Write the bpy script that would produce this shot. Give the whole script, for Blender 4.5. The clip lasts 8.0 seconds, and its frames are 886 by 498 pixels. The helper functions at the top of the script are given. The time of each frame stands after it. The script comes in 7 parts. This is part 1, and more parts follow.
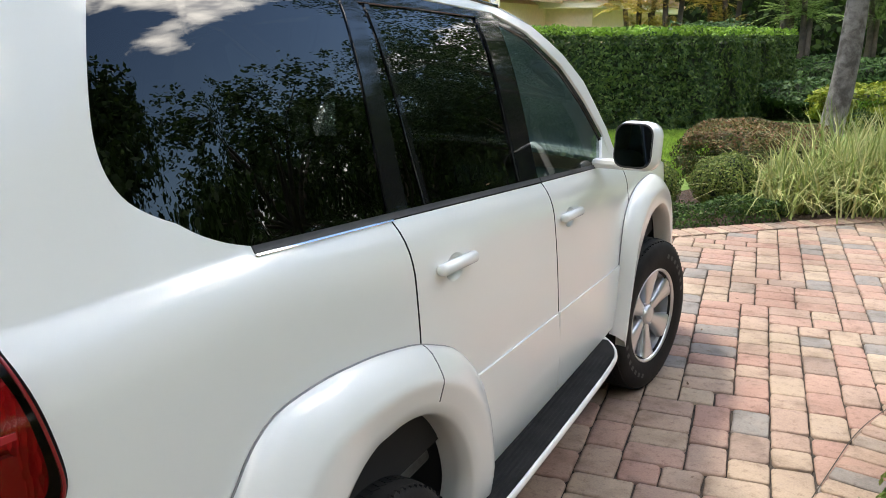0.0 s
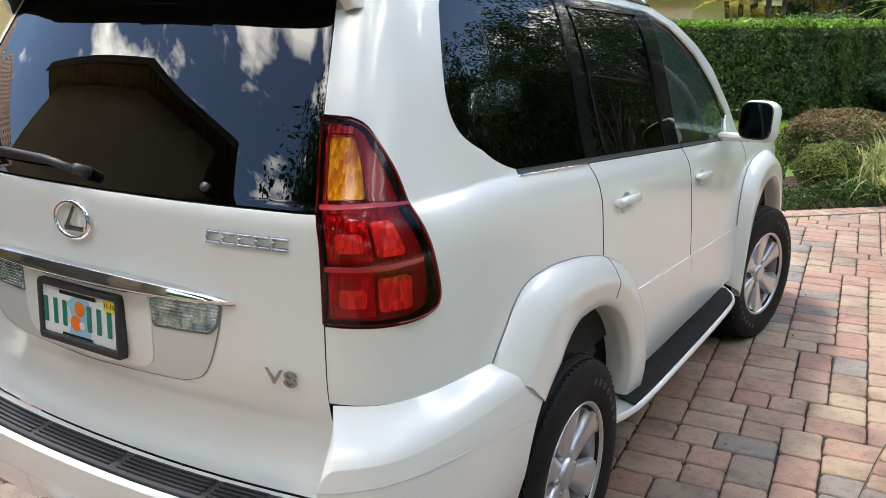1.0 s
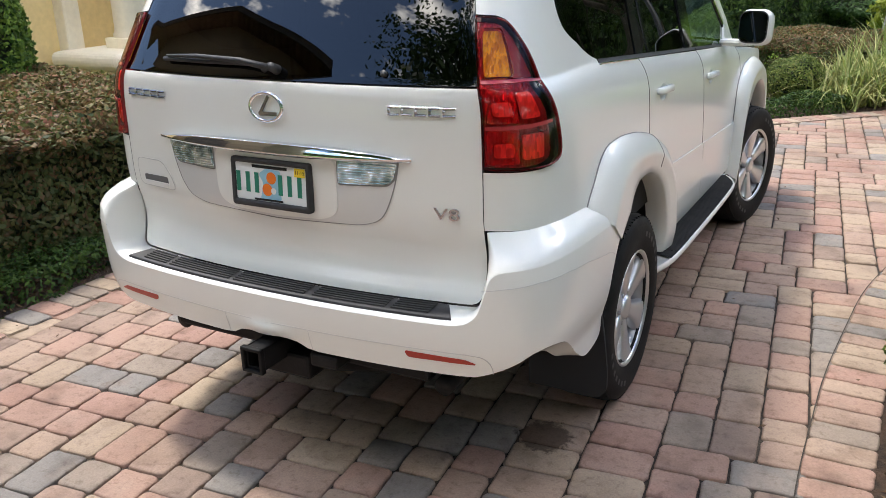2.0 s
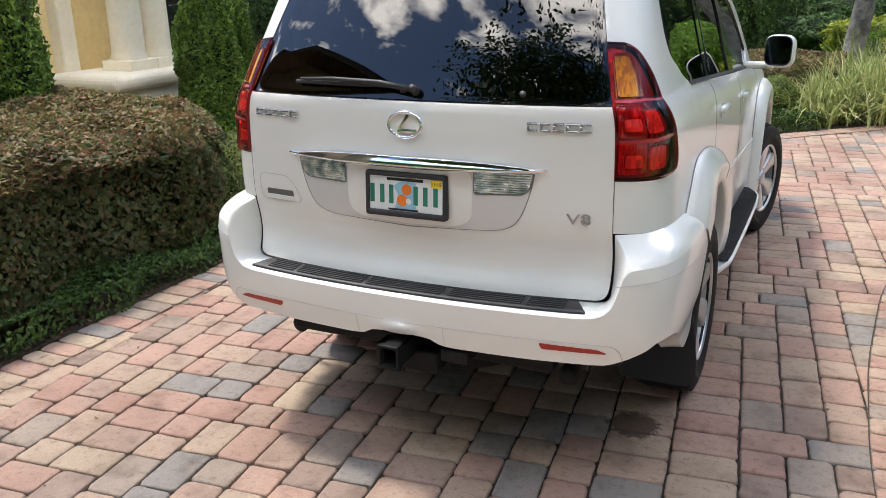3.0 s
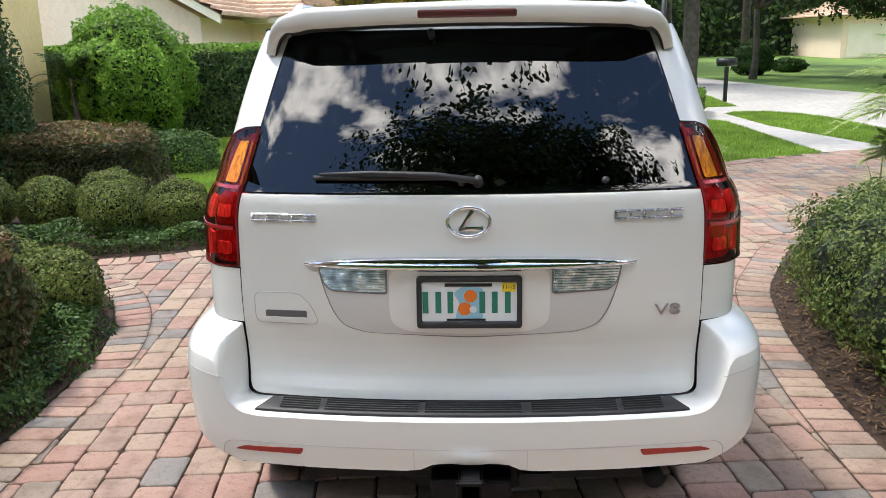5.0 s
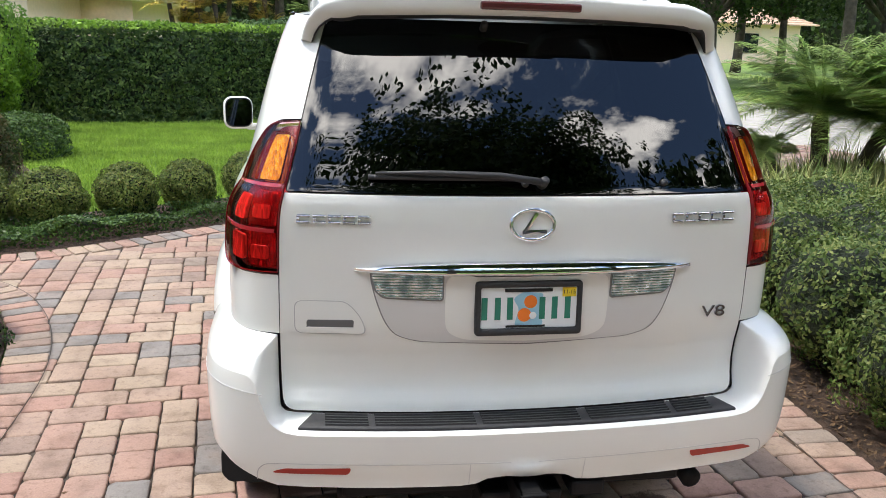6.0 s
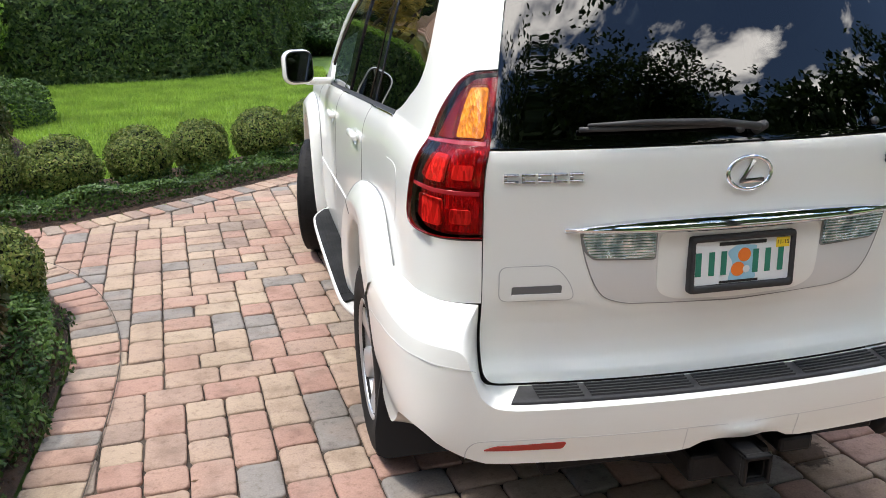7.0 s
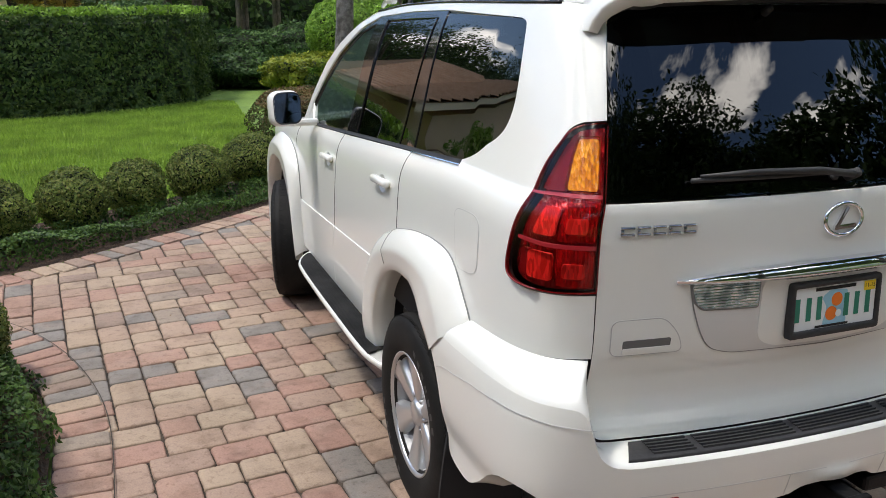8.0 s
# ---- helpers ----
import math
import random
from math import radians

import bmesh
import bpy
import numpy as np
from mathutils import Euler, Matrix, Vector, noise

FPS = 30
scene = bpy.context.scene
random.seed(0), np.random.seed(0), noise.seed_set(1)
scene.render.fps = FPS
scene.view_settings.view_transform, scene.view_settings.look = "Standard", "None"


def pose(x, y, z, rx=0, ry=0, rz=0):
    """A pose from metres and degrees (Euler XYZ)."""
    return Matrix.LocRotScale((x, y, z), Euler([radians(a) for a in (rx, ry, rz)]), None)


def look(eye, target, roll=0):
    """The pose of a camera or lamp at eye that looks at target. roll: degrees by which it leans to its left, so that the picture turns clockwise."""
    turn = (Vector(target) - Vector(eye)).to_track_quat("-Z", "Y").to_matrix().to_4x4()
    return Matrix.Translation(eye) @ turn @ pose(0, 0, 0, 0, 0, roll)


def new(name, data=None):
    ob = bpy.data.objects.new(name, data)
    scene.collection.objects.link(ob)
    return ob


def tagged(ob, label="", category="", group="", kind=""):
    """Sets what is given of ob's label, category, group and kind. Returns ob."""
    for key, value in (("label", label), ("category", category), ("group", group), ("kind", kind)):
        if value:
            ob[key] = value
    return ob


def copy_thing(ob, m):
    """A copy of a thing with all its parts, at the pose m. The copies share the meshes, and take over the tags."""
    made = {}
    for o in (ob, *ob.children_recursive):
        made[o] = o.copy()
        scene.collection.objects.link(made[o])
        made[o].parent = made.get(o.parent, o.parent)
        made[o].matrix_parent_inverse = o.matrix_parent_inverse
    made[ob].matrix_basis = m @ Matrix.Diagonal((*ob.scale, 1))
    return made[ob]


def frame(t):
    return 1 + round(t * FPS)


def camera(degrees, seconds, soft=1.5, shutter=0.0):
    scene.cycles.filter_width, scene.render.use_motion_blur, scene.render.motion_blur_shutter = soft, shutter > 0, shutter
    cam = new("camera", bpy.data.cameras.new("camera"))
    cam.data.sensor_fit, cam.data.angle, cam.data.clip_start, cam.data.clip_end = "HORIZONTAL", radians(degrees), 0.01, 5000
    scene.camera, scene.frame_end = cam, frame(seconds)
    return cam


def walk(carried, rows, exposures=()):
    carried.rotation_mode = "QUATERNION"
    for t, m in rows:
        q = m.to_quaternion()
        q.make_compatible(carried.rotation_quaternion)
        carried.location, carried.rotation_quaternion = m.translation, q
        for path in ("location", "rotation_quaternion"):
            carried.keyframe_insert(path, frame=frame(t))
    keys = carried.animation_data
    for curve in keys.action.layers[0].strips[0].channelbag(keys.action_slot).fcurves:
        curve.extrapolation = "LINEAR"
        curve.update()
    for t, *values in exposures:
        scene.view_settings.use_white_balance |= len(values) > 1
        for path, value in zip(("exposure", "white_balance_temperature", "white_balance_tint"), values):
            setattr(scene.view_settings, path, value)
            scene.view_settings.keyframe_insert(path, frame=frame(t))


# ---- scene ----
from mathutils.geometry import delaunay_2d_cdt as mathutils_cdt

# ---- camera ----
cam = camera(55.9, 8.0, soft=0.8)
METRES, EYE, TILT, LEAN, TURN = 5.732, 1.8, 0.0, 0.0, 25.5
ROWS = [
    (0.0, 0.0, 0.0, 0.0, 0.25, -15.08, -0.94),
    (0.5, -0.0259, -0.0683, 0.0037, 2.86, -11.8, -1.25),
    (1.0, -0.0514, -0.1383, 0.0022, 6.2, -15.65, -0.72),
    (1.5, -0.0914, -0.2085, -0.0017, 5.23, -18.29, -0.19),
    (3.0, -0.2292, -0.316, 0.0051, -0.83, -18.47, 0.45),
    (3.5, -0.2788, -0.3043, 0.007, -3.4, -16.16, -1.55),
    (4.0, -0.3287, -0.2633, 0.0113, -10.68, -12.65, -0.66),
    (4.5, -0.3852, -0.2304, 0.0109, -19.35, -13.25, -0.17),
    (6.0, -0.5204, -0.1197, 0.0084, -34.67, -14.6, -2.48),
    (6.5, -0.5685, -0.0801, 0.0061, -38.43, -18.45, -2.55),
    (7.0, -0.5989, -0.022, 0.0036, -38.35, -18.13, -0.27),
    (7.5, -0.6329, 0.0325, 0.0049, -41.26, -17.93, -0.45),
    (8.0, -0.6611, 0.0587, 0.0106, -45.94, -16.07, -0.78),
]
ROOT = pose(1.74, -0.42, EYE, TILT, LEAN, TURN)
LEVEL = pose(0, 0, 1.2, 0, 0.78, 0) @ pose(0, 0, -1.2)      # the drive's true level
PATH = [(t, ROOT @ pose(METRES * x, METRES * y, METRES * z, 90 + pitch, roll, yaw)) for t, x, y, z, yaw, pitch, roll in ROWS]
PATH += [
    (1.7, look((1.774, -1.891, 1.779), (0.851, -0.253, 1.098), -0.7)),
    (2.8, look((1.480, -2.528, 1.826), (0.615, -0.845, 1.179), -0.4)),
    (4.7, look((0.184, -2.552, 1.857), (0.036, -0.616, 1.378), -0.5)),
    (5.8, look((-0.482, -2.332, 1.850), (-0.260, -0.406, 1.359), 2.9)),
]
walk(cam, [(t, LEVEL @ m) for t, m in sorted(PATH, key=lambda row: row[0])],
     exposures=[(0.0, 1.17, 6940, 8), (1.0, 1.10, 6760, 8), (2.0, 1.06, 6740, 9), (3.5, 1.09, 6720, 10), (5.0, 1.01, 6600, 9), (6.5, 1.04, 6640, 9), (7.5, 0.82, 6720, 9), (8.0, 0.48, 6760, 9)])

# ---- light ----
SUN_DIR = Vector((-0.40, 0.12, 0.90)).normalized()
world = bpy.data.worlds.new("sky")
scene.world = world
world.use_nodes = True
wn, wl = world.node_tree.nodes, world.node_tree.links
sky = wn.new("ShaderNodeTexSky")
sky.sky_type, sky.sun_disc = "NISHITA", False
sky.sun_elevation = math.asin(SUN_DIR.z)
sky.sun_rotation = math.atan2(SUN_DIR.x, SUN_DIR.y)
sky.air_density, sky.dust_density, sky.ozone_density = 1.0, 0.6, 1.5
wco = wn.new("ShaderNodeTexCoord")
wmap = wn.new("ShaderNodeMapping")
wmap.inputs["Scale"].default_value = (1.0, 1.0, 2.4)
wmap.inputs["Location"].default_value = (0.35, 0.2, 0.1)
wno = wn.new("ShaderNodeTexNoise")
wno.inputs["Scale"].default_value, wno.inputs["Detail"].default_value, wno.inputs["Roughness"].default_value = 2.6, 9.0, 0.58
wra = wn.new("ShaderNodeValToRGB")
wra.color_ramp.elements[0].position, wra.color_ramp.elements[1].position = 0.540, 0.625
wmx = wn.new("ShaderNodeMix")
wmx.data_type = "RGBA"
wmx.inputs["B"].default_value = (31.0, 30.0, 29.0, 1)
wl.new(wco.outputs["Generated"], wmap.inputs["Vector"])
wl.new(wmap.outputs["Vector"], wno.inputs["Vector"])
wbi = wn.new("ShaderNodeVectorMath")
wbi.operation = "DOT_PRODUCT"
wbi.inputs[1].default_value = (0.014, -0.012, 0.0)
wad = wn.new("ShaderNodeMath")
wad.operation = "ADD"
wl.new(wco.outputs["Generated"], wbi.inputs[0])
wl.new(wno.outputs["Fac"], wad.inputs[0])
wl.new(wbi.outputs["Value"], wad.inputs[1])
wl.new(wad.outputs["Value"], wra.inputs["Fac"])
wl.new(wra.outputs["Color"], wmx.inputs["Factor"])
wti = wn.new("ShaderNodeMix")
wti.data_type, wti.blend_type = "RGBA", "MULTIPLY"
wti.inputs["Factor"].default_value = 1.0
wti.inputs["B"].default_value = (0.90, 0.965, 1.07, 1)
wl.new(sky.outputs["Color"], wti.inputs["A"])
wl.new(wti.outputs["Result"], wmx.inputs["A"])
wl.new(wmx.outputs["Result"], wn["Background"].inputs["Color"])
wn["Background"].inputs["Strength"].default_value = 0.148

sun = new("sun", bpy.data.lights.new("sun", "SUN"))
sun.data.energy, sun.data.angle, sun.data.color = 2.0, radians(7), (1.0, 0.965, 0.91)
sun.matrix_world = look(SUN_DIR * 60, (0, 0, 0))


# ---- materials ----
def material(name, color, rough=0.5, metal=0.0, coat=0.0, spec=0.5):
    m = bpy.data.materials.new(name)
    m.use_nodes = True
    b = m.node_tree.nodes["Principled BSDF"]
    b.inputs["Base Color"].default_value = (*color, 1)
    b.inputs["Roughness"].default_value, b.inputs["Metallic"].default_value = rough, metal
    b.inputs["Coat Weight"].default_value, b.inputs["Specular IOR Level"].default_value = coat, spec
    b.inputs["Coat Roughness"].default_value = 0.03
    return m


def node(m, kind, **values):
    n = m.node_tree.nodes.new(kind)
    for key, value in values.items():
        n.inputs[key].default_value = value
    return n


def link(m, a, b):
    m.node_tree.links.new(a, b)


def ramp(m, fac, stops, constant=False):
    r = m.node_tree.nodes.new("ShaderNodeValToRGB")
    r.color_ramp.interpolation = "CONSTANT" if constant else "LINEAR"
    while len(r.color_ramp.elements) < len(stops):
        r.color_ramp.elements.new(0.5)
    for e, (p, c) in zip(r.color_ramp.elements, stops):
        e.position, e.color = p, (*c, 1)
    link(m, fac, r.inputs["Fac"])
    return r.outputs["Color"]


def mixed(m, a, b, fac, mode="MIX"):
    n = m.node_tree.nodes.new("ShaderNodeMix")
    n.data_type, n.blend_type = "RGBA", mode
    for key, value in (("A", a), ("B", b), ("Factor", fac)):
        if hasattr(value, "is_output"):
            link(m, value, n.inputs[key])
        elif key == "Factor":
            n.inputs[key].default_value = value
        else:
            n.inputs[key].default_value = (*value, 1)
    return n.outputs["Result"]


def noise_of(m, scale, detail=4.0, rough=0.55, coord="Object"):
    t = node(m, "ShaderNodeTexCoord")
    n = node(m, "ShaderNodeTexNoise", Scale=scale, Detail=detail, Roughness=rough)
    link(m, t.outputs[coord], n.inputs["Vector"])
    return n.outputs["Fac"]


def bump(m, height, strength, distance=0.01):
    n = node(m, "ShaderNodeBump", Strength=strength, Distance=distance)
    link(m, height, n.inputs["Height"])
    link(m, n.outputs["Normal"], m.node_tree.nodes["Principled BSDF"].inputs["Normal"])


def base(m, color):
    link(m, color, m.node_tree.nodes["Principled BSDF"].inputs["Base Color"])


def varied(name, dark, light, scale, rough=0.8, bumps=0.3, distance=0.01, speck=0.72, edge=(0.3, 0.7), **more):
    """A material of two tones, with coarse stains and fine grain."""
    m = material(name, light, rough, **more)
    coarse, fine = noise_of(m, scale), noise_of(m, scale * 12, 6.0)
    c = ramp(m, coarse, [(edge[0], dark), (edge[1], light)])
    grain = ramp(m, fine, [(0.25, (speck, speck, speck)), (0.75, (1.38 - speck * 0.38, 1.38 - speck * 0.38, 1.38 - speck * 0.38))])
    base(m, mixed(m, c, grain, 1.0, "MULTIPLY"))
    bump(m, fine, bumps, distance)
    return m


def leaf_material(name, tones, rough=0.45, glow=0.25):
    """Leaves: a tone for each island, slightly translucent."""
    m = material(name, tones[0], rough + 0.1, spec=0.22)
    geo = node(m, "ShaderNodeNewGeometry")
    stops = [(i / max(1, len(tones) - 1), c) for i, c in enumerate(tones)]
    col = ramp(m, geo.outputs["Random Per Island"], stops)
    patch = ramp(m, noise_of(m, 1.6, 3.0), [(0.3, (0.7, 0.7, 0.7)), (0.7, (1.2, 1.2, 1.1))])
    col = mixed(m, col, patch, 1.0, "MULTIPLY")
    base(m, col)
    tr = node(m, "ShaderNodeBsdfTranslucent")
    link(m, col, tr.inputs["Color"])
    mx = node(m, "ShaderNodeMixShader", Fac=glow)
    b = m.node_tree.nodes["Principled BSDF"]
    link(m, b.outputs[0], mx.inputs[1])
    link(m, tr.outputs[0], mx.inputs[2])
    link(m, mx.outputs[0], m.node_tree.nodes["Material Output"].inputs["Surface"])
    return m


def glass_material(name, tint, ior=1.5, spread=0.0):
    """Tinted pane: a mirror-like gloss by Fresnel over a tinted see-through."""
    m = bpy.data.materials.new(name)
    m.use_nodes = True
    out = m.node_tree.nodes["Material Output"]
    see = node(m, "ShaderNodeBsdfTransparent", Color=(*tint, 1))
    gloss = node(m, "ShaderNodeBsdfGlossy", Roughness=spread)
    fres = node(m, "ShaderNodeFresnel", IOR=ior)
    mx = node(m, "ShaderNodeMixShader")
    link(m, fres.outputs[0], mx.inputs["Fac"])
    link(m, see.outputs[0], mx.inputs[1])
    link(m, gloss.outputs[0], mx.inputs[2])
    link(m, mx.outputs[0], out.inputs["Surface"])
    return m


PAINT = material("pearl_paint", (0.80, 0.81, 0.79), 0.30, 0.0, 0.75)
PAINT.node_tree.nodes["Principled BSDF"].inputs["Coat IOR"].default_value = 1.56
PAINT.node_tree.nodes["Principled BSDF"].inputs["Coat Roughness"].default_value = 0.06
base(PAINT, ramp(PAINT, noise_of(PAINT, 900.0, 2.0), [(0.3, (0.80, 0.81, 0.765)), (0.7, (0.85, 0.855, 0.81))]))
# Silver of the roof rails; on the tail it stands for shaded white paint.
SILVER_AND_SHADE = material("silver_and_shade", (0.66, 0.665, 0.65), 0.32, 0.08, 0.8)
GROOVE = material("groove_grey", (0.22, 0.22, 0.215), 0.6)
SOFT_GROOVE = material("soft_groove_grey", (0.50, 0.50, 0.49), 0.6)
TREAD_MAT = varied("matt_black_rubber", (0.012, 0.012, 0.012), (0.028, 0.028, 0.028), 8.0, 0.9, 0.3, 0.002, spec=0.15)
CHROME_DEEP = material("deep_chrome", (0.40, 0.40, 0.42), 0.10, 1.0)
GAP = material("seam_black", (0.012, 0.012, 0.013), 0.8)
TRIM = material("gloss_black_trim", (0.007, 0.007, 0.008), 0.06, 0.0, 0.0, 0.5)
PLASTIC = varied("black_plastic", (0.018, 0.018, 0.02), (0.04, 0.04, 0.042), 6.0, 0.55, 0.25, 0.002)
RUBBER = varied("tyre_rubber", (0.007, 0.007, 0.007), (0.018, 0.017, 0.016), 8.0, 0.7, 0.3, 0.002, spec=0.2)
CHROME = material("chrome", (0.83, 0.83, 0.84), 0.05, 1.0)
ALLOY = material("alloy_silver", (0.60, 0.61, 0.62), 0.32, 0.75, 0.4)
# darker alloy: the barrel's shade put into the colour, also used for nuts
ALLOY_DARK = material("alloy_shadow", (0.42, 0.42, 0.425), 0.4, 0.6)
STEEL = varied("dull_steel", (0.004, 0.004, 0.005), (0.013, 0.013, 0.013), 9.0, 0.55, 0.3, 0.002, metal=0.0, spec=0.2)
PRIVACY = glass_material("privacy_glass", (0.010, 0.012, 0.012), 1.75)
CLEAR = glass_material("green_glass", (0.20, 0.27, 0.25), 1.5)
LEATHER = varied("grey_leather", (0.26, 0.25, 0.23), (0.36, 0.35, 0.32), 5.0, 0.55, 0.2, 0.003)
CABIN = varied("cabin_grey", (0.10, 0.10, 0.10), (0.16, 0.16, 0.155), 5.0, 0.7, 0.2, 0.003)
MIRROR = material("mirror", (0.75, 0.77, 0.78), 0.02, 1.0)
LENS_RED = material("red_lens", (0.66, 0.02, 0.028), 0.26, 0.75, 0.2, 0.3)
LENS_RIB = material("red_lens_ledge", (0.40, 0.020, 0.030), 0.2, 0.1, 0.6)
GLASS_RED = glass_material("red_lens_glass", (1.0, 0.52, 0.52), 1.42)
GLASS_AMBER = glass_material("amber_lens_glass", (1.0, 0.95, 0.7), 1.42)
LAMP_BACK = material("lamp_backing", (0.42, 0.012, 0.020), 0.25, 0.5, 0.4)
REFLEX_RED = material("reflex_red", (0.36, 0.022, 0.010), 0.3, 0.0, 0.15)
LENS_DARK = material("smoked_red_lens", (0.21, 0.010, 0.014), 0.25, 0.0, 0.3)
LENS_BRIGHT = material("red_reflector", (0.88, 0.06, 0.05), 0.3, 0.1, 0.2, 0.3)
LENS_AMBER = material("amber_reflector", (1.0, 0.40, 0.012), 0.3, 0.05, 0.2, 0.3)
for m_, d_ in ((LENS_BRIGHT, 0.2), (LENS_AMBER, 0.8), (LENS_RED, 0.9), (LAMP_BACK, 0.5)):
    v_ = node(m_, "ShaderNodeTexVoronoi", Scale=60.0)
    t_ = node(m_, "ShaderNodeTexCoord")
    p_ = node(m_, "ShaderNodeMapping", Scale=(2.4, 1.6, 0.55), Rotation=(0.1, 0.2, 0.1))
    link(m_, t_.outputs["Object"], p_.inputs["Vector"])
    link(m_, p_.outputs["Vector"], v_.inputs["Vector"])
    bump(m_, v_.outputs["Distance"], d_, 0.006)
    c_ = m_.node_tree.nodes["Principled BSDF"].inputs["Base Color"].default_value
    base(m_, ramp(m_, v_.outputs["Color"], [(0.25, (c_[0] * 0.68, c_[1] * 0.5, c_[2] * 0.45)), (0.6, tuple(c_[:3])), (0.8, (min(1, c_[0] * 1.2), c_[1] * 1.12, c_[2] * 1.2))]))
LENS_CLEAR = material("clear_lens", (0.44, 0.56, 0.58), 0.14, 0.85, 1.0)
t_ = node(LENS_CLEAR, "ShaderNodeTexCoord")
w_ = node(LENS_CLEAR, "ShaderNodeTexWave", Scale=38.0, Distortion=1.2, Detail=2.0)
w_.bands_direction = "Z"
link(LENS_CLEAR, t_.outputs["Object"], w_.inputs["Vector"])
n_ = node(LENS_CLEAR, "ShaderNodeTexNoise", Scale=34.0, Detail=3.0)
link(LENS_CLEAR, t_.outputs["Object"], n_.inputs["Vector"])
bump(LENS_CLEAR, mixed(LENS_CLEAR, w_.outputs["Color"], n_.outputs["Color"], 0.35), 0.5, 0.006)
base(LENS_CLEAR, ramp(LENS_CLEAR, n_.outputs["Fac"], [(0.35, (0.15, 0.26, 0.28)), (0.5, (0.36, 0.51, 0.53)), (0.66, (0.80, 0.90, 0.90))]))
PLATE_WHITE = material("plate_white", (0.78, 0.80, 0.80), 0.4)
PLATE_GREEN = material("plate_green", (0.02, 0.20, 0.13), 0.4)
PLATE_BLUE = material("plate_blue", (0.30, 0.55, 0.68), 0.4)
PLATE_ORANGE = material("plate_orange", (0.85, 0.20, 0.02), 0.4)
STICKER = material("sticker_yellow", (0.85, 0.62, 0.03), 0.5)

# stucco darkened in its colour for the garage walls' backlit shade
SHADED_STUCCO = varied("shaded_stucco", (0.24, 0.17, 0.10), (0.32, 0.24, 0.14), 1.2, 0.9, 0.3, 0.006, 0.9)
CHIP = leaf_material("mulch_chip", [(0.05, 0.03, 0.018), (0.12, 0.07, 0.04), (0.20, 0.13, 0.075), (0.08, 0.05, 0.03)], 0.7, 0.0)
STUCCO = varied("yellow_stucco", (0.87, 0.66, 0.31), (0.94, 0.74, 0.38), 1.2, 0.9, 0.3, 0.006, 0.9)
CREAM = varied("cream_stone", (0.90, 0.80, 0.60), (0.95, 0.87, 0.69), 1.5, 0.85, 0.2, 0.005, 0.92)
CREAM_WALL = varied("cream_stucco", (0.96, 0.74, 0.57), (0.98, 0.80, 0.65), 0.8, 0.9, 0.2, 0.006, 0.9)
ROOF_TILE = varied("clay_roof_tile", (0.66, 0.43, 0.29), (0.82, 0.60, 0.44), 2.2, 0.85, 0.4, 0.01)
ROOF_DARK = varied("dark_roof_tile", (0.20, 0.13, 0.09), (0.36, 0.24, 0.17), 1.3, 0.9, 0.4, 0.01)
DARK_METAL = material("black_enamel", (0.012, 0.013, 0.013), 0.4, 0.2)
DARK_PANE = material("dark_window", (0.02, 0.024, 0.026), 0.06, 0.0, 1.0)
CONCRETE = varied("pale_concrete", (0.40, 0.375, 0.33), (0.49, 0.465, 0.41), 0.5, 0.9, 0.3, 0.01)
MULCH = varied("bark_mulch", (0.035, 0.022, 0.014), (0.13, 0.075, 0.045), 14.0, 0.95, 1.0, 0.03)
LAWN = varied("lawn_green", (0.11, 0.19, 0.032), (0.17, 0.275, 0.045), 0.9, 0.9, 0.8, 0.03)
JOINT = varied("joint_sand", (0.020, 0.015, 0.010), (0.085, 0.064, 0.047), 9.0, 0.95, 0.7, 0.01)
GROUT = varied("dark_joint", (0.03, 0.024, 0.018), (0.07, 0.055, 0.042), 14.0, 0.95, 0.6, 0.006)
BARK = varied("grey_bark", (0.17, 0.15, 0.13), (0.40, 0.37, 0.33), 9.0, 0.95, 1.0, 0.05, 0.5, (0.38, 0.60))
BARK_DARK = varied("dark_bark", (0.06, 0.05, 0.04), (0.16, 0.13, 0.10), 4.0, 0.95, 0.9, 0.03)
BOX_LEAF = leaf_material("boxwood_leaf", [(0.06, 0.095, 0.022), (0.11, 0.16, 0.036), (0.20, 0.25, 0.058), (0.20, 0.20, 0.065)])
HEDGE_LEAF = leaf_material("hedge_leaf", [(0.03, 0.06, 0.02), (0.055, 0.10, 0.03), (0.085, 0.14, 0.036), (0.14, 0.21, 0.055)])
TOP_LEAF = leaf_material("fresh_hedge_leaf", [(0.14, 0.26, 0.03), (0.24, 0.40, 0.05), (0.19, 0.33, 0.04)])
ROUND_LEAF = leaf_material("round_bush_leaf", [(0.10, 0.20, 0.022), (0.17, 0.32, 0.035), (0.25, 0.42, 0.05)])
RED_LEAF = leaf_material("burgundy_leaf", [(0.032, 0.055, 0.016), (0.065, 0.085, 0.026), (0.13, 0.075, 0.04), (0.05, 0.075, 0.022), (0.10, 0.105, 0.036), (0.036, 0.058, 0.018)])
RED_TIP = leaf_material("red_shoot_leaf", [(0.27, 0.115, 0.08), (0.19, 0.14, 0.06), (0.11, 0.135, 0.042), (0.22, 0.125, 0.068), (0.14, 0.15, 0.05)])
COVER_LEAF = leaf_material("groundcover_leaf", [(0.018, 0.042, 0.012), (0.038, 0.078, 0.018), (0.085, 0.15, 0.032), (0.042, 0.095, 0.02)], 0.35)
COVER_TOP = leaf_material("light_groundcover_leaf", [(0.022, 0.050, 0.014), (0.046, 0.092, 0.022), (0.10, 0.17, 0.038), (0.05, 0.108, 0.024)], 0.35)
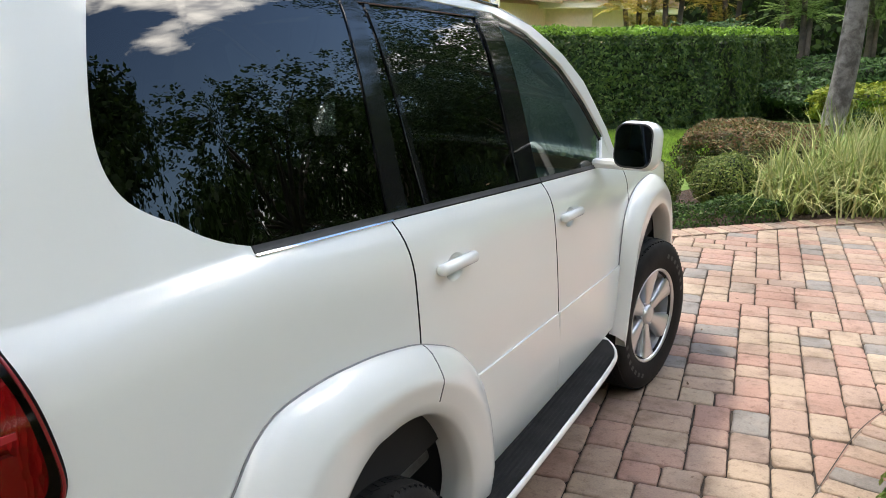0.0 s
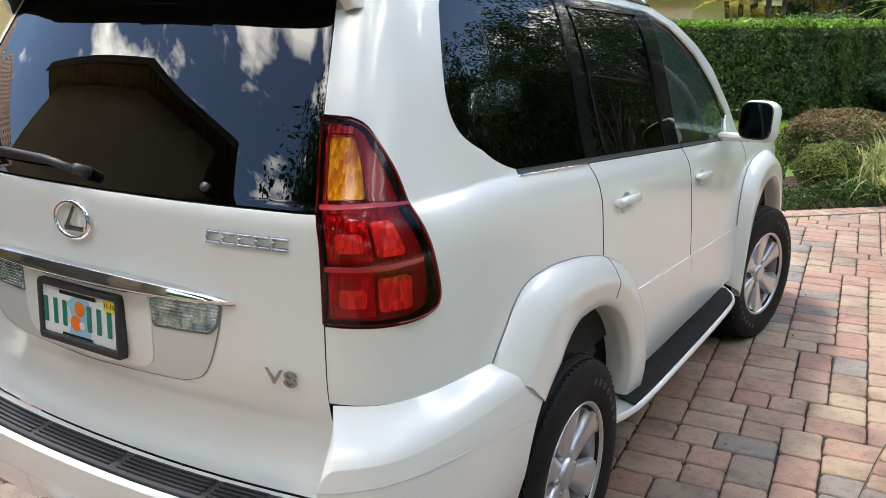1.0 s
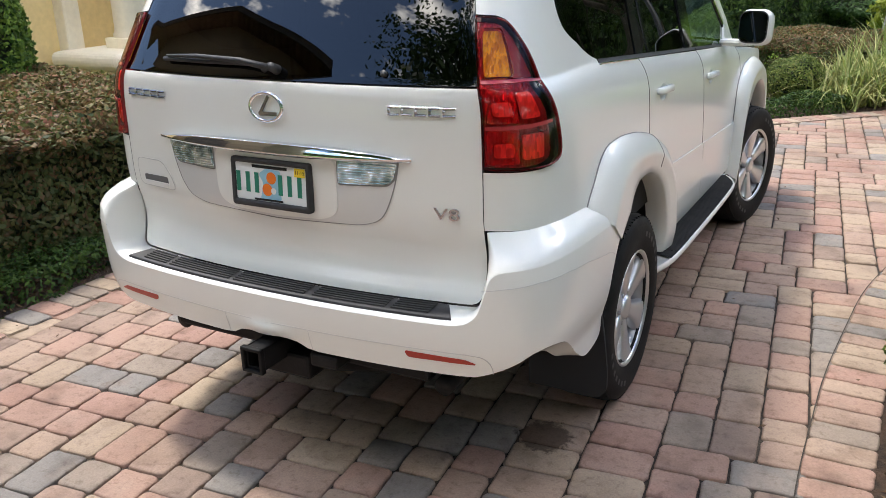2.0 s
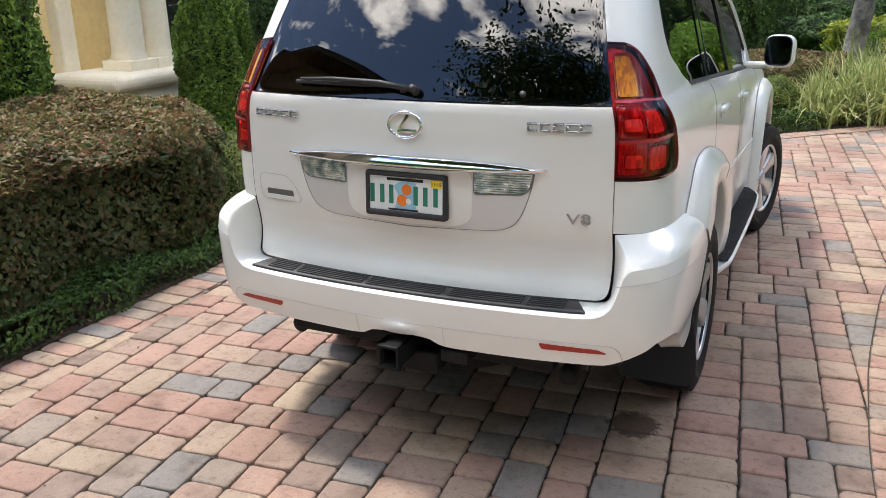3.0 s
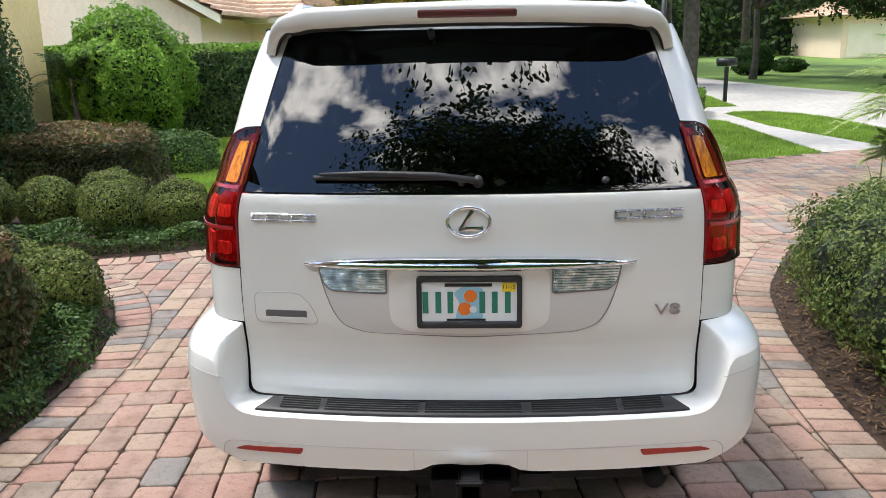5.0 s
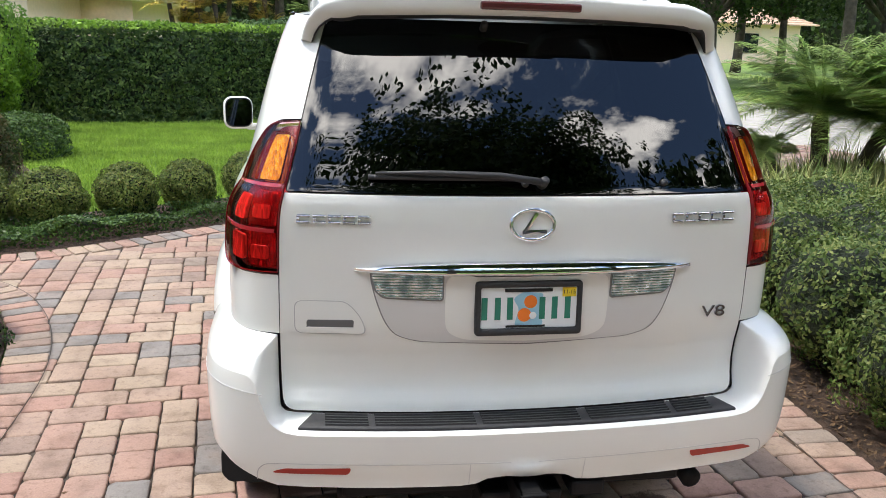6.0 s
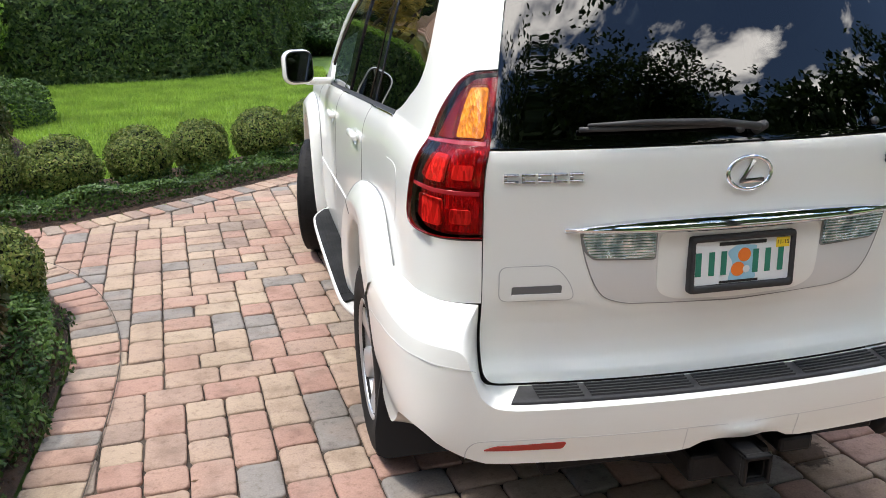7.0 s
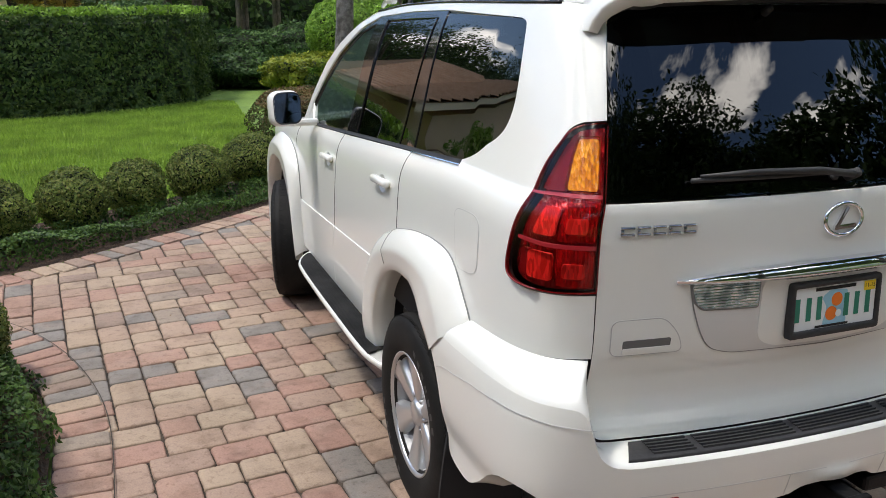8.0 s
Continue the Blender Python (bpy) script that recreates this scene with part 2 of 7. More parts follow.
SPIRE_LEAF = leaf_material("topiary_leaf", [(0.04, 0.09, 0.016), (0.09, 0.17, 0.025), (0.22, 0.33, 0.05), (0.06, 0.12, 0.02)])
DEEP_LEAF = leaf_material("dark_topiary_leaf", [(0.03, 0.07, 0.022), (0.055, 0.11, 0.03), (0.09, 0.16, 0.045)])
STRAP_LEAF = leaf_material("strappy_grass_blade", [(0.17, 0.25, 0.07), (0.32, 0.38, 0.12), (0.58, 0.55, 0.27), (0.21, 0.29, 0.09), (0.44, 0.40, 0.17)], 0.4)
GRASS_LEAF = leaf_material("grass_blade", [(0.17, 0.29, 0.04), (0.25, 0.385, 0.055), (0.32, 0.46, 0.075)], 0.5)
YELLOW_LEAF = leaf_material("lime_leaf", [(0.22, 0.27, 0.03), (0.32, 0.34, 0.04), (0.14, 0.22, 0.03)])
TREE_LEAF = leaf_material("oak_leaf", [(0.025, 0.05, 0.014), (0.045, 0.085, 0.02), (0.08, 0.13, 0.03)])
PALM_LEAF = leaf_material("palm_leaflet", [(0.18, 0.30, 0.08), (0.32, 0.46, 0.14), (0.50, 0.58, 0.21)], 0.35, 0.45)
GOLD_LEAF = leaf_material("dry_palm_leaflet", [(0.60, 0.50, 0.14), (0.78, 0.58, 0.18), (0.42, 0.46, 0.13)], 0.45, 0.4)
LIGHT_BUSH = leaf_material("pale_shrub_leaf", [(0.045, 0.085, 0.020), (0.10, 0.155, 0.036), (0.24, 0.27, 0.085), (0.06, 0.11, 0.026), (0.15, 0.20, 0.048)])
# near-black filling of shrubs: the shade between leaves, put into a colour
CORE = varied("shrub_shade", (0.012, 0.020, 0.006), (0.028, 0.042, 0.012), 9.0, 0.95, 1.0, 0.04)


# ---- building helpers ----
def mesh_of(name, verts, faces, mat, smooth=True):
    me = bpy.data.meshes.new(name)
    me.from_pydata([tuple(v) for v in verts], [], [tuple(f) for f in faces])
    me.materials.append(mat)
    me.polygons.foreach_set("use_smooth", [smooth] * len(me.polygons))
    me.update()
    return me


def part(name, data, mat, parent, label=""):
    """One mesh object under a thing or a part; data is a bmesh or a mesh."""
    if isinstance(data, bmesh.types.BMesh):
        me = bpy.data.meshes.new(name)
        data.to_mesh(me)
        data.free()
        me.materials.append(mat)
    else:
        me = data
    ob = new(name, me)
    ob.parent = parent
    return tagged(ob, label)


def thing(name, label, category, group="", at=(0, 0, 0), kind=""):
    ob = new(name)
    ob.empty_display_size = 0.1
    ob.location = at
    return tagged(ob, label, category, group, kind)


def whole(name, data, mat, label, category, group="", kind="", at=None):
    ob = tagged(part(name, data, mat, None), label, category, group, kind)
    if at is not None:
        ob.location = at
    return ob


def box(bm, a, b, bevel=0.0, m=None, segs=2):
    """A box from corner a to corner b, edges rounded by bevel."""
    r = bmesh.ops.create_cube(bm, size=1.0)
    vs = r["verts"]
    size, mid = Vector(b) - Vector(a), (Vector(a) + Vector(b)) / 2
    for v in vs:
        v.co = Vector((v.co.x * size.x, v.co.y * size.y, v.co.z * size.z)) + mid
    if bevel > 0:
        es = list({e for v in vs for e in v.link_edges})
        r = bmesh.ops.bevel(bm, geom=es, offset=bevel, segments=segs, affect="EDGES", profile=0.5)
        vs = list({v for v in r["verts"]} | {v for v in vs if v.is_valid})
    if m is not None:
        bmesh.ops.transform(bm, matrix=m, verts=vs)
    return vs


def boxed(*args, **kw):
    bm = bmesh.new()
    box(bm, *args, **kw)
    return bm


def tube(points, radii, sides=10, caps=True):
    """Vertices and faces of a round tube along points."""
    pts = [Vector(p) for p in points]
    if not hasattr(radii, "__len__"):
        radii = [radii] * len(pts)
    vs, fs = [], []
    ref = Vector((0.13, 0.21, 0.97))
    for i, p in enumerate(pts):
        d = (pts[min(i + 1, len(pts) - 1)] - pts[max(i - 1, 0)]).normalized()
        a = d.cross(ref)
        a = (a if a.length > 0.05 else d.cross(Vector((1, 0, 0)))).normalized()
        b = d.cross(a)
        for k in range(sides):
            w = 2 * math.pi * k / sides
            vs.append(p + (a * math.cos(w) + b * math.sin(w)) * radii[i])
    for i in range(len(pts) - 1):
        for k in range(sides):
            k2 = (k + 1) % sides
            fs.append((i * sides + k, i * sides + k2, (i + 1) * sides + k2, (i + 1) * sides + k))
    if caps:
        fs.append(tuple(range(sides))[::-1])
        fs.append(tuple((len(pts) - 1) * sides + k for k in range(sides)))
    return vs, fs


def joined(pieces):
    vs, fs = [], []
    for v, f in pieces:
        n = len(vs)
        vs += list(v)
        fs += [tuple(i + n for i in q) for q in f]
    return vs, fs


def lathe(profile, axis="x", steps=48, closed=False):
    """Turns a profile of (offset along the axis, radius)."""
    vs, fs = [], []
    n = len(profile)
    for k in range(steps):
        w = 2 * math.pi * k / steps
        for a, r in profile:
            vs.append((a, r * math.cos(w), r * math.sin(w)) if axis == "x" else (r * math.cos(w), r * math.sin(w), a))
    for k in range(steps):
        k2 = (k + 1) % steps
        for i in range(n if closed else n - 1):
            j = (i + 1) % n
            fs.append((k * n + i, k * n + j, k2 * n + j, k2 * n + i))
    return vs, fs


def pchip(pts):
    """A smooth curve through points that does not overshoot."""
    xs, ys = np.array([p[0] for p in pts], float), np.array([p[1] for p in pts], float)
    h = np.diff(xs)
    d = np.diff(ys) / h
    m = np.zeros(len(xs))
    m[0], m[-1] = d[0], d[-1]
    for i in range(1, len(xs) - 1):
        if d[i - 1] * d[i] > 0:
            w1, w2 = 2 * h[i] + h[i - 1], h[i] + 2 * h[i - 1]
            m[i] = (w1 + w2) / (w1 / d[i - 1] + w2 / d[i])

    def f(x):
        x = np.clip(np.asarray(x, float), xs[0], xs[-1])
        i = np.clip(np.searchsorted(xs, x) - 1, 0, len(xs) - 2)
        t = (x - xs[i]) / h[i]
        return (2 * t ** 3 - 3 * t ** 2 + 1) * ys[i] + (t ** 3 - 2 * t ** 2 + t) * h[i] * m[i] + (3 * t ** 2 - 2 * t ** 3) * ys[i + 1] + (t ** 3 - t ** 2) * h[i] * m[i + 1]
    return f


def rounded(poly, radius, closed=True, steps=6):
    """A polygon with its corners rounded; radius is one number or one for each corner."""
    n, out = len(poly), []
    for i, p in enumerate(poly):
        r = radius[i] if hasattr(radius, "__len__") else radius
        p = Vector(p)
        if r <= 0 or (not closed and i in (0, n - 1)):
            out.append(tuple(p))
            continue
        a, b = Vector(poly[i - 1]) - p, Vector(poly[(i + 1) % n]) - p
        ra = min(r, a.length * 0.48)
        rb = min(r, b.length * 0.48)
        s, e = p + a.normalized() * ra, p + b.normalized() * rb
        for k in range(steps + 1):
            t = k / steps
            out.append(tuple(s * (1 - t) ** 2 + p * 2 * t * (1 - t) + e * t ** 2))
    return out


def dense(poly, step, closed=True):
    out = []
    n = len(poly)
    for i in range(n if closed else n - 1):
        a, b = Vector(poly[i]), Vector(poly[(i + 1) % n])
        k = max(1, math.ceil((b - a).length / step))
        out += [tuple(a + (b - a) * j / k) for j in range(k)]
    return out if closed else out + [tuple(poly[-1])]


def inside(poly, pts):
    """Which of the points lie in the polygon."""
    p, q = np.asarray(poly, float), np.asarray(pts, float)
    hit = np.zeros(len(q), bool)
    j = len(p) - 1
    for i in range(len(p)):
        cross = (p[i, 1] > q[:, 1]) != (p[j, 1] > q[:, 1])
        with np.errstate(divide="ignore", invalid="ignore"):
            hit ^= cross & (q[:, 0] < (p[j, 0] - p[i, 0]) * (q[:, 1] - p[i, 1]) / (p[j, 1] - p[i, 1]) + p[i, 0])
        j = i
    return hit


# ---- the car: its surface ----
side_z = pchip([(-1.2, .80), (-.95, .835), (-.85, .868), (-.75, .886), (-.55, .894), (-.35, .896), (-.2, .893), (-.11, .888), (-.08, .883), (-.05, .873), (-.025, .8595), (-.006, .8455), (0, .8415), (.006, .8392), (.03, .832), (.45, .705), (.60, .62)])
nose = pchip([(-1, 1.0), (3.2, 1.0), (3.8, .995), (4.2, .97), (4.5, .91), (4.75, .80)])
rear_y = pchip([(.40, .02), (.70, -.036), (.745, -.037), (.77, -.029), (.80, -.018), (.85, -.011), (.90, -.015), (.95, -.027), (1.0, -.035), (1.05, -.038), (1.25, -.037), (1.38, -.03), (1.42, -.012), (1.58, .065), (1.80, .19), (1.90, .25)])


def belt(y):
    y = np.asarray(y, float)
    return np.where(y < .7, 1.4025 + .03 * (.7 - y), 1.455 - .075 * y)


def half(y, z):
    return side_z(np.asarray(z, float) - belt(y)) * nose(y)


def wrap(s, z, ry, bow, x0, x3, k, tight=.93, pull=.20):
    """A section that runs across the tail from its middle, round the corner and forward (y = s - 0.7 on the side)."""
    xr, yr = s * k, ry + bow * (np.abs(s) / .62) ** 2.2
    ax, ay, dx = x0 * k, ry + bow, x3(np.full_like(s, .55), z)
    bx = ax + (dx - ax) * tight
    by = ay + bow * 2.2 / .62 / k * (bx - ax) * .8
    cy = ay + (.55 - ay) * pull
    q = np.clip((s - .62) / .63, 0, 1)
    w = ((1 - q) ** 3, 3 * q * (1 - q) ** 2, 3 * q * q * (1 - q), q ** 3)
    xc, yc = w[0] * ax + w[1] * bx + (w[2] + w[3]) * dx, w[0] * ay + w[1] * by + w[2] * cy + w[3] * .55
    ys = s - .70
    x = np.where(s < .62, xr, np.where(s < 1.25, xc, x3(np.maximum(ys, .55), z)))
    return np.stack([x, np.where(s < .62, yr, np.where(s < 1.25, yc, ys)), z], -1)


def skin(s, z):
    """The body's surface."""
    s, z = np.broadcast_arrays(np.asarray(s, float), np.asarray(z, float))
    sign = np.where(s < 0, -1.0, 1.0)
    k = 1 - .16 * np.clip((z - 1.4) / .4, 0, 1.2)
    p = wrap(np.abs(s), z, rear_y(z), .048, .62, half, k)
    p[..., 0] *= sign
    return p


bump_off = pchip([(.36, -.030), (.48, -.030), (.53, -.028), (.56, -.022), (.60, -.012), (.65, -.005), (.74, 0), (.835, .002), (.87, -.001), (.90, -.006), (.98, -.03)])


def shield(s, z):
    """The rear bumper's surface."""
    s, z = np.broadcast_arrays(np.asarray(s, float), np.asarray(z, float))
    sign = np.where(s < 0, -1.0, 1.0)
    o = bump_off(z)
    p = wrap(np.abs(s), z, -.158 - o, .042, .62, lambda y, zz: .966 + bump_off(zz), np.ones_like(z), .99, .19)
    p[..., 1] -= .022 * np.exp(-(s / .075) ** 2 - ((z - .585) / .028) ** 2)
    p[..., 0] *= sign
    return p


def normals_of(surface, uv, e=0.002):
    u, v = uv[:, 0], uv[:, 1]
    n = np.cross(surface(u + e, v) - surface(u - e, v), surface(u, v + e) - surface(u, v - e))
    n /= np.maximum(np.linalg.norm(n, axis=1, keepdims=True), 1e-9)
    return n


def sheet(name, surface, outline, mat, offset=0.0, lip=0.015, step=0.03, side=1, edge_mat=None, holes=(), fine=()):
    """A pressed panel on a surface: its outline is in the surface's own (s, z); lip: how deep its edge is turned in."""
    ring = dense(outline, step)
    r = np.array(ring)
    lo, hi = r.min(0), r.max(0)
    gu, gv = np.meshgrid(np.arange(lo[0] + step / 2, hi[0], step), np.arange(lo[1] + step / 2, hi[1], step))
    g = np.stack([gu.ravel(), gv.ravel()], 1)
    if len(fine):
        f = np.array(fine)
        g = np.vstack([g[[np.hypot(*(f - q).T).min() > step * .45 for q in g]], f])
    g = g[inside(ring, g)]
    if len(g):
        seg_a, seg_b = r, np.roll(r, -1, 0)
        dist = np.full(len(g), 9.0)
        for a, b in zip(seg_a, seg_b):
            d = b - a
            t = np.clip(((g - a) @ d) / max(1e-9, d @ d), 0, 1)
            dist = np.minimum(dist, np.hypot(*(g - a - t[:, None] * d).T))
        g = g[dist > step * 0.5]
    n = len(ring)
    rims, cuts = [], []
    for h in holes:
        if len(g):
            g = g[~inside(h, g)]
        m = n + len(rims)
        cuts += [(m + i, m + (i + 1) % len(h)) for i in range(len(h))]
        rims += list(h)
    got = mathutils_cdt([Vector(p) for p in ring] + [Vector(p) for p in rims] + [Vector(p) for p in g], cuts, [list(range(n))], 1, 1e-7)
    uv = np.array([tuple(v) for v in got[0]])
    faces = [list(f) for f in got[2]]
    for h in holes:
        mid = np.array([uv[f].mean(0) for f in faces])
        faces = [f for f, cut in zip(faces, inside(h, mid)) if not cut]
    nrm = normals_of(surface, uv)
    pos = surface(uv[:, 0], uv[:, 1]) + nrm * offset
    area = 0.0
    for f in faces[:1]:
        area = np.cross(pos[f[1]] - pos[f[0]], pos[f[2]] - pos[f[0]]) @ nrm[f[0]]
    if area < 0:
        faces = [f[::-1] for f in faces]
    count = {}
    for f in faces:
        for a, b in zip(f, f[1:] + f[:1]):
            count[(a, b)] = count.get((a, b), 0) + 1
    edge = [e for e in count if (e[1], e[0]) not in count]
    rim = {}
    extra, enorm = [], []
    base_n = len(pos)
    for a, b in edge:
        for v in (a, b):
            if v not in rim:
                rim[v] = base_n + len(extra)
                extra.append(pos[v] - nrm[v] * lip)
                enorm.append(nrm[v])
    faces += [[b, a, rim[a], rim[b]] for a, b in edge] if lip > 0 else []
    if lip > 0 and extra:
        pos = np.vstack([pos, np.array(extra)])
    if side < 0:
        pos = pos * np.array([-1, 1, 1])
        faces = [f[::-1] for f in faces]
    me = mesh_of(name, pos, faces, mat)
    nn = nrm.copy()
    if side < 0:
        nn[:, 0] *= -1
    ln = []
    for poly in me.polygons:
        for vi in poly.vertices:
            ln.append(tuple(nn[vi]) if len(poly.vertices) == 3 and vi < base_n else (0, 0, 0))
    me.normals_split_custom_set(ln)
    if edge_mat is not None:
        me.materials.append(edge_mat)
        me.polygons.foreach_set("material_index", [int(len(p.vertices) == 4) for p in me.polygons])
    return me


def strip(name, rows, mat, smooth=True, closed=False):
    """A skin stretched over rows of points."""
    n = len(rows[0])
    vs = [p for row in rows for p in row]
    fs = [(i * n + j, i * n + (j + 1) % n, (i + 1) * n + (j + 1) % n, (i + 1) * n + j) for i in range(len(rows) - 1) for j in range(n if closed else n - 1)]
    return mesh_of(name, vs, fs, mat, smooth)


def arc(cx, cz, r, a0, a1, n=14):
    return [(cx + r * math.cos(radians(a0 + (a1 - a0) * i / n)), cz + r * math.sin(radians(a0 + (a1 - a0) * i / n))) for i in range(n + 1)]


# ---- the car: its parts ----
WHEEL_R, WHEEL_F, HUB = 0.99, 3.69, 0.388      # axles and hub height


def groove(name, surface, poly, width, parent, side=1, offset=.0012, mat=None):
    """A fine dark line round an outline on a surface."""
    o = np.array(poly)
    c = o.mean(0)
    d = (c - o) / np.maximum(np.hypot(*(c - o).T), .02)[:, None]
    rows = []
    for uv in (o, o + d * width):
        p = surface(uv[:, 0], uv[:, 1]) + normals_of(surface, uv) * offset
        p[:, 0] *= side
        rows.append(p)
    return part(name, strip(name, rows, mat or GROOVE, closed=True), mat or GROOVE, parent)


suv = thing("suv", "pearl white five-door off-road estate car parked on a paver drive", "car")
LAMP = [(.724, 1.588), (.815, 1.583), (.86, 1.572), (.90, 1.548), (.965, 1.485), (1.005, 1.41), (1.032, 1.325), (1.05, 1.24), (1.052, 1.195), (1.035, 1.172), (.985, 1.163), (.87, 1.163), (.724, 1.168)]
LAMP_EDGE = [(.815, 1.592), (.864, 1.580), (.906, 1.555), (.973, 1.49), (1.013, 1.413), (1.04, 1.327), (1.058, 1.242), (1.060, 1.192), (1.040, 1.164), (.987, 1.155), (.87, 1.155)]
WIN_BACK = [(1.42, 1.405), (1.34, 1.43), (1.27, 1.465), (1.21, 1.515), (1.183, 1.56), (1.172, 1.615), (1.175, 1.68), (1.187, 1.75), (1.205, 1.81), (1.222, 1.838), (1.26, 1.848)]



def curve(pts, n):
    """A smooth open line of n points through the given ones."""
    p = np.array([pts[0]] + list(pts) + [pts[-1]], float)
    out = []
    for t in np.linspace(0, len(pts) - 1.000001, n):
        i, u = int(t), t - int(t)
        a, b, c, d = p[i:i + 4]
        out.append(tuple(.5 * (2 * b + (c - a) * u + (2 * a - 5 * b + 4 * c - d) * u * u + (3 * b - a - 3 * c + d) * u ** 3)))
    return out


LAMP = LAMP[:1] + curve(LAMP[1:12], 60) + LAMP[12:]
LAMP_EDGE = curve(LAMP_EDGE, 56)
WIN_BACK = curve(WIN_BACK, 44)


def flare_outer(cx, front):
    if front:
        a = [(cx + .60, .44), (cx + .575, .62), (cx + .54, .78), (cx + .49, .88), (cx + .40, .98), (cx + .28, 1.055), (cx + .10, 1.095), (cx - .08, 1.097), (cx - .25, 1.088), (cx - .38, 1.050), (cx - .455, .995), (cx - .495, .935), (cx - .52, .80), (cx - .53, .62), (cx - .55, .45)]
    else:
        a = [(cx + .72, .47), (cx + .67, .63), (cx + .60, .81), (cx + .53, .90), (cx + .42, .985), (cx + .22, 1.062), (cx + .03, 1.102), (cx - .16, 1.124), (cx - .32, 1.122), (cx - .385, 1.09), (cx - .43, 1.045), (cx - .465, .98), (cx - .485, .93), (cx - .50, .80), (cx - .52, .62), (cx - .54, .45)]
    return a if not front else [(x, z - .015) for x, z in a]


def flare_inner(cx, n, last=182):
    out = []
    for i in range(n):
        w = radians(-2 + (last + 2) * i / (n - 1))
        sq = 1 + .03 * abs(math.sin(2 * w))
        out.append((cx + .495 * sq * math.cos(w), HUB + .545 * sq * math.sin(w)))
    return out


def even(poly, n):
    """n points evenly spread along an open line."""
    p = np.array(poly, float)
    d = np.concatenate([[0], np.cumsum(np.hypot(*np.diff(p, axis=0).T))])
    t = np.linspace(0, d[-1], n)
    return np.stack([np.interp(t, d, p[:, 0]), np.interp(t, d, p[:, 1])], 1)


def build_flare(side, cx, front, i0=0.0, i1=1.0):
    """A wheel-arch flare, a raised band round the opening, rolled into the arch."""
    n = 64
    outer = even(rounded(flare_outer(cx, front), .06, closed=False, steps=4), n)
    if not front:
        n1 = max(i for i in range(n) if outer[i, 1] > .885) + 1
        i1 = (n1 - 1) / (n - 1)
    inner = np.array(flare_inner(cx, n) if front else flare_inner(cx, n1, 133) + flare_inner(cx, n - n1))
    rows = []
    for f, off in ((0.0, -.004), (.0, .008), (.03, .018), (.10, .032), (.24, .049), (.38, .062), (.45, .067), (.51, .067), (.56, .065), (.78, .057), (.95, .050), (1.0, .040), (1.0, .0), (1.0, -.06)):
        uv = outer * (1 - f) + inner * f
        nr = normals_of(skin, uv)
        p = skin(uv[:, 0], uv[:, 1])
        flat = np.array([1.0, 0, 0])
        p = p + (nr * .4 + flat * .6) * off
        k = min(1.0, f / .40) if not front else max(0.0, f - .3) * .86
        low = np.ones(n) if front else np.clip((1.10 - uv[:, 1]) / .15, 0, 1) * np.clip((cx - .05 - uv[:, 0]) / .2, 0, 1) * .85 + .15 * f
        p[:, 0] = p[:, 0] * (1 - k * low) + np.maximum(p[:, 0], .965 if front else .974) * k * low
        if f == 1.0 and off <= 0:
            p[:, 0] = edge_x - .045 * (1 if off == 0 else 2)
        if f < 1.0 or off > 0:
            edge_x = p[:, 0].copy()
        p[:, 0] *= side
        rows.append(p[int(i0 * (n - 1)):int(i1 * (n - 1)) + 1])
    if not front:
        at = int(np.argmin(np.abs(outer[:, 0] - (cx + .25)) + 9 * (outer[:, 1] < .95)))
        part("flare_split", mesh_of("flare_split", *tube([tuple(r[at]) for r in rows[1:10]], .0022, 6), GROOVE), GROOVE, suv)
    if side > 0:
        rows = rows[::-1]
    return strip("wheel_arch_flare", rows, PAINT)


def dish(u, zc):
    """Outline of the hollow behind a door handle."""
    return [(u + .005 + .056 * math.cos(w), zc - .012 + .036 * math.sin(w)) for w in np.linspace(0, 2 * math.pi, 32, endpoint=False)]


